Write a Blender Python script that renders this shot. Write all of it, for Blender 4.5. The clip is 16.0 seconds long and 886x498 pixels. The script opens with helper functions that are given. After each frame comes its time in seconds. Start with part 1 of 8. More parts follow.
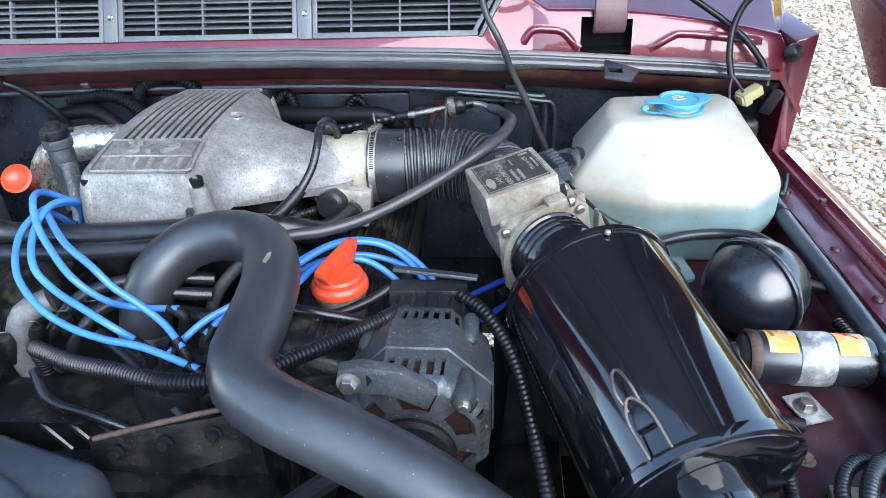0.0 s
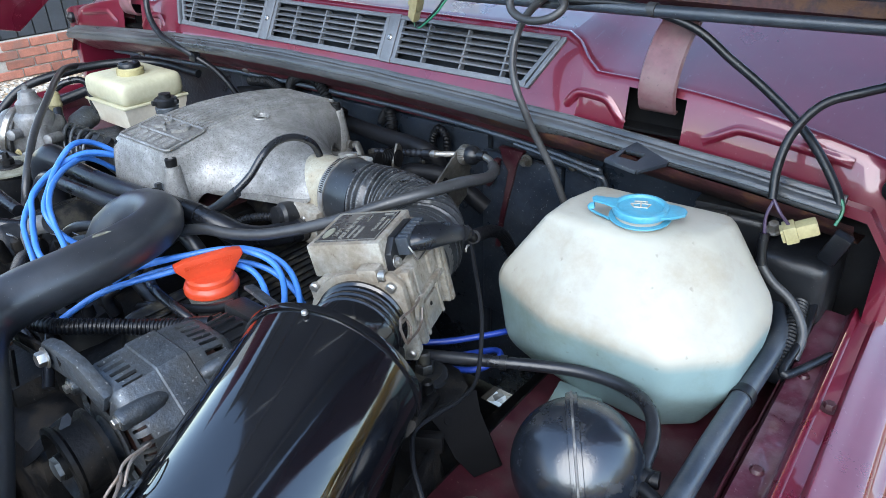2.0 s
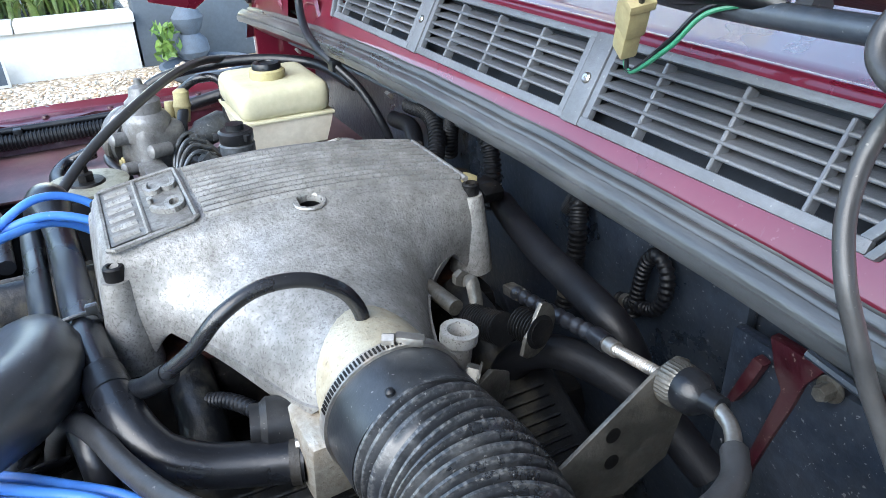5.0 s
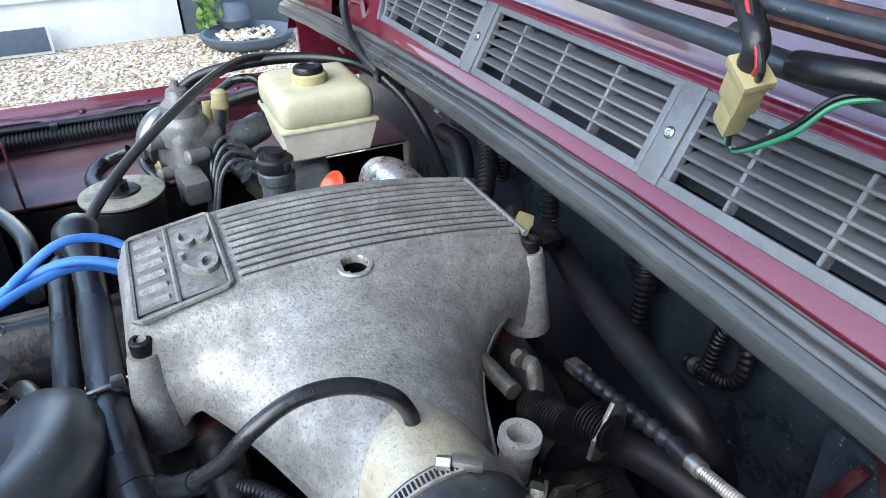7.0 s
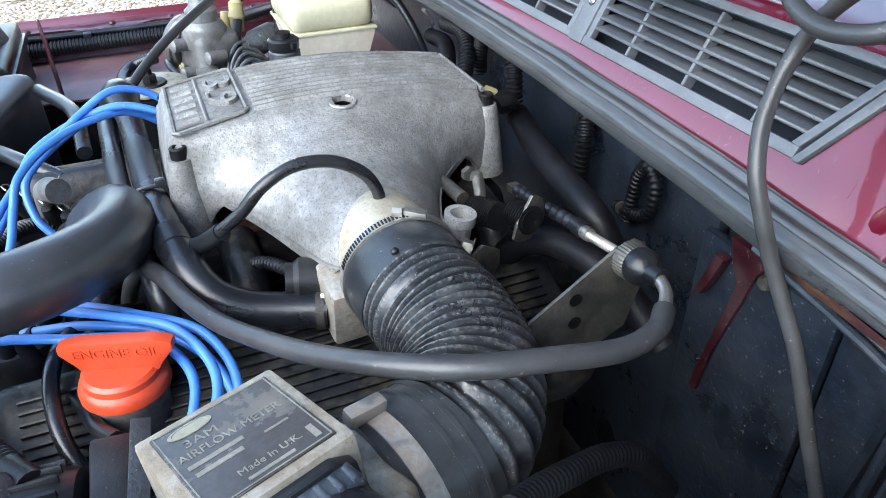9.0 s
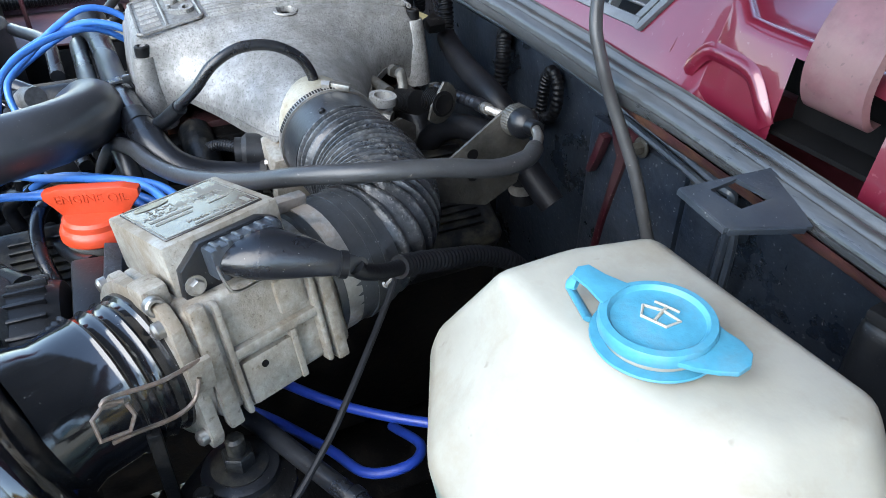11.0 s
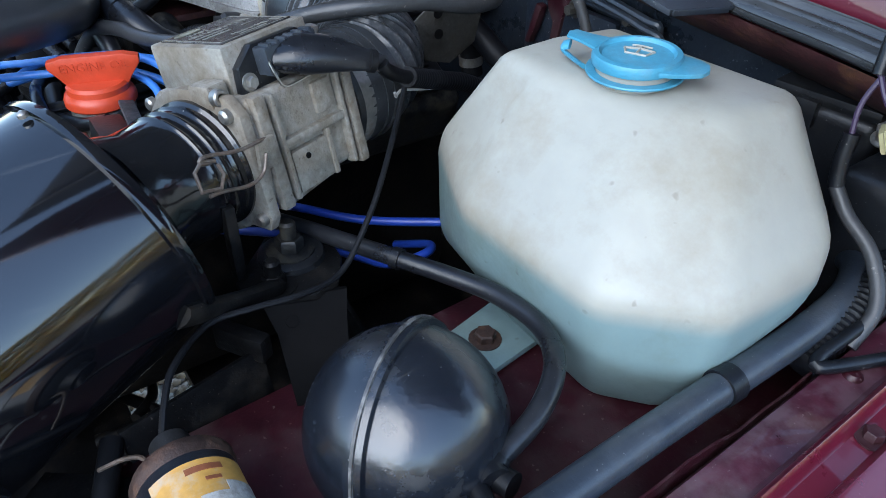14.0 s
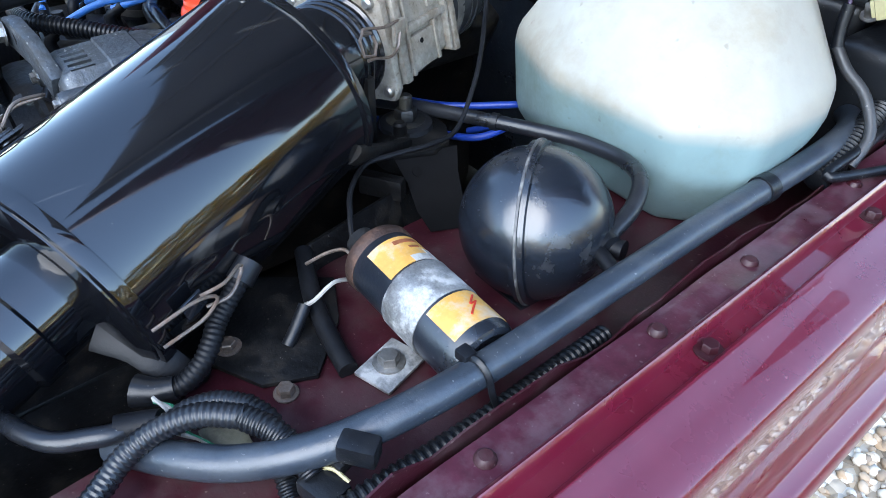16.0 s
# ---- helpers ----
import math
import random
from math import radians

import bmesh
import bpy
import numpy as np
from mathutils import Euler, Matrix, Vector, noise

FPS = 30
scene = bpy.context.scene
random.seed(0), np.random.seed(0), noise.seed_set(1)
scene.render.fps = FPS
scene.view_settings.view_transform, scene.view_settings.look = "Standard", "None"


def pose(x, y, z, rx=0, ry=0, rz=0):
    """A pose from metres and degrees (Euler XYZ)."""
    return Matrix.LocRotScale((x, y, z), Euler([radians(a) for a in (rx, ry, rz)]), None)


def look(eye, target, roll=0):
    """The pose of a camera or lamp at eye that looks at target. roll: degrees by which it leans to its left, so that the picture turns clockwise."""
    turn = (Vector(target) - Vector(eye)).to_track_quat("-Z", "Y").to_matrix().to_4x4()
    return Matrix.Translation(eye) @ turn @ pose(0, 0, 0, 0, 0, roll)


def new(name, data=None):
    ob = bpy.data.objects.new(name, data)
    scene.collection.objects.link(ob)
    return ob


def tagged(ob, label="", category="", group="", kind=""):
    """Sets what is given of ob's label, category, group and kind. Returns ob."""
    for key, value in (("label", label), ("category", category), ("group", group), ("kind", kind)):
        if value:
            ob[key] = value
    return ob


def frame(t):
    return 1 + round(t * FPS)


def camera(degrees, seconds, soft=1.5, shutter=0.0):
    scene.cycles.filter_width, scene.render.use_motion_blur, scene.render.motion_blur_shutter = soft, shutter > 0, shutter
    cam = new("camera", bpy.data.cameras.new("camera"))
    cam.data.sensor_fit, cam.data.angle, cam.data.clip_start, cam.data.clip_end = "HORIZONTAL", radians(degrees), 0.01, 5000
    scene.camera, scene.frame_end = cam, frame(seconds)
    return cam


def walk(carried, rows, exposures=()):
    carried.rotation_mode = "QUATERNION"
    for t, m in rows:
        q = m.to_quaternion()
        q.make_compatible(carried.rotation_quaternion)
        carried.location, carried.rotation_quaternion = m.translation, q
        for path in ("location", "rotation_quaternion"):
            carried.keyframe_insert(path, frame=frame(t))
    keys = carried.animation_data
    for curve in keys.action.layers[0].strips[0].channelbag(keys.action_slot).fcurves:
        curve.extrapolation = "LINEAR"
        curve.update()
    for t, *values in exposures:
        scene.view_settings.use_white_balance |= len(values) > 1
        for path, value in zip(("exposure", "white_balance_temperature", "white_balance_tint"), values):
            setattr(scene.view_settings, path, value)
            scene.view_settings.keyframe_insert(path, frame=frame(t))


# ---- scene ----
cam = camera(63.9, 16.0, soft=0.85)
PATH = [
    # seconds, eye, target, roll
    (0, (0.4182, -0.0125, 1.4513), (0.3439, 0.8389, 0.9322), -2.40),
    (0.5, (0.5595, 0.0437, 1.4534), (0.3088, 0.8695, 0.9482), -2.53),
    (1, (0.7250, 0.0616, 1.4556), (0.3282, 0.8375, 0.9650), -2.26),
    (1.5, (0.8049, 0.1228, 1.4596), (0.2933, 0.8335, 0.9767), -1.93),
    (2, (0.8904, 0.2448, 1.4410), (0.3192, 0.9134, 0.9648), -1.81),
    (2.5, (0.8808, 0.3816, 1.4160), (0.2499, 0.9948, 0.9406), -1.67),
    (3, (0.7962, 0.4780, 1.3955), (0.1164, 1.0388, 0.9229), -1.52),
    (3.5, (0.7179, 0.5678, 1.3692), (-0.0035, 1.0781, 0.9011), -1.60),
    (4, (0.6659, 0.6168, 1.3447), (-0.0892, 1.0770, 0.8777), -1.52),
    (4.5, (0.6264, 0.6450, 1.3466), (-0.1515, 1.0671, 0.8811), -1.39),
    (5, (0.5733, 0.6715, 1.3629), (-0.2142, 1.0664, 0.8897), -1.59),
    (5.2, (0.5541, 0.6765, 1.3747), (-0.2355, 1.0627, 0.8978), -1.63),
    (7.3, (0.4933, 0.6941, 1.4012), (-0.2938, 1.0288, 0.8830), -1.45),
    (7.5, (0.5055, 0.6891, 1.4025), (-0.2801, 1.0189, 0.8790), -1.45),
    (8, (0.5534, 0.6759, 1.4019), (-0.2245, 0.9945, 0.8603), -1.00),
    (8.5, (0.6088, 0.6676, 1.3952), (-0.1659, 0.9852, 0.8484), -0.85),
    (9, (0.6655, 0.6597, 1.3819), (-0.1023, 0.9735, 0.8233), -0.74),
    (9.5, (0.7105, 0.6538, 1.3711), (-0.0497, 0.9672, 0.8021), -0.71),
    (9.7, (0.7239, 0.6509, 1.3672), (-0.0349, 0.9720, 0.8005), -0.24),
    (11.8, (0.8748, 0.6288, 1.3471), (0.1434, 1.0003, 0.7751), 0.17),
    (12, (0.8865, 0.6194, 1.3441), (0.1619, 1.0035, 0.7719), 0.46),
    (12.5, (0.8946, 0.5930, 1.3273), (0.1846, 1.0038, 0.7554), 0.55),
    (13, (0.9048, 0.5598, 1.3115), (0.2113, 0.9929, 0.7357), 0.64),
    (13.5, (0.9052, 0.5325, 1.3055), (0.2290, 0.9807, 0.7207), 0.55),
    (14, (0.9040, 0.5097, 1.3031), (0.2419, 0.9679, 0.7101), 0.52),
    (14.5, (0.9088, 0.4783, 1.2981), (0.2591, 0.9459, 0.6988), 0.56),
    (15, (0.9356, 0.4318, 1.2970), (0.2967, 0.9051, 0.6905), 0.66),
    (15.5, (0.9611, 0.3833, 1.2943), (0.3339, 0.8598, 0.6782), 0.55),
    (16, (0.9686, 0.3353, 1.3032), (0.3535, 0.8194, 0.6808), 0.53),
]
EXPOSURE = [(0, 0.76), (0.5, 0.48), (1.5, 0.38), (2, 0.50), (3, 0.50), (4, 0.87), (5, 0.93), (7.5, 0.62), (8, 0.62), (9.5, 1.08), (12, 0.40), (13.5, 0.06), (15, 0.30), (16, 0.66)]
walk(cam, [(t, look(eye, target, roll)) for t, eye, target, roll in PATH],
     [(t, 1.88 + stops, 7250 if 4 <= t <= 9.5 else 6550 if t > 13 else 6950, 8) for t, stops in EXPOSURE])

# ---------------------------------------------------------------- world and light
world = bpy.data.worlds.new("sky")
scene.world = world
world.use_nodes = True
wn = world.node_tree
sky = wn.nodes.new("ShaderNodeTexSky")
sky.sky_type = "NISHITA"
sky.sun_disc = False
sky.sun_elevation = radians(44)
sky.sun_rotation = radians(130)
sky.air_density, sky.dust_density, sky.ozone_density = 1.0, 0.2, 1.4
wn.nodes["Background"].inputs["Strength"].default_value = 0.15
wn.links.new(sky.outputs["Color"], wn.nodes["Background"].inputs["Color"])
sun_data = bpy.data.lights.new("sun", "SUN")
sun_data.energy, sun_data.angle, sun_data.color = 1.1, radians(60), (0.97, 0.98, 1.0)
sun = new("sun", sun_data)
sun.matrix_world = look((2.4, -4.4, 4.9), (0.0, 0.8, 1.0))

# ---------------------------------------------------------------- materials


def mat(name, base, rough=0.5, metal=0.0, var=0.12, scale=18.0, dirt=None, dirt_at=0.55, dirt_scale=9.0, dirt_mix=0.8,
        bump=0.15, grain=350.0, coat=0.0, spec=0.5, each=0.0, dirt_rough=0.75, stretch=(1, 1, 1), soft=0.12,
        speck=None, speck_at=0.70, speck_scale=260.0, speck_mix=0.4, scratch=0.0, rough_var=0.08):
    """A surface: base colour with a fine and a coarse variation, an optional layer of dirt or rust, and fine relief."""
    m = bpy.data.materials.new(name)
    m.use_nodes = True
    t = m.node_tree
    n, ln = t.nodes, t.links
    b = n["Principled BSDF"]
    co = n.new("ShaderNodeTexCoord")
    mp = n.new("ShaderNodeMapping")
    mp.inputs["Scale"].default_value = stretch
    ln.new(co.outputs["Object"], mp.inputs["Vector"])

    def tex(sc, detail=4.0, r=0.6):
        x = n.new("ShaderNodeTexNoise")
        x.inputs["Scale"].default_value, x.inputs["Detail"].default_value, x.inputs["Roughness"].default_value = sc, detail, r
        ln.new(mp.outputs["Vector"], x.inputs["Vector"])
        return x.outputs["Fac"]

    def ramp(src, lo, hi, a=0.0, z=1.0):
        x = n.new("ShaderNodeMapRange")
        x.inputs["From Min"].default_value, x.inputs["From Max"].default_value = lo, hi
        x.inputs["To Min"].default_value, x.inputs["To Max"].default_value = a, z
        ln.new(src, x.inputs["Value"])
        return x.outputs["Result"]

    def mixc(fac, a, c, kind="MIX"):
        x = n.new("ShaderNodeMix")
        x.data_type, x.blend_type = "RGBA", kind
        for sock, v in ((x.inputs["Factor"], fac), (x.inputs["A"], a), (x.inputs["B"], c)):
            if isinstance(v, bpy.types.NodeSocket):
                ln.new(v, sock)
            elif isinstance(v, (int, float)):
                sock.default_value = v
            else:
                sock.default_value = (*v, 1.0)
        return x.outputs["Result"]

    def grey(src):
        x = n.new("ShaderNodeCombineColor")
        for k in range(3):
            ln.new(src, x.inputs[k])
        return x.outputs["Color"]

    coarse, fine = tex(scale), tex(scale * 9, 3.0)
    colour = mixc(1.0, base, grey(ramp(coarse, 0.3, 0.7, 1 - var, 1 + var)), "MULTIPLY")
    colour = mixc(1.0, colour, grey(ramp(fine, 0.3, 0.7, 1 - var * 0.6, 1 + var * 0.6)), "MULTIPLY")
    if each:
        ob = n.new("ShaderNodeObjectInfo")
        colour = mixc(1.0, colour, grey(ramp(ob.outputs["Random"], 0, 1, 1 - each, 1 + each)), "MULTIPLY")
    rgh = ramp(coarse, 0.3, 0.7, max(rough - rough_var, 0.015), min(rough + rough_var, 1))
    if dirt is not None:
        mask = ramp(tex(dirt_scale, 7.0, 0.68), dirt_at - soft / 2, dirt_at + soft / 2, 0.0, dirt_mix)
        colour = mixc(mask, colour, dirt)
        x = n.new("ShaderNodeMix")
        ln.new(mask, x.inputs["Factor"])
        ln.new(rgh, x.inputs["A"])
        x.inputs["B"].default_value = dirt_rough
        rgh = x.outputs["Result"]
        if metal:
            ln.new(ramp(mask, 0, 1, metal, 0.0), b.inputs["Metallic"])
    if speck is not None:
        spots = ramp(tex(speck_scale, 2.0, 0.5), speck_at - 0.03, speck_at + 0.03, 0.0, speck_mix)
        colour = mixc(spots, colour, speck)
    if scratch:
        w = n.new("ShaderNodeTexNoise")
        w.inputs["Scale"].default_value, w.inputs["Detail"].default_value = 34.0, 5.0
        m2 = n.new("ShaderNodeMapping")
        m2.inputs["Scale"].default_value, m2.inputs["Rotation"].default_value = (6.0, 0.25, 3.0), (0.3, 0.5, 0.2)
        ln.new(co.outputs["Object"], m2.inputs["Vector"])
        ln.new(m2.outputs["Vector"], w.inputs["Vector"])
        colour = mixc(ramp(w.outputs["Fac"], 0.66, 0.72, 0.0, scratch), colour, (0.16, 0.155, 0.145))
    ln.new(colour, b.inputs["Base Color"])
    ln.new(rgh, b.inputs["Roughness"])
    if not (dirt is not None and metal):
        b.inputs["Metallic"].default_value = metal
    b.inputs["Specular IOR Level"].default_value = spec
    b.inputs["Coat Weight"].default_value = coat
    b.inputs["Coat Roughness"].default_value = 0.025
    if bump:
        bp = n.new("ShaderNodeBump")
        bp.inputs["Strength"].default_value, bp.inputs["Distance"].default_value = bump, 0.001
        ln.new(tex(grain, 3.0), bp.inputs["Height"])
        ln.new(bp.outputs["Normal"], b.inputs["Normal"])
    return m


PAINT = mat("maroon_paint", (0.115, 0.0062, 0.0200), 0.30, 0.22, 0.08, 3, dirt=(0.17, 0.04, 0.052), dirt_at=0.64, dirt_mix=0.25, soft=0.3, bump=0.0, coat=1.0, speck=(0.26, 0.12, 0.13), speck_at=0.72, speck_scale=240, speck_mix=0.3, scratch=0.10)
# Dusty paint, its base darkened for the shade round the air cleaner.
PAINT_DULL = mat("dusty_shaded_maroon", (0.036, 0.0065, 0.011), 0.42, 0.1, 0.4, 7, dirt=(0.055, 0.036, 0.036), dirt_at=0.54, dirt_scale=14, dirt_mix=0.5, bump=0.2, coat=0.1, spec=0.35, speck=(0.20, 0.16, 0.14), speck_at=0.71, speck_scale=260)
RUST = mat("rusty_maroon", (0.048, 0.014, 0.015), 0.6, 0.0, 0.6, 22, dirt=(0.13, 0.055, 0.024), dirt_at=0.57, dirt_scale=34, bump=0.7, grain=220, speck=(0.015, 0.01, 0.008), speck_at=0.64, speck_scale=160)
RUBBER = mat("black_rubber", (0.0055, 0.0066, 0.0090), 0.36, 0, 0.25, 14, dirt=(0.10, 0.102, 0.104), dirt_at=0.63, dirt_mix=0.18, soft=0.22, bump=0.2, spec=0.38, speck=(0.3, 0.29, 0.27), speck_at=0.73, speck_scale=620)
HOSE = mat("black_hose", (0.0068, 0.0080, 0.0110), 0.28, 0, 0.25, 10, dirt=(0.085, 0.088, 0.093), dirt_at=0.60, dirt_mix=0.20, soft=0.3, bump=0.15, grain=500, spec=0.5, speck=(0.35, 0.34, 0.32), speck_at=0.75, speck_scale=620, scratch=0.1)
GREY_HOSE = mat("dusty_grey_hose", (0.030, 0.0315, 0.034), 0.38, 0, 0.25, 14, dirt=(0.13, 0.129, 0.126), dirt_at=0.60, dirt_mix=0.22, soft=0.3, bump=0.2, speck=(0.3, 0.28, 0.25), speck_at=0.73)
SEAL = mat("seal_rubber", (0.032, 0.035, 0.038), 0.30, 0, 0.3, 12, dirt=(0.15, 0.152, 0.152), dirt_at=0.58, dirt_scale=30, dirt_mix=0.35, soft=0.25, bump=0.35, grain=260, stretch=(0.22, 1, 1), spec=0.7, speck=(0.015, 0.015, 0.015), speck_at=0.70, speck_scale=220)
PLASTIC = mat("black_plastic", (0.0085, 0.0095, 0.0115), 0.36, 0, 0.2, 12, dirt=(0.10, 0.098, 0.092), dirt_at=0.62, dirt_mix=0.3, soft=0.25, bump=0.2, spec=0.38, speck=(0.25, 0.24, 0.22), speck_at=0.73, speck_scale=620)
GRILLE = mat("weathered_black_plastic", (0.092, 0.102, 0.117), 0.38, 0, 0.2, 20, dirt=(0.115, 0.120, 0.127), dirt_at=0.56, dirt_mix=0.45, soft=0.3, bump=0.4, grain=260, speck=(0.28, 0.28, 0.28), speck_at=0.72)
# Near-black colour that paints shade inside holes, slots and other dim spots.
SHADE_BLACK = mat("painted_shade", (0.004, 0.004, 0.0045), 0.8, 0, 0.3, 12, bump=0.1, spec=0.1)
GRIME = mat("oily_engine_metal", (0.0055, 0.0058, 0.0066), 0.5, 0.2, 0.5, 25, dirt=(0.018, 0.015, 0.012), dirt_at=0.56, dirt_scale=25, bump=0.7, grain=140, spec=0.25, speck=(0.2, 0.18, 0.15), speck_at=0.73, speck_scale=400)
MAT_BLUE = mat("insulation_panel", (0.0095, 0.0145, 0.023), 0.28, 0, 0.45, 9, dirt=(0.075, 0.086, 0.098), dirt_at=0.58, dirt_scale=17, dirt_mix=0.28, soft=0.40, bump=0.8, grain=110, spec=0.38, speck=(0.25, 0.25, 0.25), speck_at=0.70, speck_scale=300)
ALLOY = mat("cast_alloy", (0.31, 0.31, 0.30), 0.42, 0.5, 0.25, 14, dirt=(0.11, 0.102, 0.092), dirt_at=0.575, dirt_scale=90, dirt_mix=0.5, soft=0.25, bump=0.28, grain=620, speck=(0.04, 0.038, 0.035), speck_at=0.64, speck_scale=620, speck_mix=0.6)
PLENUM = mat("sooty_cast_alloy", (0.275, 0.275, 0.268), 0.43, 0.5, 0.3, 26, dirt=(0.070, 0.066, 0.060), dirt_at=0.515, dirt_scale=17, dirt_mix=0.66, soft=0.22, bump=0.5, grain=480, speck=(0.04, 0.038, 0.035), speck_at=0.60, speck_scale=560, speck_mix=0.44)
ALLOY_WARM = mat("stained_alloy", (0.375, 0.362, 0.325), 0.36, 0.55, 0.3, 22, dirt=(0.12, 0.082, 0.043), dirt_at=0.49, dirt_scale=20, dirt_mix=0.75, soft=0.22, bump=0.5, grain=380, speck=(0.05, 0.038, 0.025), speck_at=0.70, speck_scale=320, speck_mix=0.4)
ALT = mat("oxidised_alternator_alloy", (0.072, 0.084, 0.097), 0.40, 0.6, 0.4, 26, dirt=(0.026, 0.025, 0.022), dirt_at=0.53, dirt_scale=34, dirt_mix=0.75, soft=0.2, bump=0.6, grain=300, speck=(0.45, 0.45, 0.43), speck_at=0.70, speck_scale=300)
STEEL = mat("dull_steel", (0.36, 0.35, 0.33), 0.42, 0.9, 0.2, 30, dirt=(0.17, 0.12, 0.08), dirt_at=0.6, dirt_scale=30, dirt_mix=0.6, bump=0.2)
CHROME = mat("bright_steel", (0.42, 0.41, 0.39), 0.32, 1.0, 0.1, 40, bump=0.05)
ZINC = mat("galvanised_band", (0.24, 0.245, 0.245), 0.5, 0.5, 0.3, 60, dirt=(0.40, 0.40, 0.39), dirt_at=0.54, dirt_scale=70, dirt_mix=0.8, bump=0.5, grain=200)
GLOSS = mat("gloss_black_paint", (0.0036, 0.0040, 0.0054), 0.065, 0, 0.1, 6, dirt=(0.012, 0.0130, 0.016), dirt_at=0.60, dirt_scale=9, dirt_mix=0.3, soft=0.3, bump=0.02, grain=60, coat=0.0, spec=1.0, dirt_rough=0.30, rough_var=0.02, speck=(0.30, 0.29, 0.27), speck_at=0.79, speck_scale=420, scratch=0.10)
SATIN = mat("satin_black_paint", (0.0085, 0.0112, 0.0165), 0.27, 0, 0.2, 9, dirt=(0.07, 0.068, 0.066), dirt_at=0.63, dirt_scale=30, dirt_mix=0.3, bump=0.15, spec=0.9, speck=(0.3, 0.29, 0.27), speck_at=0.745, speck_scale=520, scratch=0.09)
POLY = mat("milky_polythene", (0.330, 0.325, 0.283), 0.42, 0, 0.06, 6, dirt=(0.19, 0.145, 0.085), dirt_at=0.59, dirt_scale=8, dirt_mix=0.55, soft=0.20, bump=0.25, grain=90, speck=(0.12, 0.09, 0.07), speck_at=0.74, speck_scale=90, speck_mix=0.4)
b = POLY.node_tree.nodes["Principled BSDF"]
tt = POLY.node_tree                     # blue fluid shows through the wall below its level
cc, sz, lv, fl = (tt.nodes.new("ShaderNode" + k) for k in ("TexCoord", "SeparateXYZ", "MapRange", "Mix"))
tt.links.new(cc.outputs["Object"], sz.inputs["Vector"])
tt.links.new(sz.outputs["Z"], lv.inputs["Value"])
lv.inputs["From Min"].default_value, lv.inputs["From Max"].default_value, lv.inputs["To Min"].default_value, lv.inputs["To Max"].default_value = 1.044, 1.056, 1.0, 0.0
fl.data_type, fl.blend_type = "RGBA", "MULTIPLY"
tt.links.new(lv.outputs["Result"], fl.inputs["Factor"])
tt.links.new(b.inputs["Base Color"].links[0].from_socket, fl.inputs["A"])
fl.inputs["B"].default_value = (0.50, 0.74, 0.86, 1.0)
tt.links.new(fl.outputs["Result"], b.inputs["Base Color"])
b.inputs["Subsurface Weight"].default_value, b.inputs["Subsurface Radius"].default_value, b.inputs["Subsurface Scale"].default_value = 0.15, (0.9, 1.0, 1.0), 0.008
POLY_OLD = mat("yellowed_polythene", (0.45, 0.435, 0.315), 0.38, 0, 0.1, 14, dirt=(0.28, 0.25, 0.15), dirt_at=0.58, dirt_mix=0.5, soft=0.25, bump=0.12)
POLY_FLUID = mat("polythene_with_fluid", (0.55, 0.52, 0.44), 0.4, 0, 0.12, 14, dirt=(0.36, 0.30, 0.22), dirt_at=0.55, dirt_mix=0.6, soft=0.3, bump=0.12)
CYAN = mat("sky_blue_plastic", (0.055, 0.28, 0.41), 0.40, 0, 0.15, 20, dirt=(0.10, 0.22, 0.28), dirt_at=0.56, dirt_scale=40, dirt_mix=0.5, bump=0.2)
BLUE = mat("blue_silicone_lead", (0.040, 0.175, 0.54), 0.36, 0, 0.12, 20, dirt=(0.14, 0.30, 0.58), dirt_at=0.6, dirt_mix=0.5, bump=0.08, speck=(0.3, 0.35, 0.42), speck_at=0.73)
ORANGE = mat("orange_plastic", (0.52, 0.055, 0.020), 0.38, 0, 0.1, 24, dirt=(0.30, 0.07, 0.03), dirt_at=0.64, dirt_mix=0.5, bump=0.2)
CREAM = mat("cream_nylon", (0.36, 0.32, 0.17), 0.45, 0, 0.15, 40, dirt=(0.20, 0.16, 0.085), dirt_at=0.56, dirt_mix=0.6, bump=0.15)
FOIL = mat("heat_foil", (0.72, 0.72, 0.71), 0.30, 0.9, 0.5, 90, bump=1.0, grain=120)
YELLOW = mat("yellow_label", (0.52, 0.28, 0.065), 0.45, 0, 0.15, 30, dirt=(0.42, 0.38, 0.32), dirt_at=0.56, dirt_scale=34, dirt_mix=0.7, bump=0.05)
RED = mat("red_print", (0.42, 0.03, 0.015), 0.5, 0, 0.1, 30, bump=0.0)
WHITE_INK = mat("pale_print", (0.15, 0.146, 0.128), 0.6, 0, 0.3, 60, bump=0.0)
LABEL_DARK = mat("dark_label", (0.045, 0.043, 0.042), 0.24, 0, 0.3, 30, dirt=(0.16, 0.14, 0.12), dirt_at=0.58, dirt_scale=30, dirt_mix=0.6, bump=0.1, spec=0.4)
WIRE_GREEN = mat("green_wire", (0.02, 0.16, 0.09), 0.45, bump=0)
WIRE_RED = mat("red_wire", (0.36, 0.02, 0.02), 0.45, bump=0)
WIRE_WHITE = mat("white_wire", (0.30, 0.29, 0.27), 0.5, bump=0)
WIRE_PURPLE = mat("purple_wire", (0.045, 0.028, 0.062), 0.45, bump=0)
GRAVEL_BED = mat("gravel_bed", (0.26, 0.21, 0.15), 0.9, 0, 0.35, 30, dirt=(0.20, 0.155, 0.11), dirt_at=0.5, dirt_scale=45, dirt_mix=0.8, bump=1.0, grain=60)
WALL_WHITE = mat("white_render", (0.50, 0.495, 0.47), 0.85, 0, 0.08, 4, dirt=(0.42, 0.38, 0.33), dirt_at=0.66, dirt_mix=0.4, bump=0.3, grain=60)
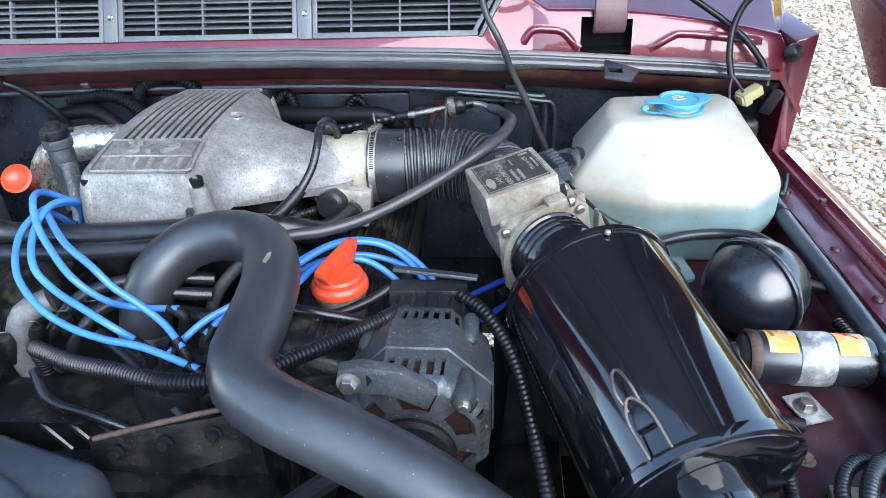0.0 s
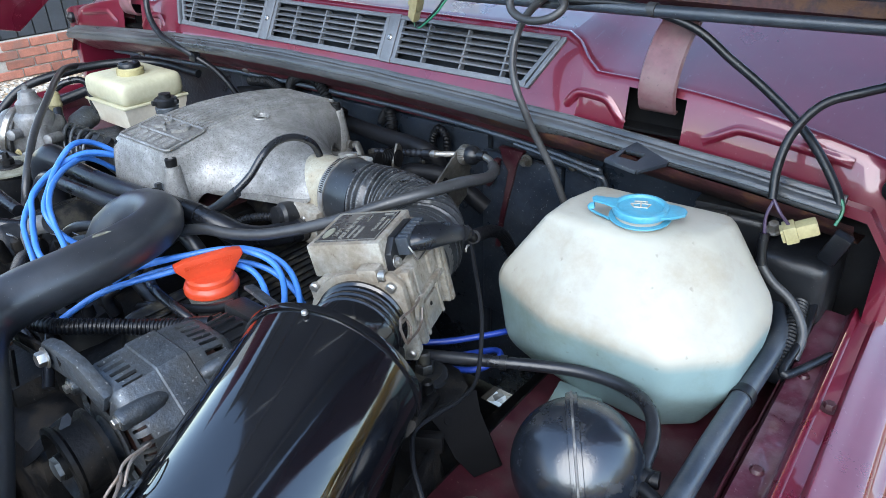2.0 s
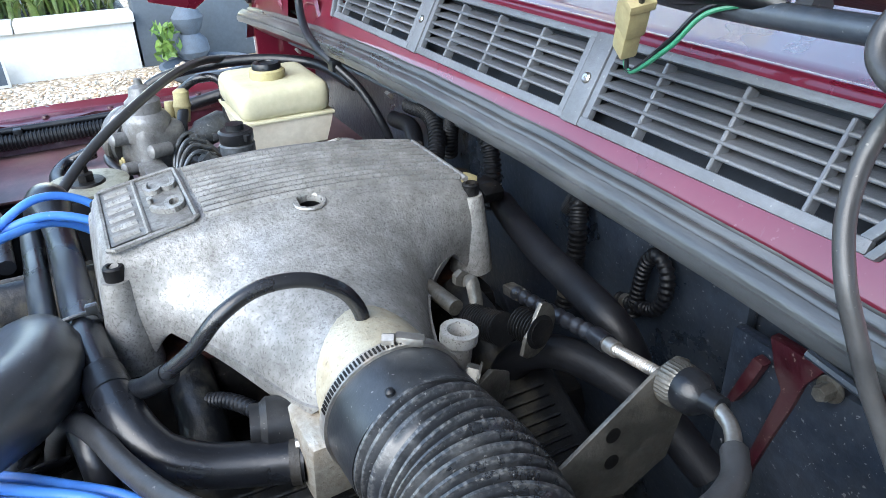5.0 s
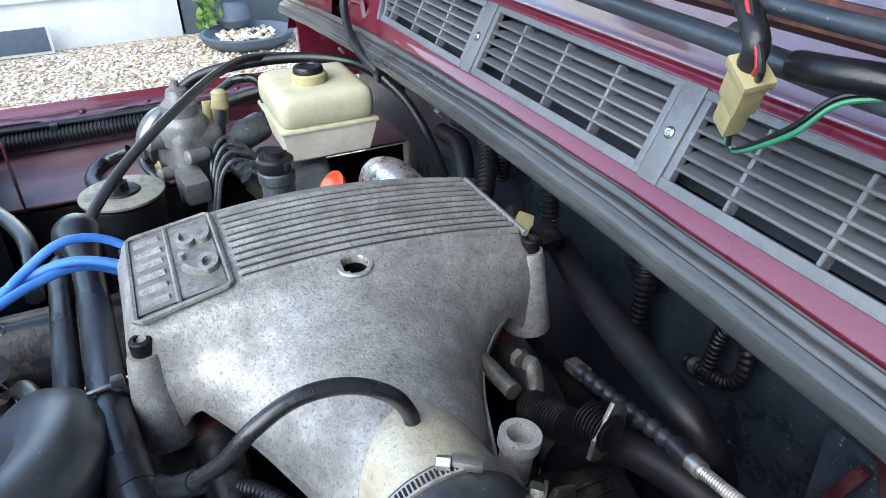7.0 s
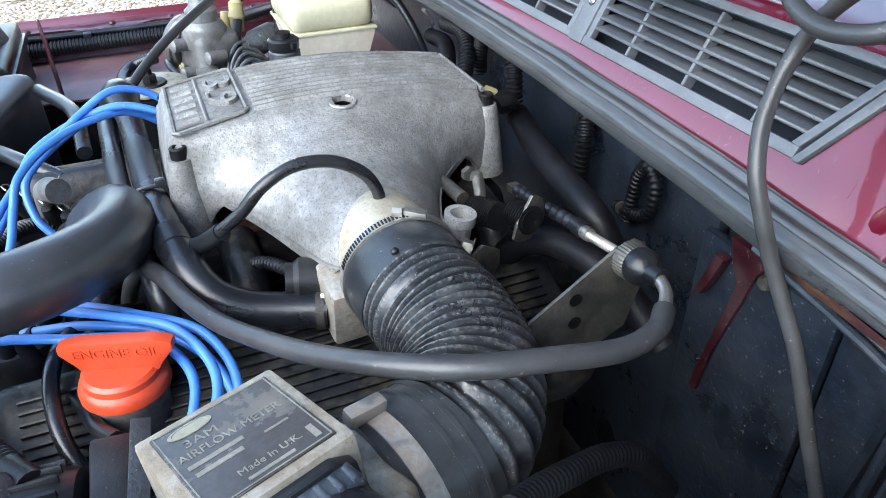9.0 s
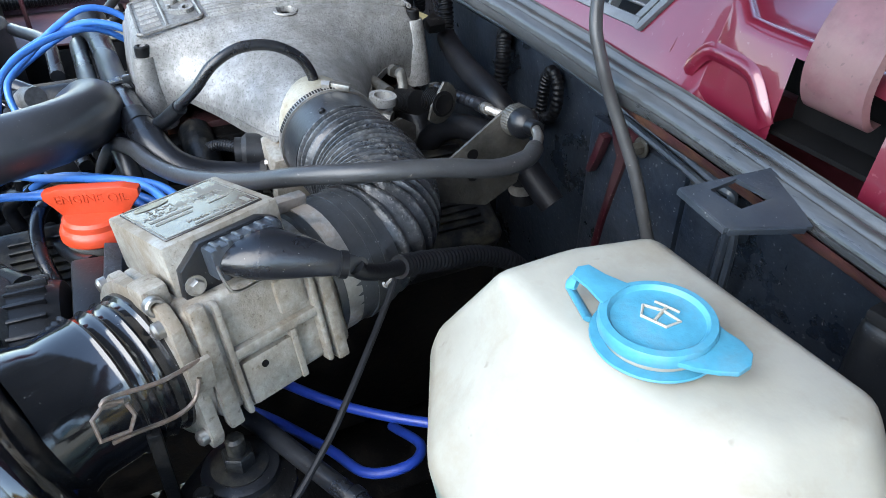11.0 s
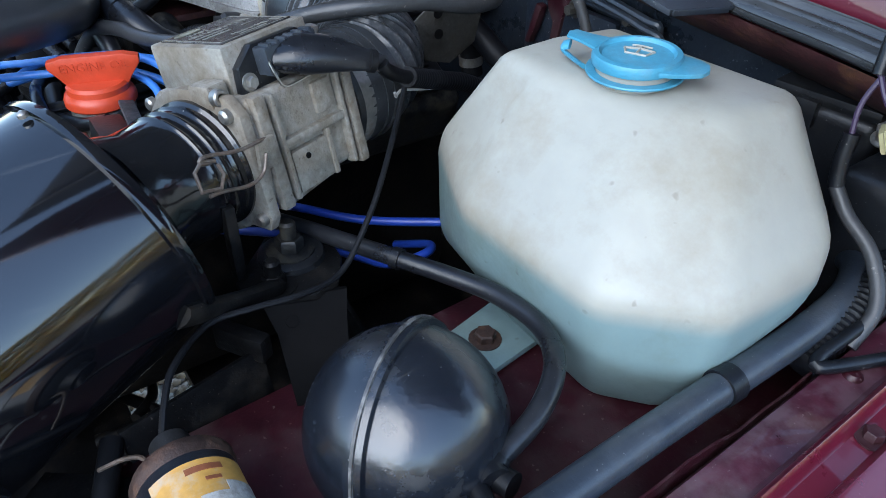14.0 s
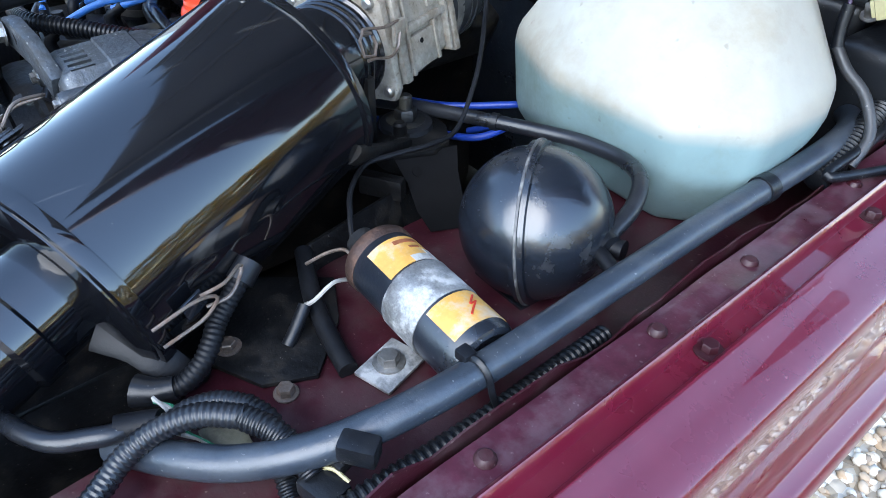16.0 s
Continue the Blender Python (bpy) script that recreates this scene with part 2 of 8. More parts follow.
WALL_GREY = mat("slate_grey_paint", (0.055, 0.07, 0.085), 0.8, 0, 0.15, 4, bump=0.3, grain=60)
CLAD = mat("black_timber", (0.022, 0.024, 0.028), 0.65, 0, 0.3, 6, bump=0.4, grain=50, each=0.25)
BRICK = mat("red_brick", (0.27, 0.10, 0.065), 0.85, 0, 0.25, 14, dirt=(0.16, 0.09, 0.07), dirt_at=0.55, dirt_mix=0.5, bump=0.6, grain=80, each=0.3)
MORTAR = mat("mortar", (0.32, 0.29, 0.25), 0.9, 0, 0.2, 12, bump=0.4, grain=90)
LEAF = mat("strappy_leaf", (0.085, 0.13, 0.03), 0.5, 0, 0.35, 30, dirt=(0.20, 0.16, 0.06), dirt_at=0.6, dirt_mix=0.7, bump=0.1)
LEAF_LIME = mat("lime_leaf", (0.09, 0.17, 0.03), 0.5, 0, 0.3, 40, bump=0.1)
LINER = mat("sooty_bonnet_liner", (0.026, 0.027, 0.033), 0.75, 0, 0.3, 6, dirt=(0.05, 0.035, 0.035), dirt_at=0.6, dirt_mix=0.4, bump=0.5, grain=90)
COPPER = mat("copper_windings", (0.035, 0.016, 0.013), 0.5, 0.2, 0.4, 40, bump=0.6, grain=160)
CAST_DIRTY = mat("stained_engine_casting", (0.0095, 0.0112, 0.0138), 0.42, 0.4, 0.5, 24, dirt=(0.060, 0.054, 0.038), dirt_at=0.55, dirt_scale=26, dirt_mix=0.6, bump=0.6, grain=160)
DUSTY_BELLOWS = mat("dusty_rubber_bellows", (0.016, 0.0185, 0.0225), 0.30, 0, 0.25, 14, dirt=(0.13, 0.135, 0.138), dirt_at=0.60, dirt_scale=40, dirt_mix=0.35, soft=0.2, bump=0.3, spec=0.6, speck=(0.4, 0.4, 0.38), speck_at=0.71, speck_scale=420)
nt = DUSTY_BELLOWS.node_tree            # pale dust rubbed on to the crests of the ribs
pb = nt.nodes["Principled BSDF"]
gm, ns, r1, r2, mu, mx = (nt.nodes.new("ShaderNode" + k) for k in ("NewGeometry", "TexNoise", "MapRange", "MapRange", "Math", "Mix"))
ns.inputs["Scale"].default_value, ns.inputs["Detail"].default_value = 45.0, 6.0
r1.inputs["From Min"].default_value, r1.inputs["From Max"].default_value = 0.505, 0.56
r2.inputs["From Min"].default_value, r2.inputs["From Max"].default_value, r2.inputs["To Max"].default_value = 0.46, 0.68, 0.34
mu.operation, mx.data_type = "MULTIPLY", "RGBA"
nt.links.new(gm.outputs["Pointiness"], r1.inputs["Value"])
nt.links.new(ns.outputs["Fac"], r2.inputs["Value"])
nt.links.new(r1.outputs["Result"], mu.inputs[0])
nt.links.new(r2.outputs["Result"], mu.inputs[1])
nt.links.new(mu.outputs["Value"], mx.inputs["Factor"])
nt.links.new(pb.inputs["Base Color"].links[0].from_socket, mx.inputs["A"])
mx.inputs["B"].default_value = (0.27, 0.275, 0.27, 1.0)
nt.links.new(mx.outputs["Result"], pb.inputs["Base Color"])
# Darker copy of the blue lead; the shade is put into its colour.
SHADED_BLUE = mat("shaded_blue_lead", (0.012, 0.045, 0.30), 0.36, 0, 0.12, 20, bump=0.08)
DUSTY_TUBE = mat("dusty_blue_black_tube", (0.022, 0.030, 0.042), 0.36, 0, 0.2, 20, dirt=(0.09, 0.098, 0.105), dirt_at=0.59, dirt_scale=26, dirt_mix=0.35, soft=0.25, bump=0.2, spec=0.7, speck=(0.4, 0.4, 0.38), speck_at=0.73, speck_scale=420, scratch=0.12)
FLANGE = mat("dusty_flange_paint", (0.080, 0.019, 0.034), 0.34, 0.3, 0.3, 12, dirt=(0.14, 0.095, 0.110), dirt_at=0.54, dirt_scale=26, dirt_mix=0.45, soft=0.15, bump=0.12, coat=0.5, speck=(0.26, 0.2, 0.2), speck_at=0.72, speck_scale=300)
GROOVE = mat("dark_alloy", (0.034, 0.033, 0.032), 0.55, 0.4, 0.3, 40, bump=0.5, grain=300)
# Dark copy of the grille plastic; shade behind the slats is in its colour.
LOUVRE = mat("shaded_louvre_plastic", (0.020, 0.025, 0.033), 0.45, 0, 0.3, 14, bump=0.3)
RUSTY_BOLT = mat("brown_rusty_steel", (0.042, 0.024, 0.019), 0.6, 0.2, 0.4, 40, dirt=(0.085, 0.042, 0.025), dirt_at=0.56, dirt_scale=60, bump=0.6, grain=260)
SOOT = mat("sooty_black_rubber", (0.0045, 0.0052, 0.007), 0.5, 0, 0.3, 14, dirt=(0.03, 0.03, 0.03), dirt_at=0.62, dirt_mix=0.3, soft=0.2, bump=0.2, spec=0.22)
SHINY_HOSE = mat("black_radiator_hose", (0.017, 0.0190, 0.0235), 0.36, 0, 0.2, 12, dirt=(0.08, 0.083, 0.088), dirt_at=0.60, dirt_mix=0.25, soft=0.3, bump=0.12, spec=1.0, speck=(0.4, 0.4, 0.38), speck_at=0.75, speck_scale=500, scratch=0.12)
DUSTY_CUFF_BLACK = mat("dusted_black_cuff", (0.014, 0.0165, 0.020), 0.34, 0, 0.3, 16, dirt=(0.10, 0.105, 0.108), dirt_at=0.58, dirt_scale=18, dirt_mix=0.24, soft=0.3, bump=0.2, spec=0.7, speck=(0.35, 0.34, 0.32), speck_at=0.72, speck_scale=420)
DUSTY_CUFF = mat("brown_dusted_rubber", (0.060, 0.056, 0.048), 0.42, 0, 0.3, 16, dirt=(0.14, 0.125, 0.10), dirt_at=0.55, dirt_scale=22, dirt_mix=0.5, soft=0.25, bump=0.25, speck=(0.3, 0.28, 0.24), speck_at=0.72, speck_scale=420)
# Dusty paint, its base also lightened for the light on the far shelf.
PINK_DUST = mat("dusty_lightened_maroon", (0.13, 0.060, 0.068), 0.5, 0, 0.3, 7, dirt=(0.17, 0.12, 0.115), dirt_at=0.52, dirt_scale=12, dirt_mix=0.5, bump=0.15, coat=0.1, speck=(0.05, 0.03, 0.03), speck_at=0.70, speck_scale=220)
ALLOY_PALE = mat("pale_brake_alloy", (0.16, 0.164, 0.168), 0.42, 0.4, 0.25, 24, dirt=(0.06, 0.057, 0.052), dirt_at=0.53, dirt_scale=40, dirt_mix=0.7, soft=0.2, bump=0.5, grain=300, speck=(0.05, 0.05, 0.05), speck_at=0.68, speck_scale=300)
RED_DUST = mat("dusty_red_flange", (0.095, 0.018, 0.027), 0.42, 0.1, 0.35, 9, dirt=(0.075, 0.042, 0.038), dirt_at=0.55, dirt_scale=18, dirt_mix=0.5, bump=0.3, coat=0.2, speck=(0.05, 0.02, 0.015), speck_at=0.66, speck_scale=160)
TARNISH = mat("tarnished_spring_wire", (0.17, 0.14, 0.12), 0.45, 0.7, 0.3, 60, dirt=(0.10, 0.06, 0.04), dirt_at=0.54, dirt_scale=80, dirt_mix=0.7, bump=0.2)
PALE_GRUBBY = mat("grubby_pale_plastic", (0.20, 0.20, 0.155), 0.5, 0, 0.2, 30, dirt=(0.09, 0.08, 0.055), dirt_at=0.54, dirt_scale=40, dirt_mix=0.6, bump=0.2)
WORN_EDGE = mat("worn_black_edge", (0.06, 0.060, 0.061), 0.4, 0.3, 0.3, 30, dirt=(0.20, 0.195, 0.185), dirt_at=0.55, dirt_scale=90, dirt_mix=0.7, bump=0.3)
DULL_ZINC = mat("dull_oily_zinc", (0.10, 0.098, 0.088), 0.36, 0.7, 0.35, 40, dirt=(0.035, 0.031, 0.026), dirt_at=0.53, dirt_scale=55, dirt_mix=0.7, bump=0.3)
NECK = mat("bright_stained_casting", (0.37, 0.352, 0.285), 0.40, 0.3, 0.2, 20, dirt=(0.23, 0.165, 0.085), dirt_at=0.53, dirt_scale=22, dirt_mix=0.65, soft=0.25, bump=0.45, grain=420, speck=(0.06, 0.05, 0.04), speck_at=0.66, speck_scale=420)
NECK_BLACK = mat("glossy_black_rubber", (0.0042, 0.0048, 0.0062), 0.09, 0, 0.15, 9, dirt=(0.03, 0.031, 0.033), dirt_at=0.60, dirt_scale=16, dirt_mix=0.35, soft=0.3, bump=0.05, spec=0.8, rough_var=0.04, speck=(0.3, 0.29, 0.27), speck_at=0.75, speck_scale=420)
BROWN_INK = mat("brown_print", (0.22, 0.07, 0.03), 0.5, 0, 0.2, 60, bump=0.0)
WHITE_PAPER = mat("torn_white_paper", (0.42, 0.41, 0.38), 0.6, 0, 0.2, 60, dirt=(0.20, 0.18, 0.15), dirt_at=0.54, dirt_scale=60, dirt_mix=0.7, bump=0.3)
GRUBBY_ALLOY = mat("grubby_cast_alloy", (0.175, 0.172, 0.165), 0.5, 0.4, 0.3, 30, dirt=(0.07, 0.066, 0.06), dirt_at=0.54, dirt_scale=90, dirt_mix=0.6, bump=0.4, grain=420)
STONE_GREY = mat("blue_grey_ornament", (0.065, 0.085, 0.11), 0.8, 0, 0.2, 20, bump=0.4, grain=80)


def pebble_mat():
    m = mat("pebbles", (0.44, 0.36, 0.26), 0.75, 0, 0.15, 60, bump=0.3, grain=200)
    t = m.node_tree
    geo = t.nodes.new("ShaderNodeNewGeometry")
    rp = t.nodes.new("ShaderNodeValToRGB")
    e = rp.color_ramp.elements
    e[0].color, e[1].color = (0.22, 0.17, 0.125, 1), (0.56, 0.52, 0.45, 1)
    for at, c in ((0.25, (0.38, 0.265, 0.165, 1)), (0.5, (0.52, 0.43, 0.33, 1)), (0.75, (0.58, 0.53, 0.45, 1))):
        e.new(at).color = c
    t.links.new(geo.outputs["Random Per Island"], rp.inputs["Fac"])
    t.links.new(rp.outputs["Color"], t.nodes["Principled BSDF"].inputs["Base Color"])
    return m


PEBBLE = pebble_mat()
gt = GRAVEL_BED.node_tree               # small stones too far off to be told apart
gb = gt.nodes["Principled BSDF"]
gc, gv, gs, gr = (gt.nodes.new("ShaderNode" + k) for k in ("TexCoord", "TexVoronoi", "SeparateColor", "ValToRGB"))
gv.inputs["Scale"].default_value = 42.0
gt.links.new(gc.outputs["Object"], gv.inputs["Vector"])
gt.links.new(gv.outputs["Color"], gs.inputs["Color"])
gt.links.new(gs.outputs["Red"], gr.inputs["Fac"])
ge = gr.color_ramp.elements
ge[0].color, ge[1].color = (0.13, 0.10, 0.07, 1), (0.56, 0.52, 0.45, 1)
ge.new(0.45).color = (0.34, 0.26, 0.17, 1)
gt.links.new(gr.outputs["Color"], gb.inputs["Base Color"])
gbump = gt.nodes.new("ShaderNodeBump")
gbump.invert = True
gbump.inputs["Strength"].default_value, gbump.inputs["Distance"].default_value = 0.9, 0.012
gt.links.new(gv.outputs["Distance"], gbump.inputs["Height"])
gt.links.new(gbump.outputs["Normal"], gb.inputs["Normal"])
GLASS = bpy.data.materials.new("clear_glass")
GLASS.use_nodes = True
g0 = GLASS.node_tree.nodes["Principled BSDF"]
g0.inputs["Transmission Weight"].default_value, g0.inputs["Roughness"].default_value, g0.inputs["IOR"].default_value = 1.0, 0.01, 1.45
g0.inputs["Base Color"].default_value = (0.9, 0.95, 0.93, 1)

# ---------------------------------------------------------------- mesh tools


class G:
    """A growing mesh: vertices and faces."""

    def __init__(self):
        self.v, self.f = [], []

    def add(self, v, f):
        k = len(self.v)
        self.v += [tuple(p) for p in v]
        self.f += [tuple(i + k for i in face) for face in f]
        return self

    def join(self, *others):
        for o in others:
            self.add(o.v, o.f)
        return self

    def move(self, m):
        self.v = [tuple(m @ Vector(p)) for p in self.v]
        return self


def frame_to(axis, up=(0, 0, 1)):
    """A rotation whose z runs along axis and whose y leans to up."""
    z = Vector(axis).normalized()
    x = Vector(up).cross(z)
    if x.length < 1e-4:
        x = Vector((1, 0, 0)).cross(z) if abs(z.x) < 0.9 else Vector((0, 1, 0)).cross(z)
    x.normalize()
    y = z.cross(x)
    return Matrix((x, y, z)).transposed()


def at(place, axis=(0, 0, 1), up=(0, 1, 0)):
    return Matrix.Translation(place) @ frame_to(axis, up).to_4x4()


def spline(pts, step):
    P = [Vector(p) for p in pts]
    P = [P[0] * 2 - P[1]] + P + [P[-1] * 2 - P[-2]]
    out = []
    for i in range(1, len(P) - 2):
        a, b0, c, d = P[i - 1:i + 3]
        n = max(2, int((c - b0).length / step))
        for k in range(n):
            t = k / n
            out.append(0.5 * (2 * b0 + (c - a) * t + (2 * a - 5 * b0 + 4 * c - d) * t * t + (3 * b0 - a - 3 * c + d) * t ** 3))
    out.append(P[-2])
    return out


def tube(pts, r, seg=12, rib=None, flat=1.0, caps=True, taper=None, smooth=True):
    """A hose along a curve. rib: pitch and depth of rings. taper: radius factor by fraction of the length."""
    step = rib[0] / 4 if rib else max(r * 0.7, 0.003)
    C = spline(pts, step) if smooth else [Vector(p) for p in pts]
    if rib:
        L = [0.0]
        for p, q in zip(C, C[1:]):
            L.append(L[-1] + (q - p).length)
        n = max(4, int(L[-1] / (rib[0] / 4)))
        arr, s = np.array([tuple(p) for p in C]), np.linspace(0, L[-1], n + 1)
        C = [Vector((np.interp(x, L, arr[:, 0]), np.interp(x, L, arr[:, 1]), np.interp(x, L, arr[:, 2]))) for x in s]
    g, rings = G(), []
    d = (C[1] - C[0]).normalized()
    u = d.orthogonal().normalized()
    n = len(C)
    for i, p in enumerate(C):
        nd = ((C[i + 1] if i < n - 1 else p) - (C[i - 1] if i else p)).normalized()
        u = (u - nd * u.dot(nd)).normalized()
        w = nd.cross(u)
        k = r * (taper(i / (n - 1)) if taper else 1.0)
        if rib:
            k *= 1 + rib[1] * (1, 1, -1, -1)[i % 4]
        rings.append([p + (u * math.cos(a) + w * math.sin(a) * flat) * k for a in (2 * math.pi * j / seg for j in range(seg))])
    return loft(rings, True, caps)


def loft(rings, closed=True, caps=True):
    g = G()
    s = len(rings[0])
    v = [p for ring in rings for p in ring]
    f = []
    for i in range(len(rings) - 1):
        for j in range(s if closed else s - 1):
            k = (j + 1) % s
            f.append((i * s + j, i * s + k, (i + 1) * s + k, (i + 1) * s + j))
    if caps and closed:
        f.append(tuple(range(s - 1, -1, -1)))
        f.append(tuple((len(rings) - 1) * s + j for j in range(s)))
    return g.add(v, f)


def lathe(profile, m=None, seg=32, caps=True):
    """Turns (radius, height) pairs about z; then places it by m."""
    rings = [[Vector((r * math.cos(a), r * math.sin(a), h)) for a in (2 * math.pi * j / seg for j in range(seg))] for r, h in profile]
    g = loft(rings, True, caps)
    return g.move(m) if m is not None else g


def box(size, m=None, bevel=0.002, seg=2):
    bm = bmesh.new()
    bmesh.ops.create_cube(bm, size=1.0)
    bmesh.ops.scale(bm, vec=Vector(size), verts=bm.verts)
    if bevel:
        bmesh.ops.bevel(bm, geom=list(bm.edges), offset=min(bevel, min(size) * 0.45), segments=seg, affect="EDGES", profile=0.6)
    g = G().add([p.co.copy() for p in bm.verts], [[x.index for x in f.verts] for f in bm.faces])
    bm.free()
    return g.move(m) if m is not None else g


def prism(outline, depth, m=None, bevel=0.0, seg=2):
    """A flat outline in x, y with a thickness along z from 0."""
    bm = bmesh.new()
    low = [bm.verts.new((x, y, 0)) for x, y in outline]
    face = bm.faces.new(low)
    top = bmesh.ops.extrude_face_region(bm, geom=[face])
    bmesh.ops.translate(bm, vec=(0, 0, depth), verts=[x for x in top["geom"] if isinstance(x, bmesh.types.BMVert)])
    bmesh.ops.recalc_face_normals(bm, faces=bm.faces)
    if bevel:
        bmesh.ops.bevel(bm, geom=list(bm.edges), offset=bevel, segments=seg, affect="EDGES", profile=0.6)
    bm.verts.index_update()
    g = G().add([p.co.copy() for p in bm.verts], [[x.index for x in f.verts] for f in bm.faces])
    bm.free()
    return g.move(m) if m is not None else g


def ball(r, m=None, seg=24, rings=16):
    g = lathe([(max(r * math.sin(math.pi * i / rings), 1e-5), -r * math.cos(math.pi * i / rings)) for i in range(rings + 1)], None, seg)
    return g.move(m) if m is not None else g


def hexbolt(place, axis=(0, 0, 1), r=0.007, h=0.006, washer=1.7):
    m = at(place, axis)
    g = lathe([(r * washer, 0), (r * washer, 0.0012), (r, 0.0014)], m, 20) if washer else G()
    six = lathe([(r, 0.001), (r, h * 0.85), (r * 0.86, h)], m, 6)
    return g.join(six)


def socketbolt(place, axis=(0, 0, 1), r=0.006, h=0.011):
    """A cap screw with a hollow head."""
    return lathe([(r, 0), (r, h - 0.001), (r - 0.001, h), (r * 0.55, h), (r * 0.5, h - 0.005), (1e-4, h - 0.005)], at(place, axis), 20)


def mesh_of(g, angle=38):
    me = bpy.data.meshes.new("mesh")
    me.from_pydata(g.v, [], g.f)
    bm = bmesh.new()
    bm.from_mesh(me)
    bmesh.ops.recalc_face_normals(bm, faces=bm.faces)
    bm.to_mesh(me)
    bm.free()
    me.polygons.foreach_set("use_smooth", [True] * len(me.polygons))
    me.set_sharp_from_angle(angle=radians(angle))
    return me


def solid(name, g, material, label="", category="", group="", kind="", angle=38):
    """A thing, or a piece of the setting, that is one mesh."""
    me = mesh_of(g, angle)
    me.materials.append(material)
    return tagged(new(name, me), label, category, group, kind)


def thing(name, place, label, category, group="", kind=""):
    ob = new(name)
    ob.location = place
    ob.empty_display_size = 0.02
    return tagged(ob, label, category, group, kind)


def origin(ob):
    return Matrix.Translation(ob.location) if ob.parent is None else Matrix()


def part(name, g, material, parent, label="", angle=38):
    me = mesh_of(g, angle)
    me.materials.append(material)
    ob = new(name, me)
    ob.parent = parent
    if parent.parent is None:
        ob.matrix_parent_inverse = Matrix.Translation(-Vector(parent.location))
    return tagged(ob, label)


def lettering(text, size, m, depth=0.0004, squeeze=1.0):
    """Letters as a mesh, centred on m's origin in its x, y plane."""
    cu = bpy.data.curves.new("letters", "FONT")
    cu.body, cu.size, cu.extrude, cu.align_x, cu.align_y, cu.resolution_u = text, size, depth, "CENTER", "CENTER", 3
    ob = bpy.data.objects.new("letters", cu)
    scene.collection.objects.link(ob)
    bpy.context.view_layer.update()
    me = bpy.data.meshes.new_from_object(ob.evaluated_get(bpy.context.evaluated_depsgraph_get()))
    g = G().add([(p.co.x * squeeze, p.co.y, p.co.z) for p in me.vertices], [tuple(f.vertices) for f in me.polygons])
    bpy.data.objects.remove(ob)
    bpy.data.curves.remove(cu)
    bpy.data.meshes.remove(me)
    return g.move(m)


def smooth01(t):
    t = min(max(t, 0.0), 1.0)
    return t * t * (3 - 2 * t)


def lerp(pairs, x):
    xs, ys = zip(*pairs)
    return float(np.interp(x, xs, ys))

# ---------------------------------------------------------------- ground and garden
ground = solid("ground", G().add([(-300, -300, 0), (300, -300, 0), (300, 300, 0), (-300, 300, 0)], [(0, 1, 2, 3)]), GRAVEL_BED,
               "pale golden gravel drive under and round the car", kind="structure")


def pebbles(count, x0, x1, y0, y1, small, large, seed):
    rnd = random.Random(seed)
    ico = bmesh.new()
    bmesh.ops.create_icosphere(ico, subdivisions=1, radius=1.0)
    base = [p.co.copy() for p in ico.verts]
    faces = [tuple(x.index for x in f.verts) for f in ico.faces]
    ico.free()
    v, f = [], []
    for _ in range(count):
        s = rnd.uniform(small, large)
        turn = Euler((rnd.uniform(-0.5, 0.5), rnd.uniform(-0.5, 0.5), rnd.uniform(0, 6.3))).to_matrix()
        scale = Vector((s, s * rnd.uniform(0.6, 0.95), s * rnd.uniform(0.45, 0.75)))
        place = Vector((rnd.uniform(x0, x1), rnd.uniform(y0, y1), s * rnd.uniform(0.05, 0.45)))
        k = len(v)
        for p in base:
            q = Vector((p.x * scale.x, p.y * scale.y, p.z * scale.z)) * rnd.uniform(0.85, 1.12)
            v.append(tuple(turn @ q + place))
        f += [tuple(i + k for i in face) for face in faces]
    return G().add(v, f)


stones = pebbles(16500, 0.9, 3.6, -0.9, 3.2, 0.009, 0.019, 3)
stones.join(pebbles(9500, -5.4, -0.9, -0.6, 3.0, 0.010, 0.022, 4), pebbles(3500, 0.2, 0.95, 0.0, 1.3, 0.009, 0.018, 5), pebbles(2600, 0.2, 0.95, 1.3, 3.0, 0.009, 0.019, 15), pebbles(5000, -0.85, 0.2, 0.2, 1.2, 0.009, 0.018, 7))
solid("gravel", stones, PEBBLE, "loose golden and white pebbles on the drive", "gravel", kind="stuff", angle=60)

garden_wall = thing("garden_wall", (-5.72, -1.4, 0), "low white painted block wall with a coping holding back a planted bed", "wall", kind="structure")
part("blockwork", box((0.22, 5.0, 0.36), Matrix.Translation((-5.74, -1.37, 0.18)), 0.006), WALL_WHITE, garden_wall)
for k in range(6):
    part("coping_stone", box((0.28, 0.83, 0.075), Matrix.Translation((-5.73, -3.46 + 0.838 * k, 0.40)), 0.012), WALL_WHITE, garden_wall)
solid("soil_bank", box((2.0, 5.0, 0.42), Matrix.Translation((-6.84, -1.37, 0.2)), 0.03), GRIME, "dark soil behind the white wall", "soil", kind="structure")


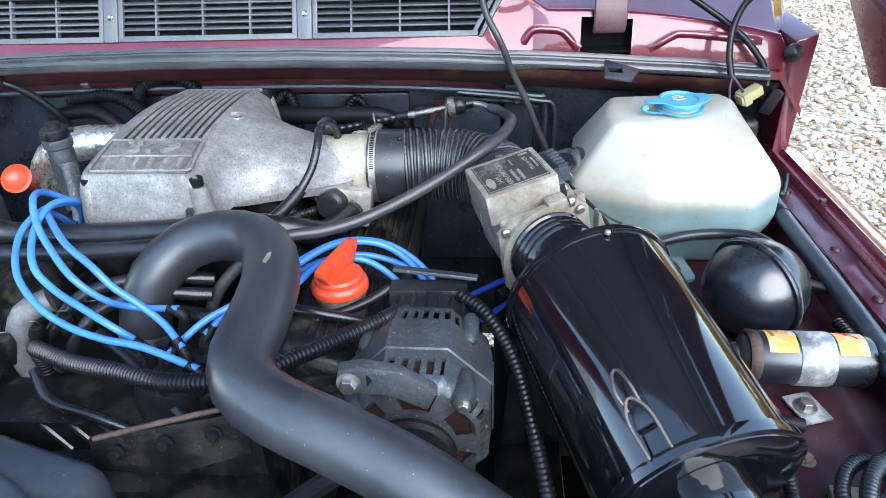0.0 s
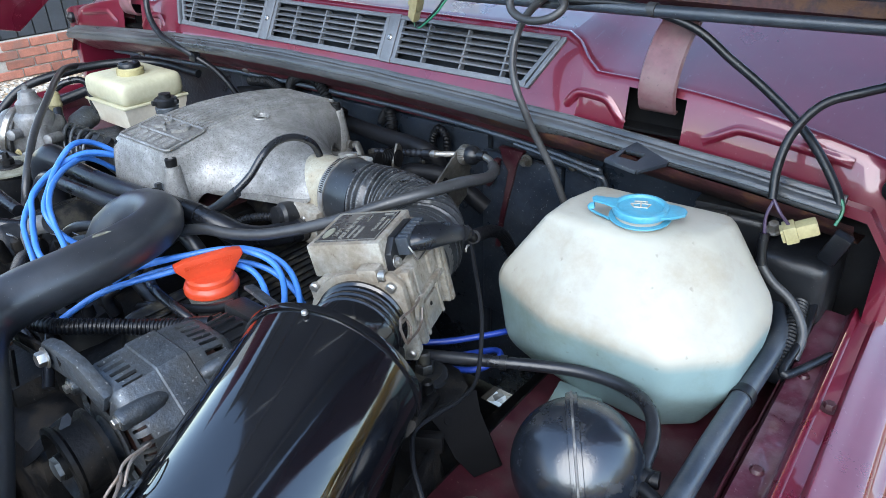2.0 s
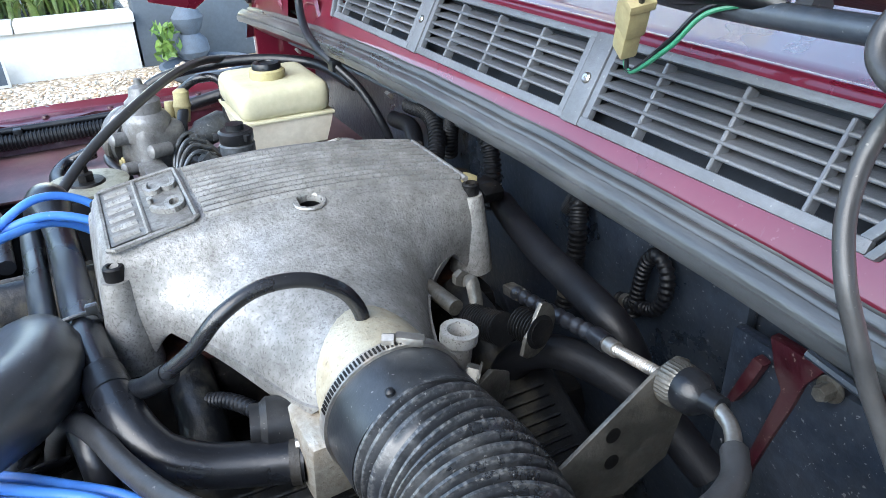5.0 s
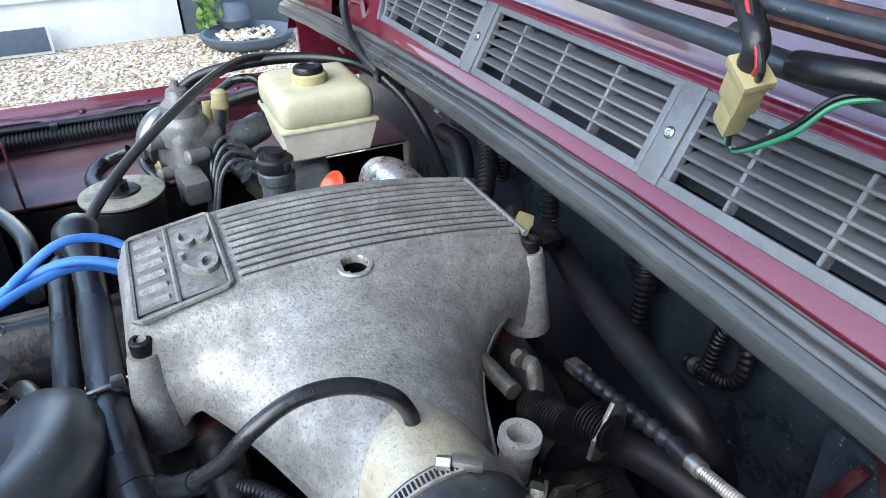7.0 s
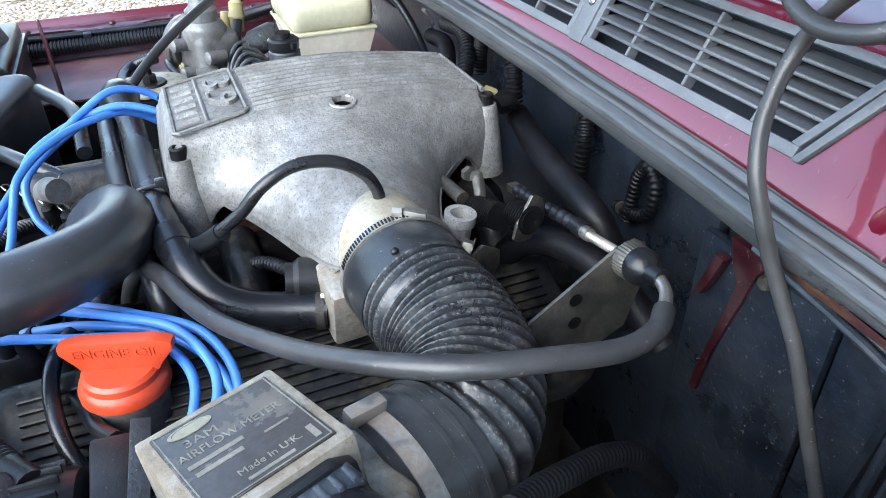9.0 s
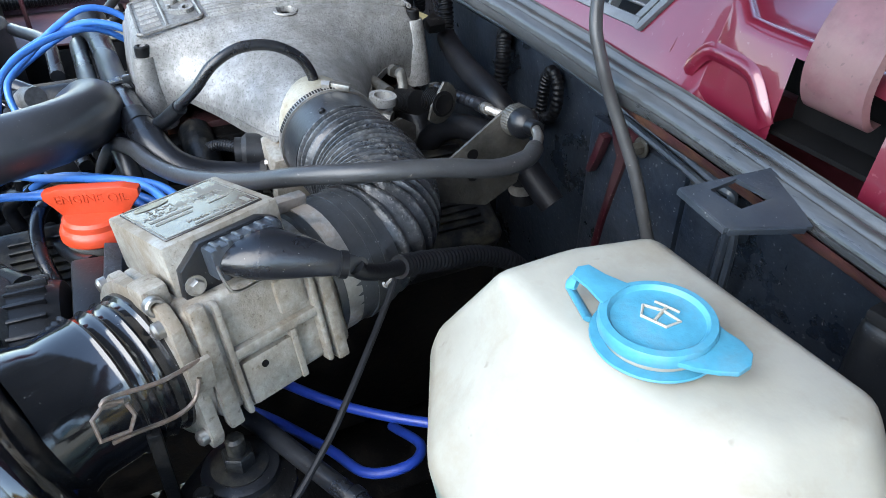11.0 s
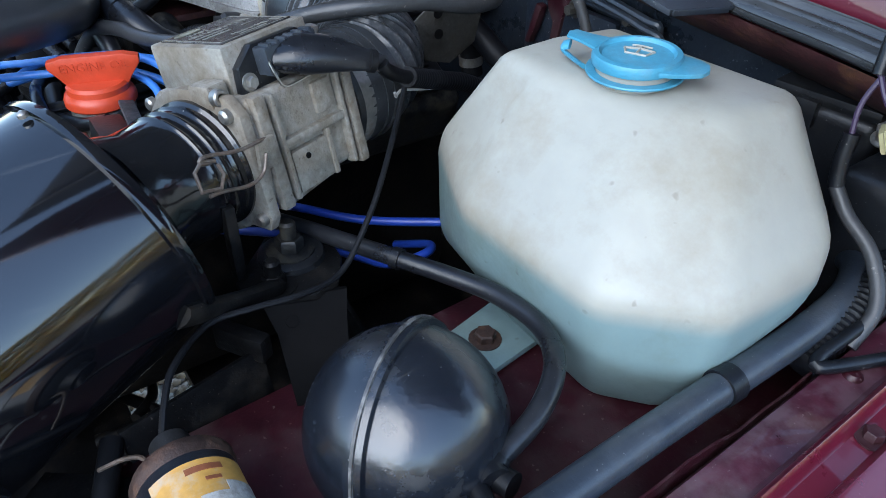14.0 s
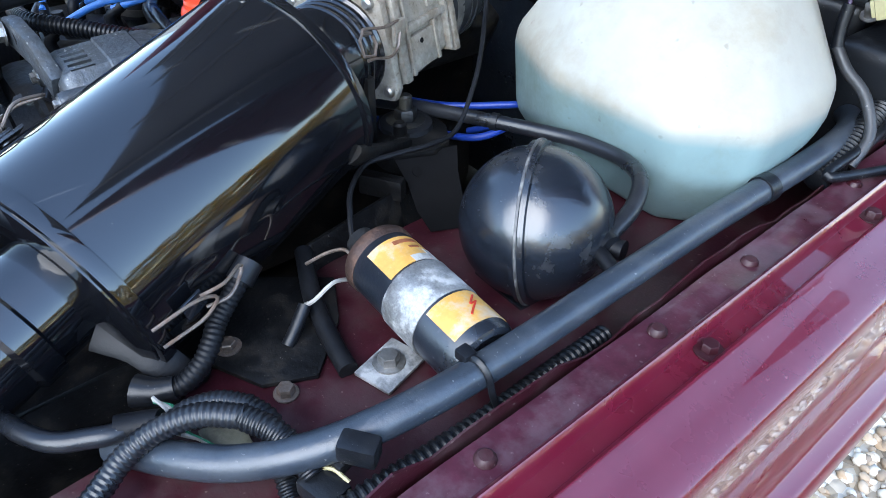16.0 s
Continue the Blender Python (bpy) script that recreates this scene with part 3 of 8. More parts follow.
def strappy(count, seed):
    rnd = random.Random(seed)
    g = G()
    for _ in range(count):
        x, y = rnd.uniform(-6.7, -5.86), rnd.uniform(-3.6, 1.1)
        a, lean, h, w = rnd.uniform(0, 6.3), rnd.uniform(0.1, 0.45), rnd.uniform(0.25, 0.6), rnd.uniform(0.010, 0.02)
        d, s = Vector((math.cos(a), math.sin(a), 0)), Vector((-math.sin(a), math.cos(a), 0))
        pts = [Vector((x, y, 0.4)) + d * lean * t * t + Vector((0, 0, h * (t - 0.35 * t * t))) for t in (0, 0.3, 0.6, 0.85, 1.0)]
        v = []
        for p, k in zip(pts, (0.7, 1, 0.9, 0.5, 0.05)):
            v += [p - s * w * k, p + Vector((0, 0, 0.004)), p + s * w * k]
        f = []
        for i in range(4):
            for j in range(2):
                q = i * 3 + j
                f.append((q, q + 1, q + 4, q + 3))
        g.add(v, f)
    return g


solid("border_plants", strappy(900, 8), LEAF, "bed of green strappy leaves above the white wall", "plants", kind="stuff")

outhouse = thing("outhouse", (-5.9, 1.75, 0), "white rendered wall with a slate grey painted plinth", "building", kind="structure")
part("plinth", box((0.3, 1.08, 0.56), Matrix.Translation((-5.80, 1.69, 0.28)), 0.01), WALL_GREY, outhouse)
part("wall", box((0.26, 1.06, 2.4), Matrix.Translation((-5.82, 1.69, 1.76)), 0.01), WALL_WHITE, outhouse)

barn = thing("barn", (-5.6, 2.9, 0), "black timber clad shed on a red brick plinth", "shed", kind="structure")
plinth = part("brick_plinth", box((0.16, 1.5, 0.30), Matrix.Translation((-5.56, 3.02, 0.15)), 0.004), MORTAR, barn)
for row in range(4):
    for k in range(7):
        y = 2.28 + 0.225 * k + (0.11 if row % 2 else 0)
        if y < 3.74:
            part("brick", box((0.02, 0.213, 0.064), Matrix.Translation((-5.474, y + 0.1, 0.037 + 0.075 * row)), 0.005, 1), BRICK, plinth)
part("wall", box((0.1, 1.5, 2.2), Matrix.Translation((-5.58, 3.02, 1.4)), 0.004), CLAD, barn)
for k in range(11):
    part("board", box((0.02, 0.128, 2.15), Matrix.Translation((-5.516, 2.345 + 0.135 * k, 1.385)), 0.004, 1), CLAD, barn)
# Carried up out of view as an added pale reflector for the scuttle.
solid("wall_far", box((0.2, 9.0, 6.0), Matrix.Translation((-5.9, 8.3, 3.0)), 0.02), WALL_WHITE, "white rendered wall beyond the shed, its unseen height added as a reflector", kind="structure")

pond = thing("stone_trough", (-5.1, 1.55, 0), "dark stone dish with pale pebbles on the gravel", "trough")
part("dish", lathe([(0.26, 0.0), (0.33, 0.05), (0.35, 0.10), (0.32, 0.105), (0.27, 0.06), (0.01, 0.045)], Matrix.Translation((-5.1, 1.55, 0)), 28), STONE_GREY, pond)
part("pebble_fill", pebbles(90, -0.2, 0.2, -0.2, 0.2, 0.02, 0.035, 9).move(Matrix.Translation((-5.1, 1.55, 0.06))), PEBBLE, pond, "pale pebbles in the dish")
solid("garden_ornament", lathe([(0.09, 0), (0.13, 0.06), (0.12, 0.14), (0.07, 0.19), (0.10, 0.24), (0.12, 0.31), (0.08, 0.37), (0.03, 0.42), (0.001, 0.43)],
      Matrix.Translation((-5.35, 1.50, 0.09)), 22), STONE_GREY, "blue-grey stone garden ornament in the dish", "ornament")
rnd = random.Random(12)
shrub = G()
for _ in range(60):
    p = Vector((-5.3 + rnd.gauss(0, 0.05), 1.30 + rnd.gauss(0, 0.05), 0.12 + rnd.uniform(0, 0.26)))
    q = Euler((rnd.uniform(0, 6), rnd.uniform(0, 6), rnd.uniform(0, 6))).to_matrix()
    shrub.add([p + q @ Vector(w) for w in ((-0.04, 0, 0), (0, -0.022, 0.006), (0.05, 0, 0), (0, 0.022, 0.006))], [(0, 1, 2, 3)])
solid("lime_shrub", shrub, LEAF_LIME, "small lime green leafy plant by the ornament", "plant", kind="stuff")
sign = thing("blue_board", (-5.45, 0.0, 0), "small pale blue board leaning on the white wall", "board")
part("board", box((0.02, 0.5, 0.22), Matrix.Translation((-5.52, -0.05, 0.115)) @ pose(0, 0, 0, 0, 8, 0), 0.004), WALL_WHITE, sign)
part("panel", box((0.006, 0.46, 0.18), Matrix.Translation((-5.507, -0.05, 0.117)) @ pose(0, 0, 0, 0, 8, 0), 0.002), STONE_GREY, sign, "blue-grey face")

# pebbles of the drive, the far hedge and an added unseen hedge
solid("drive_gravel", pebbles(11000, 0.9, 5.5, 3.0, 9.0, 0.014, 0.030, 6), PEBBLE, "golden pebbles on the drive beyond the car", "gravel", kind="stuff", angle=60)
# Unseen hedge, added to screen the bright horizon from the paint's reflections.
screen_hedge = G()
rnd = random.Random(33)
for k in range(6500):
    a = rnd.uniform(-3.0, -0.75)
    r = rnd.uniform(9.3, 10.4)
    top = 2.3 + 0.4 * math.sin(a * 4) + 0.3 * math.sin(a * 11)
    p = Vector((r * math.cos(a), r * math.sin(a), rnd.uniform(0, 1) ** 0.8 * top))
    q = Euler((rnd.uniform(0, 6), rnd.uniform(0, 6), rnd.uniform(0, 6))).to_matrix() * rnd.uniform(0.12, 0.26)
    screen_hedge.add([p + q @ Vector(w) for w in ((-1, 0, 0), (0, -0.6, 0.1), (1, 0, 0), (0, 0.6, 0.1))], [(0, 1, 2, 3)])
screen_hedge.join(loft([[Vector((10.2 * math.cos(a), 10.2 * math.sin(a), z)) for z in (0, 1.9)] for a in (-3.0 + 2.25 * i / 40 for i in range(41))], False))
solid("drive_hedge", screen_hedge, LEAF, "unseen green hedge added to hide the horizon from reflections", "hedge", kind="stuff")
hedge = G()
rnd = random.Random(21)
for k in range(7000):
    a = rnd.uniform(-0.8, 0.98)
    r = rnd.uniform(10.5, 12.0)
    top = 2.7 + 0.5 * math.sin(a * 5) + 0.4 * math.sin(a * 13)
    p = Vector((r * math.cos(a), r * math.sin(a), rnd.uniform(0, 1) ** 0.8 * max(top, 0.7)))
    q = Euler((rnd.uniform(0, 6), rnd.uniform(0, 6), rnd.uniform(0, 6))).to_matrix() * rnd.uniform(0.10, 0.22)
    hedge.add([p + q @ Vector(w) for w in ((-1, 0, 0), (0, -0.6, 0.1), (1, 0, 0), (0, 0.6, 0.1))], [(0, 1, 2, 3)])
HEDGE = mat("autumn_hedge", (0.62, 0.39, 0.03), 0.6, 0, 0.5, 0.6, dirt=(0.20, 0.18, 0.02), dirt_at=0.60, dirt_scale=0.8, dirt_mix=0.7, bump=0)
ht = HEDGE.node_tree                    # light comes through the thin leaves
tl, ms = ht.nodes.new("ShaderNodeBsdfTranslucent"), ht.nodes.new("ShaderNodeMixShader")
hb = ht.nodes["Principled BSDF"]
ht.links.new(hb.inputs["Base Color"].links[0].from_socket, tl.inputs["Color"])
ms.inputs["Fac"].default_value = 0.5
ht.links.new(hb.outputs["BSDF"], ms.inputs[1])
ht.links.new(tl.outputs["BSDF"], ms.inputs[2])
ht.links.new(ms.outputs["Shader"], ht.nodes["Material Output"].inputs["Surface"])
solid("far_hedge", hedge, HEDGE, "distant hedge in yellow and green autumn leaf", "hedge", kind="stuff")

NEAR = []                              # what is fixed to the wing beside the washer bottle
NEAR_MOVE = Matrix(((0.94388, -0.03860, 0.00699, 0.06097), (0.03857, 0.94390, 0.00397, 0.01501), (-0.00715, -0.00368, 0.94467, 0.07577), (0, 0, 0, 1)))

# ---------------------------------------------------------------- the car's body
car = thing("car", (0, 1.0, 0), "maroon off-road estate car parked on gravel with its bonnet raised", "car")


def seal_line(x):
    """The line of the bonnet seal across the car: y and z at x."""
    k = (x / 0.79) ** 2
    return 0.984 - 0.014 * k, 1.171 - 0.032 * k


def scuttle():
    g = G()
    xs = sorted(set([-0.845 + 1.69 * i / 90 for i in range(91)] + [-0.470, -0.432, -0.427, 0.427, 0.432, 0.468, -0.535, 0.535, -0.605, 0.605]))
    rings = []
    for x in xs:
        y0, z0 = seal_line(x)
        k = smooth01((abs(x) - 0.432) / 0.06)
        bow = 0.012 * (x / 0.8) ** 2
        ze, ye = 1.2465 * (1 - k) + (1.210 - 0.4 * max(abs(x) - 0.5, 0) ** 2) * k, 1.0325 * (1 - k) + 1.006 * k - bow
        end = smooth01((abs(x) - 0.80) / 0.04)
        ring = [(y0 + 0.002, z0 - 0.012), (y0 + 0.004, z0 - 0.001), (1.0015 * (1 - k) + 0.999 * k - bow, 1.1865 * (1 - k) + 1.168 * k - 0.03 * (x / .79) ** 2 * k), (ye, ze), (ye + 0.0035, ze + 0.0065), (ye + 0.006, ze + 0.0085),
                (ye + 0.009, ze + 0.0092), (ye + 0.0125, ze + 0.0085), (ye + 0.0145, ze + 0.0062), (ye + 0.0165, ze + 0.0062), (ye + 0.019, ze + 0.0080), (ye + 0.03, ze + 0.0095), (1.16, 1.282), (1.30, 1.312)]
        rings.append([Vector((x, y, z - 0.05 * end * end)) for y, z in ring])
    s = len(rings[0])
    v = [p for r in rings for p in r]
    f = []
    for i in range(len(rings) - 1):
        for j in range(s - 1):
            if j == 2 and abs(xs[i] + xs[i + 1]) / 2 < 0.427 or j == 2 and 0.535 < abs(xs[i] + xs[i + 1]) / 2 < 0.605:
                continue
            f.append((i * s + j, i * s + j + 1, (i + 1) * s + j + 1, (i + 1) * s + j))
    return g.add(v, f)


scut = part("scuttle_panel", scuttle(), PAINT, car)
# Dark back and floor paint the shade seen through the grille.
part("air_box", box((0.87, 0.004, 0.10), Matrix.Translation((0, 1.062, 1.205)), 0), LOUVRE, scut, "dark sheet painting the shade behind the vent grille")
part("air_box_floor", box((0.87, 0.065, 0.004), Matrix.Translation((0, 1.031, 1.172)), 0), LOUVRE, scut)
for side in (1, -1):
    def on_face(x, z, side=side):
        k = (z - 1.168) / 0.042
        return Vector((side * x, 0.999 - 0.012 * (x / 0.8) ** 2 + 0.007 * k + 0.0003, z))
    def swage(pts, w=0.0060, h=0.0030, on_face=on_face):
        C = spline([Vector((x, z, 0)) for x, z in pts], 0.004)
        rings = []
        for i, p in enumerate(C):
            d = (C[min(i + 1, len(C) - 1)] - C[max(i - 1, 0)]).normalized()
            fade = min(1.0, i / 3, (len(C) - 1 - i) / 3)
            rings.append([on_face(p.x - d.y * w * o, p.y + d.x * w * o) + Vector((0, -h * fade * k, 0)) for o, k in ((-1, 0), (-0.8, 0.12), (-0.5, 0.75), (-0.3, 1), (0.3, 1), (0.5, 0.75), (0.8, 0.12), (1, 0))])
        return loft(rings, False)
    part("pressed_ridge", swage([(0.450, 1.168), (0.462, 1.187), (0.470, 1.1935), (0.485, 1.194), (0.505, 1.192), (0.515, 1.186), (0.533, 1.166)]), PAINT, scut, angle=70)
    part("pressed_ridge", swage([(0.630, 1.166), (0.660, 1.183), (0.672, 1.186), (0.71, 1.183), (0.78, 1.175)]), PAINT, scut, angle=70)
    # Two near-black sheets paint the shade inside the hinge opening.
    part("hinge_slot", box((0.10, 0.004, 0.056), Matrix.Translation((side * 0.573, 1.030, 1.180)), 0), SHADE_BLACK, scut, "near-black sheet painting the shade inside the hinge slot")
    part("slot_floor", box((0.10, 0.03, 0.003), Matrix.Translation((side * 0.573, 1.018, 1.160)), 0), SHADE_BLACK, scut)
    arm = [(p.x, p.y) for p in spline([Vector((y, z, 0)) for y, z in ((0.0, 0.0), (-0.016, 0.004), (-0.024, 0.022), (-0.020, 0.046), (-0.006, 0.070), (0.012, 0.088), (0.04, 0.104))], 0.004)]
    rings = []
    for i, (y, z) in enumerate(arm):
        w = 0.0225 * min(1.0, 0.80 + 0.07 * i)
        c = Vector((side * 0.573, 1.012 + y, 1.186 + z))
        d = Vector((0, arm[min(i + 1, len(arm) - 1)][0] - arm[max(i - 1, 0)][0], arm[min(i + 1, len(arm) - 1)][1] - arm[max(i - 1, 0)][1])).normalized()
        nrm = Vector((0, -d.z, d.y))
        rings.append([c + Vector((-w, 0, 0)) - nrm * 0.002, c + Vector((-w + 0.002, 0, 0)) + nrm * 0.0015, c + Vector((w - 0.002, 0, 0)) + nrm * 0.0015, c + Vector((w, 0, 0)) - nrm * 0.002])
    hinge = part("bonnet_hinge", loft(rings), PINK_DUST, car, "curved dusty maroon bonnet hinge arm")
    part("side_cap", lathe([(0.012, 0), (0.012, 0.006), (0.008, 0.009), (0.004, 0.012), (0.001, 0.013)], at((side * 0.822, 0.985, 1.160), (0, -1, 0.1)), 18), RUBBER, car, "black rubber bonnet buffer")
    part("pillar_side", prism([(0, 0), (0.02, 0.0), (0.03, 0.20), (0.0, 0.19)], 0.5, Matrix.Translation((side * 0.835 - 0.012, 0.985, 0.985)) @ Matrix(((1, 0, 0, 0), (0, 0, 1, 0), (0, 1, 0, 0), (0, 0, 0, 1))), 0.004), PAINT, car)


def grille_panel(x0, x1, name):
    """One third of the vent: frame, slats and upright bars on a slope."""
    low, high = Vector((0, 1.0010, 1.1862)), Vector((0, 1.0335, 1.2480))
    d = (high - low).normalized()
    out = Vector((0, -d.z, d.y))
    H = (high - low).length
    def place(x, h, o):
        return Vector((x, 0, 0)) + low + d * h + out * o - Vector((0, 0.012 * (x / 0.8) ** 2, 0))
    m3 = Matrix((Vector((1, 0, 0)), d, out)).transposed().to_4x4()
    def ends(h):                       # the outer ends lean outwards to the top
        lean = 0.034 * (1 - h / H)
        return x0 + (lean if x0 < -0.35 else 0), x1 - (lean if x1 > 0.35 else 0)
    top = part(name, box((x1 - x0, 0.0065, 0.006), Matrix.Translation(place((x0 + x1) / 2, H - 0.003, 0)) @ m3, 0.002), GRILLE, car, "weathered black plastic vent grille panel")
    a, b = ends(0.005)
    part("frame_rail", box((b - a, 0.0085, 0.006), Matrix.Translation(place((a + b) / 2, 0.004, 0)) @ m3, 0.002), GRILLE, top)
    for side in (0, 1):
        a, b = ends(0)[side], ends(H)[side]
        inset = 0.004 if side == 0 else -0.004
        part("frame_post", prism([(a - 0.0035, 0.004), (a + 0.0035, 0.004), (b + 0.0035, H - 0.004), (b - 0.0035, H - 0.004)], 0.0062, Matrix.Translation(place(inset, 0, -0.0031)) @ m3, 0.001), GRILLE, top)
    n = 5
    for i in range(n):
        h = 0.0175 + (H - 0.0330) * i / (n - 1)
        a, b = ends(h)
        part("slat", box((b - a - 0.010, 0.0028, 0.019), Matrix.Translation(place((a + b) / 2, h + 0.0030, -0.0070)) @ m3 @ pose(0, 0, 0, 26, 0, 0), 0.0010, 1), GRILLE, top)
    for i in range(3):
        x = x0 + 0.056 + 0.070 * i
        part("upright_bar", box((0.0034, H - 0.014, 0.010), Matrix.Translation(place(x, H / 2, -0.0040)) @ m3, 0.0008, 1), GRILLE, top)
    return top, place, m3, H


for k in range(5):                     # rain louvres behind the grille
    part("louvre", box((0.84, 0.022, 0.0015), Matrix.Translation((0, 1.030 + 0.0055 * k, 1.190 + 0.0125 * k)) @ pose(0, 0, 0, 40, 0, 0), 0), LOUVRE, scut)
for x0, x1, name in ((-0.424, -0.155, "vent_grille"), (-0.133, 0.133, "vent_grille"), (0.155, 0.424, "vent_grille")):
    panel, place, m3, H = grille_panel(x0, x1, name)
    if x1 < 0.2:
        post = part("joint_strip", box((0.0215, H + 0.002, 0.007), Matrix.Translation(place(x1 + 0.011, H / 2, 0.0005)) @ m3, 0.0025), GRILLE, panel)
        part("screw", lathe([(0.0045, 0), (0.0042, 0.0014), (0.0028, 0.0024), (0.0012, 0.0022), (0.0011, 0.0012), (1e-4, 0.001)], Matrix.Translation(place(x1 + 0.011, H * 0.5, 0.004)) @ m3, 16), CHROME, post, "bright cross-head screw")
    for end, sgn in ((x0, -1), (x1, 1)):
        if abs(end) > 0.35:
            part("end_cheek", prism([(sgn * -0.0315, 0), (sgn * -0.0255, 0), (sgn * 0.0090, H - 0.005), (sgn * 0.0090, H), (sgn * 0.0030, H)], 0.008, Matrix.Translation(place(end, 0, -0.0045)) @ m3, 0.0012), GRILLE, panel)
            part("end_gusset", prism([(sgn * -0.0265, -0.004), (sgn * 0.0110, -0.004), (sgn * 0.0110, H - 0.002)], 0.003, Matrix.Translation(place(end, 0, -0.0030)) @ m3), PAINT, scut)

xs = [-0.79 + 1.575 * i / 80 for i in range(81)]
prof = [(-0.017, -0.020), (-0.0195, -0.013), (-0.0190, -0.0065), (-0.0172, -0.0058), (-0.0168, -0.0035), (-0.0165, -0.0010), (-0.0140, 0.0018), (-0.0105, 0.0040), (-0.0098, 0.0014), (-0.0088, 0.0016), (-0.0080, 0.0048), (-0.0055, 0.0062), (-0.0015, 0.0052), (-0.0002, -0.0022), (0.0012, -0.0020), (0.0025, 0.0050), (0.0055, 0.0078), (0.0064, 0.0050), (0.0074, 0.0052), (0.0082, 0.0085), (0.012, 0.006), (0.0145, 0.0), (0.0135, -0.009), (0.009, -0.020)]
rings = []
for i, x in enumerate(xs):
    y, z = seal_line(x)
    w = 0.0006 * math.sin(i * 0.9) * math.sin(i * 0.23)
    cut = 0.66 - 0.28 * smooth01((x - 0.40) / 0.12)
    rings.append([Vector((x, y - 0.004 + a * 0.92, z + b * 1.1 * (cut if b < 0 else 1) + w)) for a, b in prof])
part("bonnet_seal", loft(rings), SEAL, car, "dusty black rubber bonnet seal", angle=55)

# flange below the seal, then the bulkhead
rings = []
for i in range(61):
    x = -0.80 + 1.60 * i / 60
    y, z = seal_line(x)
    w = 0.002 * math.sin(i * 1.3)
    y -= 0.011 * smooth01((x - 0.36) / 0.08)
    rings.append([Vector((x, a, b)) for a, b in ((y - 0.008, z - 0.010), (y - 0.003, z - 0.019 + w), (y + 0.008, z - 0.028), (y + 0.022, z - 0.038 + w), (y + 0.046, z - 0.052), (y + 0.090, z - 0.060))])
flange = part("scuttle_flange", loft(rings[:43], False), RED_DUST, car, "dusty maroon flange under the bonnet seal")
part("rusty_flange", loft(rings[42:], False), RUST, flange, "rust-eaten end of the flange")
for x in (-0.55, -0.2):
    y, z = seal_line(x)
    part("clip", box((0.012, 0.004, 0.009), at((x, y + 0.010, z - 0.0440), (0, -0.6, 0.8)), 0.001), STEEL, flange)
part("bulkhead", box((1.62, 0.02, 0.55), Matrix.Translation((0, 1.098, 0.86)), 0.01), MAT_BLUE, car, "blue-black bulkhead mottled with road dirt")
part("bulkhead_end", box((0.153, 0.010, 0.36), Matrix.Translation((0.7715, 1.0655, 0.970)), 0.002), SOOT, car, "dark end panel of the bulkhead")
part("bulkhead_rail", box((1.56, 0.012, 0.070), Matrix.Translation((0, 1.081, 1.116)), 0.004), RED_DUST, car, "dusty maroon top of the bulkhead")
firewall_mat = part("bulkhead_mat", box((0.34, 0.012, 0.40), Matrix.Translation((0.60, 1.052, 0.90)), 0.006), MAT_BLUE, car, "dark blue-black insulation panel")
part("pressed_border", tube([(0.46, 1.044, 0.80), (0.482, 1.044, 1.04), (0.476, 1.044, 1.066), (0.45, 1.044, 1.074), (0.37, 1.046, 1.080)], 0.0045, 8), MAT_BLUE, firewall_mat)
part("bulkhead_mat", box((0.62, 0.014, 0.38), Matrix.Translation((-0.03, 1.080, 0.89)), 0.008), MAT_BLUE, car, "dark blue-black insulation panel")
part("bulkhead_mat", box((0.138, 0.012, 0.28), Matrix.Translation((0.356, 1.054, 0.926)), 0.005), MAT_BLUE, car)
for p in ((0.369, 1.045, 1.067), (0.450, 1.043, 1.079), (0.64, 1.043, 1.04)):
    part("bulkhead_bolt", hexbolt(p, (0, -1, 0), 0.006, 0.012, 1.6), DULL_ZINC, car)
part("seal_pipe", tube([(-0.75, 1.03, 1.085), (-0.3, 1.045, 1.098), (0.1, 1.05, 1.10), (0.34, 1.036, 1.098), (0.470, 1.030, 1.088), (0.492, 1.032, 1.074), (0.490, 1.036, 0.97)], 0.0040, 8), DUSTY_TUBE, car)
part("seal_pipe", tube([(0.36, 1.026, 1.096), (0.474, 1.022, 1.084), (0.506, 1.024, 1.066), (0.504, 1.028, 0.96)], 0.0034, 8), DUSTY_TUBE, car)

# slotted striker plate that juts out under the seal
def framed(outer, inner, depth, m):
    """A flat plate with one opening."""
    v = [m @ Vector((x, y, z)) for z in (0, depth) for ring in (outer, inner) for x, y in ring]
    f = []
    for i in range(4):
        k = (i + 1) % 4
        f += [(i, 4 + i, 4 + k, k), (8 + i, 8 + k, 12 + k, 12 + i), (i, k, 8 + k, 8 + i), (4 + i, 12 + i, 12 + k, 4 + k)]
    return G().add(v, f)
PX, PY = Vector((0.92, 0.08, -0.18)).normalized(), Vector((0.10, 0.98, 0.06)).normalized()
PM = Matrix.Translation((0.5583, 0.9073, 1.1540)) @ Matrix((PX, PY, PX.cross(PY))).transposed().to_4x4()
plate = part("striker_plate", framed([(0.0, 0.0), (0.036, 0.0), (0.050, 0.042), (0.002, 0.060)], [(0.007, 0.014), (0.026, 0.018), (0.024, 0.040), (0.004, 0.034)], 0.0030, PM), DUSTY_TUBE, car, "dark slotted bonnet striker plate")
part("turned_edge", box((0.036, 0.0022, 0.0045), PM @ Matrix.Translation((0.018, 0.0, 0.0005)), 0.0006), DUSTY_TUBE, plate)
part("turned_edge", box((0.0022, 0.040, 0.0045), PM @ pose(0.043, 0.020, 0.0005, 0, 0, -18), 0.0006), DUSTY_TUBE, plate)


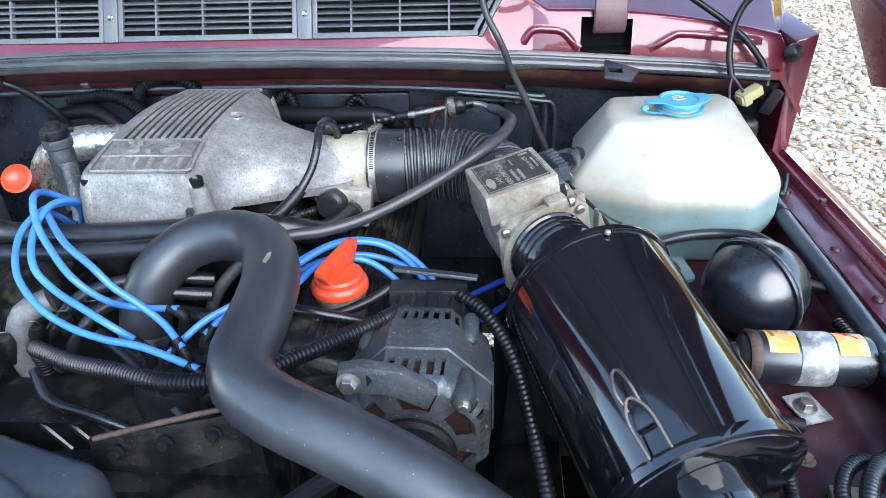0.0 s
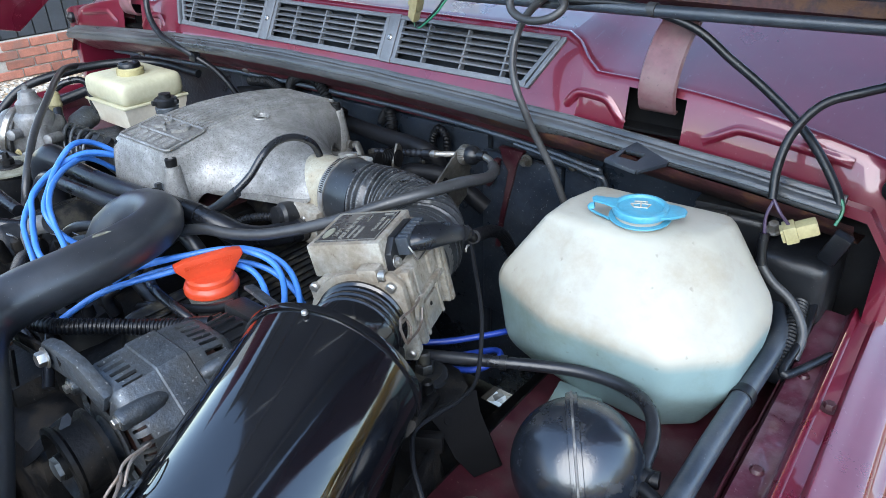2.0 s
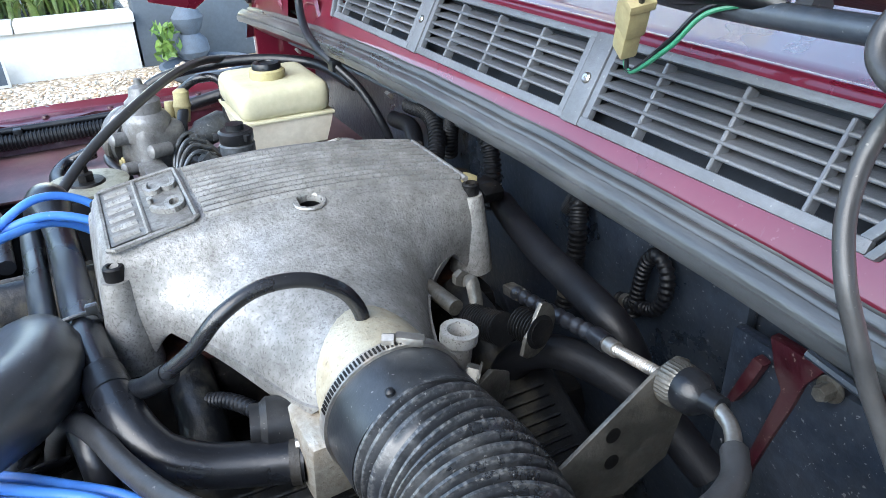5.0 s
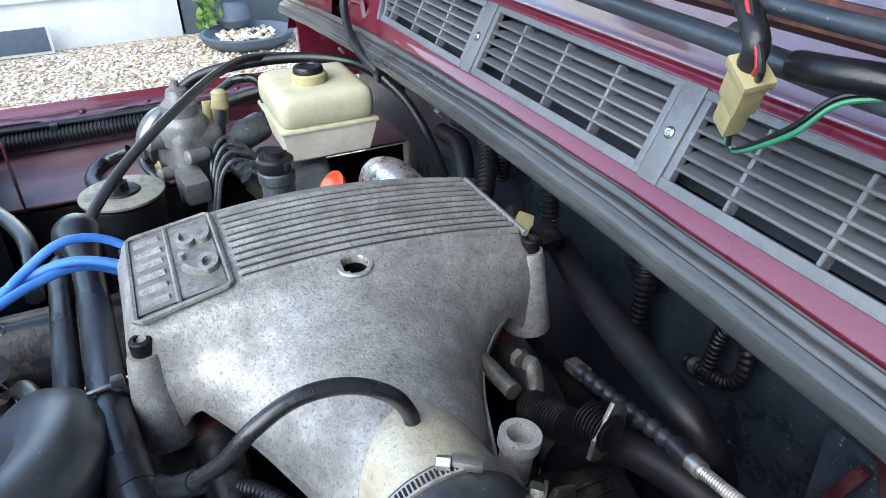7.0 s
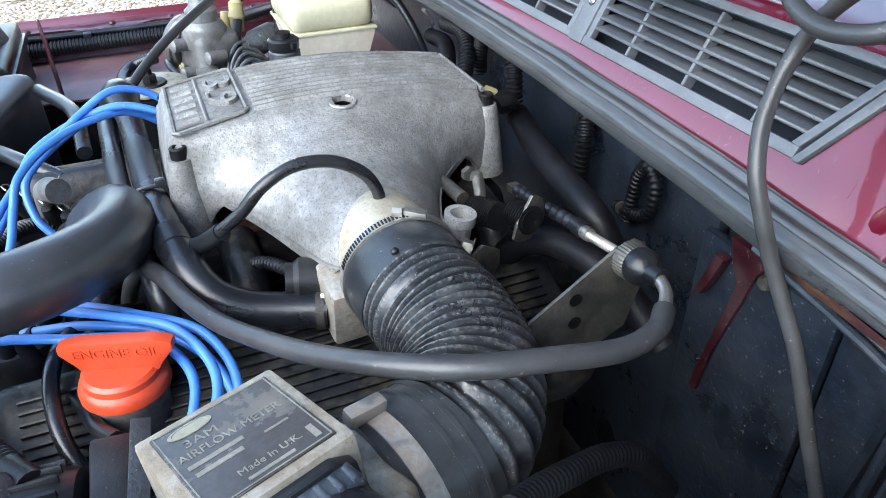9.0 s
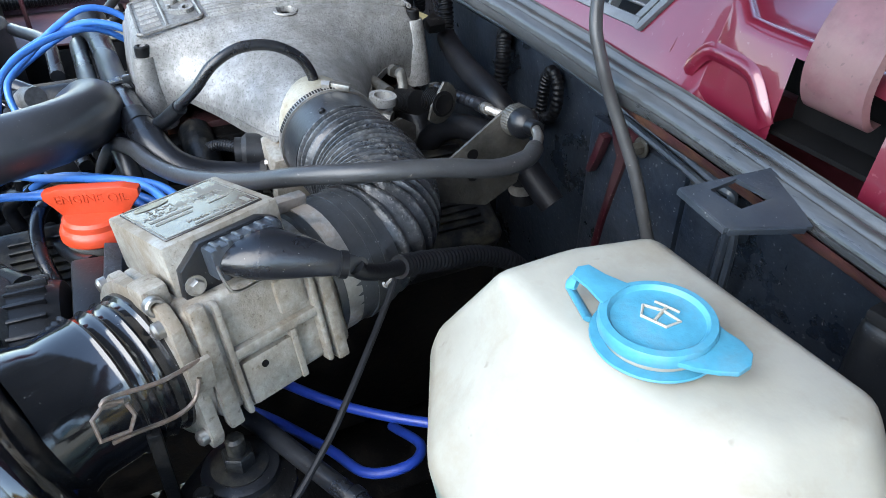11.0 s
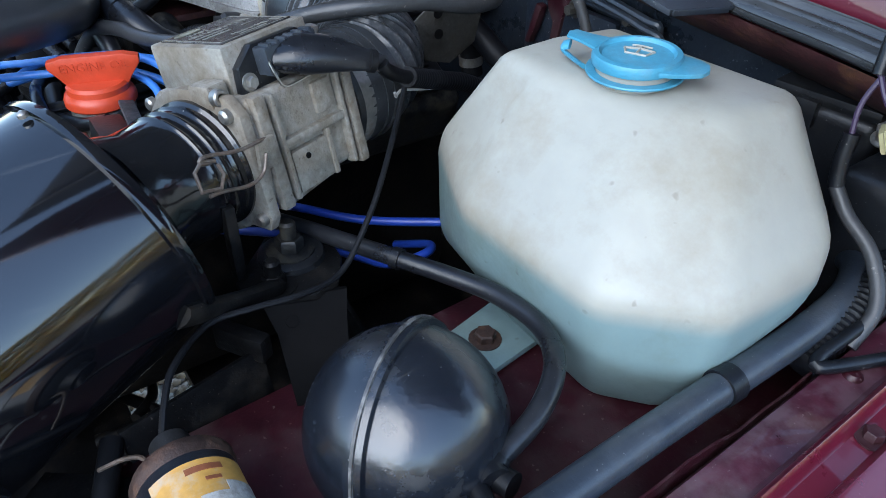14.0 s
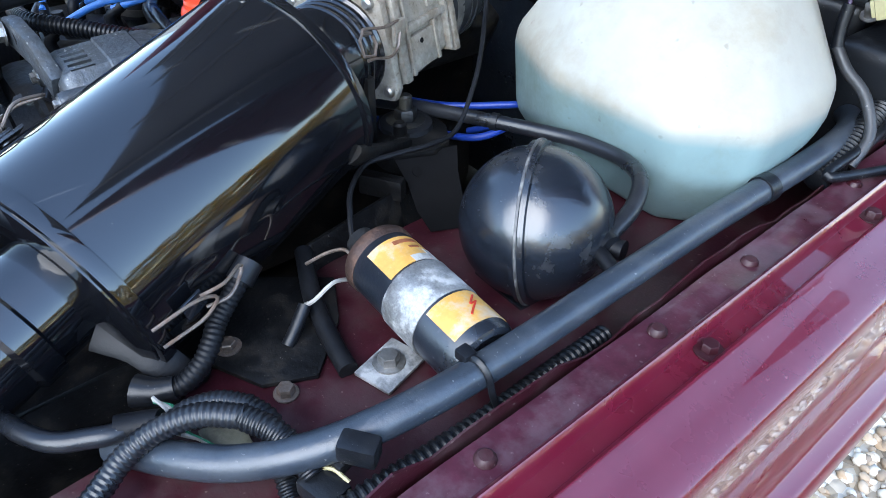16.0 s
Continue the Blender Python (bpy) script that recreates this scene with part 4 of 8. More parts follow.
WING = [(0.775, 0.60), (0.776, 0.90), (0.777, 0.925), (0.778, 0.932), (0.780, 0.935), (0.782, 0.936), (0.792, 0.940), (0.796, 0.955), (0.798, 0.984), (0.802, 0.993), (0.810, 0.995),
        (0.826, 0.995), (0.829, 0.998), (0.8318, 1.0068), (0.834, 1.0085), (0.8362, 1.0062), (0.839, 0.9985), (0.851, 0.9975), (0.8540, 1.0035), (0.8558, 1.0055), (0.8585, 1.0050),
        (0.864, 1.0015), (0.874, 0.9990), (0.884, 0.9965), (0.8905, 0.9940), (0.8935, 0.9915), (0.8950, 0.9880), (0.8955, 0.975), (0.8960, 0.94), (0.8965, 0.90), (0.8975, 0.872), (0.902, 0.866), (0.911, 0.8625),
        (0.917, 0.858), (0.9195, 0.851), (0.918, 0.844), (0.912, 0.839), (0.900, 0.837), (0.885, 0.832), (0.86, 0.70), (0.85, 0.45)]


def wing(side, first, last):
    """A stretch of the wing's section, swept along the car."""
    rings = []
    for i in range(61):
        y = -0.06 + 1.06 * i / 60
        arch = max(0.0, 1 - ((y - 0.42) / 0.47) ** 2) ** 0.5
        ring = []
        for j, (x, z) in list(enumerate(WING))[first:last]:
            if j >= 29:
                z += 0.012 * arch - 0.012
            if 2 <= j <= 11:
                z += 0.0012 * math.sin(y * 40 + j) * math.sin(y * 13 + j)
            ring.append(Vector((side * x, y, z + (0.004 * (y - 0.5) if j > 6 else 0))))
        rings.append(ring)
    return loft(rings, False)


for side in (1, -1):
    w = part("wing", wing(side, 12, len(WING)), PAINT, car, "maroon front wing with two pressed ridges")
    if side > 0:
        NEAR.append(w)
    part("wing_flange", wing(side, 0, 13), FLANGE, w, "dusty maroon inner flange")
    for y in (0.10, 0.20, 0.335, 0.455, 0.60, 0.705, 0.86):
        part("flange_bolt", lathe([(0.0065, 0), (0.006, 0.002), (0.004, 0.004), (1e-4, 0.0045)], Matrix.Translation((side * 0.815, y, 0.9955)), 14), PAINT_DULL, w)
    for y in (0.37, 0.607, 0.82):
        part("wing_bolt", hexbolt((side * 0.846, y, 0.999), (0, 0, 1), 0.0055, 0.007, 1.7), PAINT_DULL, w, "painted hexagon wing bolt")
    # Shade is in the near shelf's colour, light in the far shelf's.
    part("inner_panel", prism([(0.578, 1.087), (0.792, 1.087), (0.792, -0.05), (0.668, -0.05), (0.650, 0.34), (0.578, 0.44)] if side > 0 else [(-0.56, 1.087), (-0.792, 1.087), (-0.792, -0.05), (-0.578, -0.05)], 0.004, Matrix.Translation((0, 0, 0.942)), 0.001), PAINT_DULL if side > 0 else PINK_DUST, w, "dusty maroon inner wing shelf")
    part("inner_face", box((0.004, 1.14, 0.32), Matrix.Translation((side * 0.571, 0.515, 0.775)), 0.001), GRIME, w)
    ragged, rnd = [], random.Random(31)
    for i in range(40):
        ragged.append((0.95 * (1 - i / 39), 0.022 + 0.006 * math.sin(i * 0.7) + 0.003 * rnd.uniform(-1, 1) + (0.010 if 22 < i < 30 else 0)))
    lip = part("flange_lip", prism([(0.0, 0.0), (0.95, 0.0)] + ragged, 0.0015, Matrix.Translation((side * 0.7955, 0.02, 0.972)) @ Matrix(((0, 0, 1, 0), (1, 0, 0, 0), (0, 1, 0, 0), (0, 0, 0, 1)))), PAINT_DULL, w, "ragged edge of the flange")

# raised bonnet above, hinged at the scuttle
hood = G()
c, s = math.cos(radians(64)), math.sin(radians(64))
rows = []
for i in range(17):
    u = 1.25 * i / 16
    y, z = 1.052 - u * c, 1.300 + u * s
    row = []
    for j in range(25):
        x = -0.90 + 1.80 * j / 24
        crown = 0.03 * (1 - (x / 0.9) ** 2) + (-0.06 if j in (0, 24) else 0.0)
        row.append(Vector((x, y + crown * s, z + crown * c)))
    rows.append(row)
hood.join(loft(rows, False))
bonnet = part("bonnet", hood, LINER, car, "maroon bonnet propped open, sooty underside")
for x in (-0.8, -0.3, 0.3, 0.8):
    part("stiffener", tube([Vector((x, 1.03 - u * c, 1.302 + u * s)) for u in (0.05, 0.4, 0.8, 1.2)], 0.03, 4, flat=0.5), LINER, bonnet)
part("rear_rail", box((1.70, 0.05, 0.018), Matrix.Translation((0, 1.035, 1.306)) @ pose(0, 0, 0, -20, 0, 0), 0.004), RUST, bonnet, "rusty rear lip of the bonnet")
part("bonnet_corner", prism([(0, 0), (-0.12, 0.085), (-0.16, 0.17), (0.30, 0.75), (0.50, 0.75), (0.08, 0.02)], 0.01, Matrix.Translation((-0.905, 0.895, 1.136)) @ Matrix(((0, 0, 1, 0), (-1, 0, 0, 0), (0, 1, 0, 0), (0, 0, 0, 1))), 0.002), PAINT, bonnet)
part("bonnet_corner", prism([(0, 0), (-0.12, 0.085), (-0.16, 0.17), (0.30, 0.75), (0.50, 0.75), (0.08, 0.02)], 0.01, Matrix.Translation((0.895, 0.905, 1.138)) @ Matrix(((0, 0, 1, 0), (-1, 0, 0, 0), (0, 1, 0, 0), (0, 0, 0, 1))), 0.002), PAINT, bonnet)
part("rail_cable", tube([(-0.7, 0.985, 1.328), (-0.2, 0.978, 1.328), (0.15, 0.972, 1.326), (0.35, 0.970, 1.325), (0.60, 0.978, 1.328), (0.85, 0.99, 1.33)], 0.0048, 10), DUSTY_TUBE, bonnet)
for x in (-0.15, 0.07, 0.20, 0.33, 0.55):
    part("cable_clip", tube([(x, 0.997 - 0.00 * x, 1.2975), (x + 0.010, 0.996, 1.2972)], 0.0080, 12), GREY_HOSE, bonnet)
part("rail_cable", tube([(-0.7, 1.005, 1.300), (-0.2, 1.0, 1.298), (0.15, 0.992, 1.296), (0.30, 0.985, 1.294), (0.46, 0.99, 1.296), (0.62, 1.0, 1.297), (0.85, 1.01, 1.30)], 0.0068, 12), DUSTY_TUBE, bonnet)
screen = part("windscreen", box((1.46, 0.006, 0.62), Matrix.Translation((0, 1.48, 1.57)) @ pose(0, 0, 0, -32, 0, 0), 0), GLASS, car, "clear glass windscreen")
screen.visible_shadow = False
for side in (1, -1):
    part("screen_pillar", box((0.06, 0.05, 0.64), Matrix.Translation((side * 0.76, 1.48, 1.57)) @ pose(0, 0, 0, -32, 0, 0), 0.01), PAINT, car)
part("cabin_sill", box((1.5, 0.12, 0.30), Matrix.Translation((0, 1.36, 1.158)), 0.02), PLASTIC, car, "black top of the dashboard")

chassis = part("underbody", box((0.60, 1.10, 0.02), Matrix.Translation((-0.275, 0.50, 0.575)), 0.004), GRIME, car, "grimy underbody")
part("crossmember", box((0.30, 1.10, 0.02), Matrix.Translation((0.425, 0.50, 0.577)), 0.004), GRIME, chassis)
part("crossmember", box((0.26, 0.525, 0.02), Matrix.Translation((0.15, 0.265, 0.573)), 0.004), GRIME, chassis)
part("crossmember", box((0.26, 0.52, 0.02), Matrix.Translation((0.15, 0.87, 0.573)), 0.004), GRIME, chassis)
part("cross_tube", tube([(0.10, 0.50, 0.585), (0.19, 0.555, 0.59), (0.30, 0.60, 0.60)], 0.008, 10), GRIME, chassis)
part("cross_tube", tube([(0.205, 0.48, 0.59), (0.215, 0.56, 0.592), (0.205, 0.64, 0.60)], 0.012, 10), GRIME, chassis)
part("cross_tube", tube([(0.10, 0.565, 0.585), (0.16, 0.56, 0.59), (0.20, 0.53, 0.60)], 0.007, 10), GRIME, chassis)
part("inner_gusset", prism([(0, 0), (0.16, 0.0), (0.14, 0.16), (0.03, 0.22)], 0.006, Matrix.Translation((0.42, 0.665, 0.70)) @ pose(0, 0, 0, 80, 0, 10), 0.002), GRIME, chassis)
part("arch_liner", box((0.25, 0.62, 0.02), Matrix.Translation((0.665, 0.21, 0.80)), 0.004), GRIME, chassis)
part("arch_liner", box((0.25, 0.52, 0.02), Matrix.Translation((0.665, 0.77, 0.74)), 0.004), GRIME, chassis)
# Unseen panels added to keep daylight off the gravel below the bay.
for side in (1, -1):
    part("splash_guard", box((0.012, 1.12, 0.36), Matrix.Translation((side * 0.585, 0.50, 0.40)), 0.003), GRIME, chassis, "unseen black panel added to keep side light off the ground")
part("front_valance", box((1.15, 0.012, 0.36), Matrix.Translation((0, -0.06, 0.40)), 0.003), GRIME, chassis, "unseen black panel added to keep front light off the ground")
part("chassis_rail", box((0.09, 1.10, 0.14), Matrix.Translation((0.46, 0.50, 0.66)), 0.01), GRIME, chassis)

# ---------------------------------------------------------------- engine block and the dark mass under the parts
engine = thing("engine", (0.05, 0.65, 0.55), "grimy V8 engine block deep in the bay", "engine")
part("block", box((0.30, 0.55, 0.34), Matrix.Translation((0.05, 0.73, 0.80)), 0.03), GRIME, engine)
for side in (1, -1):
    cover_m = Matrix.Translation((0.05 + side * 0.205, 0.72, 0.975)) @ pose(0, 0, 0, 0, side * 28, 0)
    cover = part("rocker_cover", box((0.12, 0.44, 0.07), cover_m, 0.016, 3), CAST_DIRTY, engine, "stained alloy rocker cover with cast fins")
    for k in range(11):
        part("fin", box((0.0028, 0.40, 0.005), cover_m @ Matrix.Translation((0.0082 * (k - 5), 0, 0.0365)), 0.0008), CAST_DIRTY, cover)
part("front_cover", box((0.28, 0.10, 0.26), Matrix.Translation((0.07, 0.43, 0.775)), 0.03), GRIME, engine)
part("inlet_manifold", box((0.17, 0.30, 0.05), Matrix.Translation((0.04, 0.80, 1.015)), 0.012), GRIME, engine)
for k in range(4):
    for side in (1, -1):
        x0 = 0.04 + side * 0.07
        part("inlet_runner", tube([(x0, 0.69 + 0.075 * k, 1.04), (x0 + side * 0.05, 0.69 + 0.075 * k, 1.03), (x0 + side * 0.085, 0.69 + 0.075 * k, 0.98)], 0.017, 12), CAST_DIRTY, engine)

# ---------------------------------------------------------------- plenum chamber
plenum = thing("plenum_chamber", (0.05, 0.79, 1.04), "weathered grey cast alloy plenum chamber with ribbed top", "plenum")


FUNNEL = [(0.640, 0.100), (0.660, 0.104), (0.678, 0.112), (0.694, 0.130), (0.710, 0.160), (0.724, 0.194), (0.738, 0.230), (0.746, 0.250), (0.834, 0.250),
          (0.842, 0.222), (0.852, 0.190), (0.868, 0.158), (0.890, 0.132), (0.915, 0.114), (0.935, 0.106), (0.950, 0.101)]


def deck_z(y):
    t = (y - 0.648) / 0.302
    return 1.122 + 0.028 * math.sin(math.pi * min(max(0.12 + 0.80 * t, 0.0), 1.0)) ** 0.9


def flank_z(x, y):
    """The domed flank that narrows from the deck to the throttle neck."""
    crest = lerp([(0.086, 1.149), (0.12, 1.142), (0.16, 1.131), (0.20, 1.1215), (0.25, 1.116)], x)
    front = lerp([(0.10, 0.640), (0.104, 0.660), (0.112, 0.678), (0.130, 0.694), (0.160, 0.710), (0.194, 0.724), (0.230, 0.738), (0.250, 0.746)], x)
    rear = lerp([(0.10, 0.952), (0.114, 0.915), (0.132, 0.890), (0.158, 0.868), (0.190, 0.852), (0.222, 0.842), (0.250, 0.834)], x)
    u = min(abs((y - (front + rear) / 2) / ((rear - front) / 2)), 1.0)
    low = lerp([(0.10, 1.096), (0.13, 1.082), (0.25, 1.072)], x)
    dome = low + (crest - low) * (1 - u ** 2.0) ** 0.66
    w = smooth01((x - 0.081) / 0.034)
    return deck_z(y) * (1 - w) + dome * w


def plenum_shell():
    ny, nx = 96, 72
    y0, y1, zb = 0.640, 0.950, 1.050
    rows = []
    for i in range(ny + 1):
        t = i / ny
        y = y0 + (y1 - y0) * t
        left = lerp([(0, -0.030), (0.1, -0.037), (0.9, -0.032), (1, -0.022)], t)
        edge, right, deck = 0.086, lerp(FUNNEL, y), deck_z(y)
        fall = min(smooth01((y - y0) / 0.018), smooth01((y1 - y) / 0.018)) ** 0.5
        row = []
        for j in range(nx + 1):
            s = j / nx
            if s < 0.06:
                x, z = left, zb + (deck - 0.012 - zb) * (s / 0.06)
            elif s < 0.12:
                a = (s - 0.06) / 0.06 * math.pi / 2
                x, z = left + 0.012 * (1 - math.cos(a)), deck - 0.012 + 0.012 * math.sin(a)
            elif s < 0.42:
                x, z = left + 0.012 + (edge - left - 0.012) * (s - 0.12) / 0.30, deck
            elif s < 0.92:
                k = (s - 0.42) / 0.50
                x = edge + (right - edge) * k
                z = flank_z(x, y)
                d = min((right - x) / 0.009, 1.0)
                z -= 0.009 * (1 - math.sqrt(max(1 - (1 - d) ** 2, 0.0)))
            else:
                k = (s - 0.92) / 0.08
                zr = row[-1].z if s - 1 / nx < 0.92 else zr
                foot = lerp([(0.100, zb), (0.106, zb), (0.118, 1.086), (0.250, 1.084)], right)
                x, z = right, zr + (foot - zr) * min(k / 0.6, 1.0)
                if k > 0.6:            # the underside of the funnel turns in below the flank
                    x -= (right - 0.098) * (k - 0.6) / 0.4
                    z += (1.070 - foot) * (k - 0.6) / 0.4 if foot > 1.07 else 0.0
            row.append(Vector((x, y, zb + (z - zb) * fall)))
        rows.append(row)
    for _ in range(6):                  # ease the flank along the casting, but for its ends
        old = [[p.copy() for p in r] for r in rows]
        for i in range(6, ny - 5):
            for j in range(int(nx * 0.38), nx + 1):
                rows[i][j] = old[i][j] * 0.5 + (old[i - 1][j] + old[i + 1][j]) * 0.25
                rows[i][j].y = old[i][j].y
    return loft(rows, False)


shell = plenum_shell()
hole = Vector((0.098, 0.800))
shell.f = [f for f in shell.f if (Vector(tuple(sum(shell.v[i][k] for i in f) / len(f) for k in (0, 1))) - hole).length > 0.0098 or shell.v[f[0]][2] < 1.12]
body = part("casting", shell, PLENUM, plenum, angle=50)


def rib_bar(x):
    """One upstanding rib along the domed deck."""
    rings = []
    for y in [0.727 + 0.206 * i / 14 for i in range(15)]:
        c = x + 0.003 * math.sin(math.pi * (y - 0.73) / 0.2)
        h = deck_z(y) - 0.001
        rings.append([Vector((c + dx, y, h + dz)) for dx, dz in ((-0.0022, 0), (-0.0017, 0.0034), (-0.0010, 0.0043), (0.0010, 0.0043), (0.0017, 0.0034), (0.0022, 0))])
    return loft(rings)


# Dark strip on the deck that sets off the paler ribs.
part("rib_bed", loft([[Vector((x + 0.003 * math.sin(math.pi * (y - 0.73) / 0.2), y, deck_z(y) + 0.0007)) for x in (-0.013, 0.036, 0.085)] for y in [0.729 + 0.202 * i / 14 for i in range(15)]], False), GROOVE, body, "dark bed between the ribs")
for k in range(11):
    part("rib", rib_bar(-0.013 + 0.0098 * k), PLENUM, body)


def on_deck(x, y, up=0.0):
    slope = (deck_z(y + 0.01) - deck_z(y - 0.01)) / 0.02
    return at((x, y, deck_z(y) + 0.0018 + up), (0, -slope, 1), (0, 1, 0))


ring = [(-0.020, 0.660), (0.088, 0.660), (0.091, 0.664), (0.087, 0.718), (0.083, 0.7215), (-0.019, 0.7215), (-0.022, 0.718), (-0.023, 0.664)]
part("badge_border", tube([(x, y, deck_z(y) + 0.0022) for x, y in ring + ring[:1]], 0.0021, 6, smooth=False, caps=False), PLENUM, body)
part("badge_bar", tube([(-0.019, 0.688, deck_z(0.688) + 0.002), (0.085, 0.688, deck_z(0.688) + 0.002)], 0.0018, 6), PLENUM, body)
# Darker sheet that sets off the numerals.
part("badge_bed", loft([[Vector((x, y, deck_z(y) + 0.0018)) for x in (-0.019, 0.032, 0.083)] for y in [0.662 + 0.057 * i / 8 for i in range(9)]], False), GRUBBY_ALLOY, body, "mid-grey bed of the cast badge, darker than its numerals")
part("badge_numeral", lettering("3.9", 0.036, on_deck(0.032, 0.7045, 0.0010), 0.0028, 1.6), PLENUM, body, "raised cast numerals")
for k in range(6):
    x = -0.008 + 0.0165 * k
    part("badge_bar", tube([(x, 0.665, deck_z(0.665) + 0.0016), (x, 0.683, deck_z(0.683) + 0.0016)], 0.003, 8), PLENUM, body)
part("rear_bar", tube([(-0.016, 0.937, deck_z(0.937)), (0.090, 0.937, deck_z(0.937))], 0.0026, 6), PLENUM, body)
for x, y in ((0.096, 0.660), (-0.026, 0.660), (0.094, 0.939), (-0.018, 0.942)):
    z = 1.1205
    boss = part("bolt_boss", lathe([(0.0190, 1.05 - z), (0.0165, -0.045), (0.0135, -0.022), (0.0112, -0.005), (0.0098, 0.0), (1e-4, 0.0)], Matrix.Translation((x, y, z)), 20), PLENUM, plenum)
    part("cap_screw", socketbolt((x, y, z), (0, 0, 1), 0.0072, 0.0100), GRIME, boss, "dark socket-headed screw")
hole_m = at((0.098, 0.800, flank_z(0.098, 0.800)), (0.12, 0, 1))
part("deck_hole", lathe([(0.0132, -0.0012), (0.0122, 0.0001), (0.0102, 0.0002), (0.0093, -0.0006), (0.0089, -0.0018), (0.0088, -0.006)], hole_m, 32, False), PLENUM, plenum, "countersunk round hole in the casting")
# The bore is coloured dark to paint the shade inside it.
part("hole_wall", lathe([(0.0089, -0.005), (0.0086, -0.030), (1e-4, -0.030)], hole_m, 24, False), GRIME, plenum, "bore with its shade put into a dark colour")
neck = part("throttle_neck", lathe([(0.030, -0.045), (0.037, -0.03), (0.0400, 0.0), (0.0405, 0.012), (0.040, 0.03), (0.0425, 0.031), (0.0425, 0.036), (0.037, 0.037), (0.035, -0.02)], at((0.238, 0.790, 1.083), (1, 0.02, 0.0)), 36), NECK, plenum, "yellow-stained alloy throttle neck")
part("throttle_block", box((0.045, 0.075, 0.05), Matrix.Translation((0.243, 0.772, 1.052)) @ pose(0, 0, 0, 0, 8, 4), 0.006), ALLOY_WARM, neck, "stained alloy lower block")
part("idle_valve", lathe([(0.011, 0), (0.0165, 0.002), (0.0165, 0.018), (0.013, 0.022), (0.013, 0.028), (1e-4, 0.028)], at((0.226, 0.740, 1.062), (-0.2, -1, 0.1)), 24), PLASTIC, plenum, "black throttle position sensor")
part("sensor_plate", prism([(-0.026, -0.012), (0.026, -0.012), (0.03, 0.0), (0.026, 0.012), (-0.026, 0.012), (-0.03, 0)], 0.005, at((0.226, 0.746, 1.062), (-0.2, -1, 0.1), (0, 0, 1)), 0.001), PLASTIC, plenum)
for dx in (-0.022, 0.022):
    part("sensor_screw", hexbolt((0.226 + dx, 0.740 - dx * 0.1, 1.062), (-0.2, -1, 0.1), 0.0035, 0.005, 1.5), STEEL, plenum)
part("base_gasket", box((0.13, 0.27, 0.012), Matrix.Translation((0.038, 0.80, 1.041)), 0.002), RUST, plenum, "rust-stained gasket under the casting")
part("vacuum_post", lathe([(0.010, -0.025), (0.010, 0.0), (0.0125, 0.002), (0.0125, 0.010), (0.008, 0.010), (0.0075, -0.004), (1e-4, -0.004)], at((0.243, 0.846, 1.094), (0.05, 0.1, 1)), 22), ALLOY, plenum)

# throttle linkage behind the neck
linkage = thing("throttle_linkage", (0.20, 0.88, 1.07), "steel throttle levers, return springs and cable end", "linkage")
part("spindle", tube([(0.150, 0.868, 1.082), (0.192, 0.872, 1.083)], 0.0062, 14), DULL_ZINC, linkage)
part("lever", tube([(0.187, 0.882, 1.100), (0.193, 0.884, 1.103), (0.199, 0.884, 1.092), (0.206, 0.884, 1.082), (0.230, 0.896, 1.084)], 0.005, 8, flat=0.35), DULL_ZINC, linkage, "bent steel lever")
part("lever_nut", hexbolt((0.185, 0.882, 1.100), (-1, -0.1, 0), 0.0065, 0.007, 0), DULL_ZINC, linkage)
part("return_spring", tube([(0.203, 0.878, 1.078), (0.238, 0.884, 1.088)], 0.0105, 16, rib=(0.0026, 0.12)), GRIME, linkage)
part("return_spring", tube([(0.236, 0.898, 1.088), (0.256, 0.902, 1.090)], 0.0108, 16, rib=(0.0026, 0.12)), GRIME, linkage)
part("quadrant", prism([(0.020 * math.cos(a), 0.020 * math.sin(a)) for a in [k * 0.35 - 0.9 for k in range(12)]] + [(0, -0.012)], 0.003, at((0.25, 0.90, 1.090), (1, 0.35, 0)), 0.0006), DULL_ZINC, linkage)
part("heater_flange", prism([(-0.014, -0.022), (0.014, -0.022), (0.017, 0.006), (0.006, 0.024), (-0.006, 0.024), (-0.017, 0.006)], 0.004, at((0.283, 0.842, 1.080), (1, 0.5, 0.1)), 0.001), DULL_ZINC, linkage)
part("flange_bolt", hexbolt((0.281, 0.840, 1.094), (-0.6, -0.8, 0.2), 0.0075, 0.009, 1.3), DULL_ZINC, linkage)

# accelerator cable: rod, bracket, knurled adjuster, outer sheath
cable = thing("throttle_cable", (0.36, 0.92, 1.10), "grey sheathed throttle cable held in a slotted steel bracket", "cable")
part("gaiter", tube([(0.188, 0.926, 1.077), (0.236, 0.926, 1.086), (0.2845, 0.925, 1.0965)], 0.0050, 14, rib=(0.0105, 0.15)), HOSE, cable, "ribbed black cable gaiter")
part("clevis", box((0.020, 0.010, 0.008), Matrix.Translation((0.184, 0.927, 1.076)) @ pose(0, 0, 0, 0, -10, 0), 0.0015), DULL_ZINC, cable)
part("gaiter_cuff", tube([(0.282, 0.925, 1.096), (0.297, 0.923, 1.099)], 0.0064, 14), HOSE, cable)
part("ferrule", tube([(0.296, 0.9232, 1.0988), (0.306, 0.922, 1.101)], 0.0052, 14), STEEL, cable)
part("inner_rod", tube([(0.305, 0.922, 1.1008), (0.350, 0.9205, 1.1105)], 0.0036, 12, rib=(0.0018, 0.06)), STEEL, cable, "threaded steel rod")
nut_m = at((0.3515, 0.9205, 1.1110), (1, 0.02, 0.15))
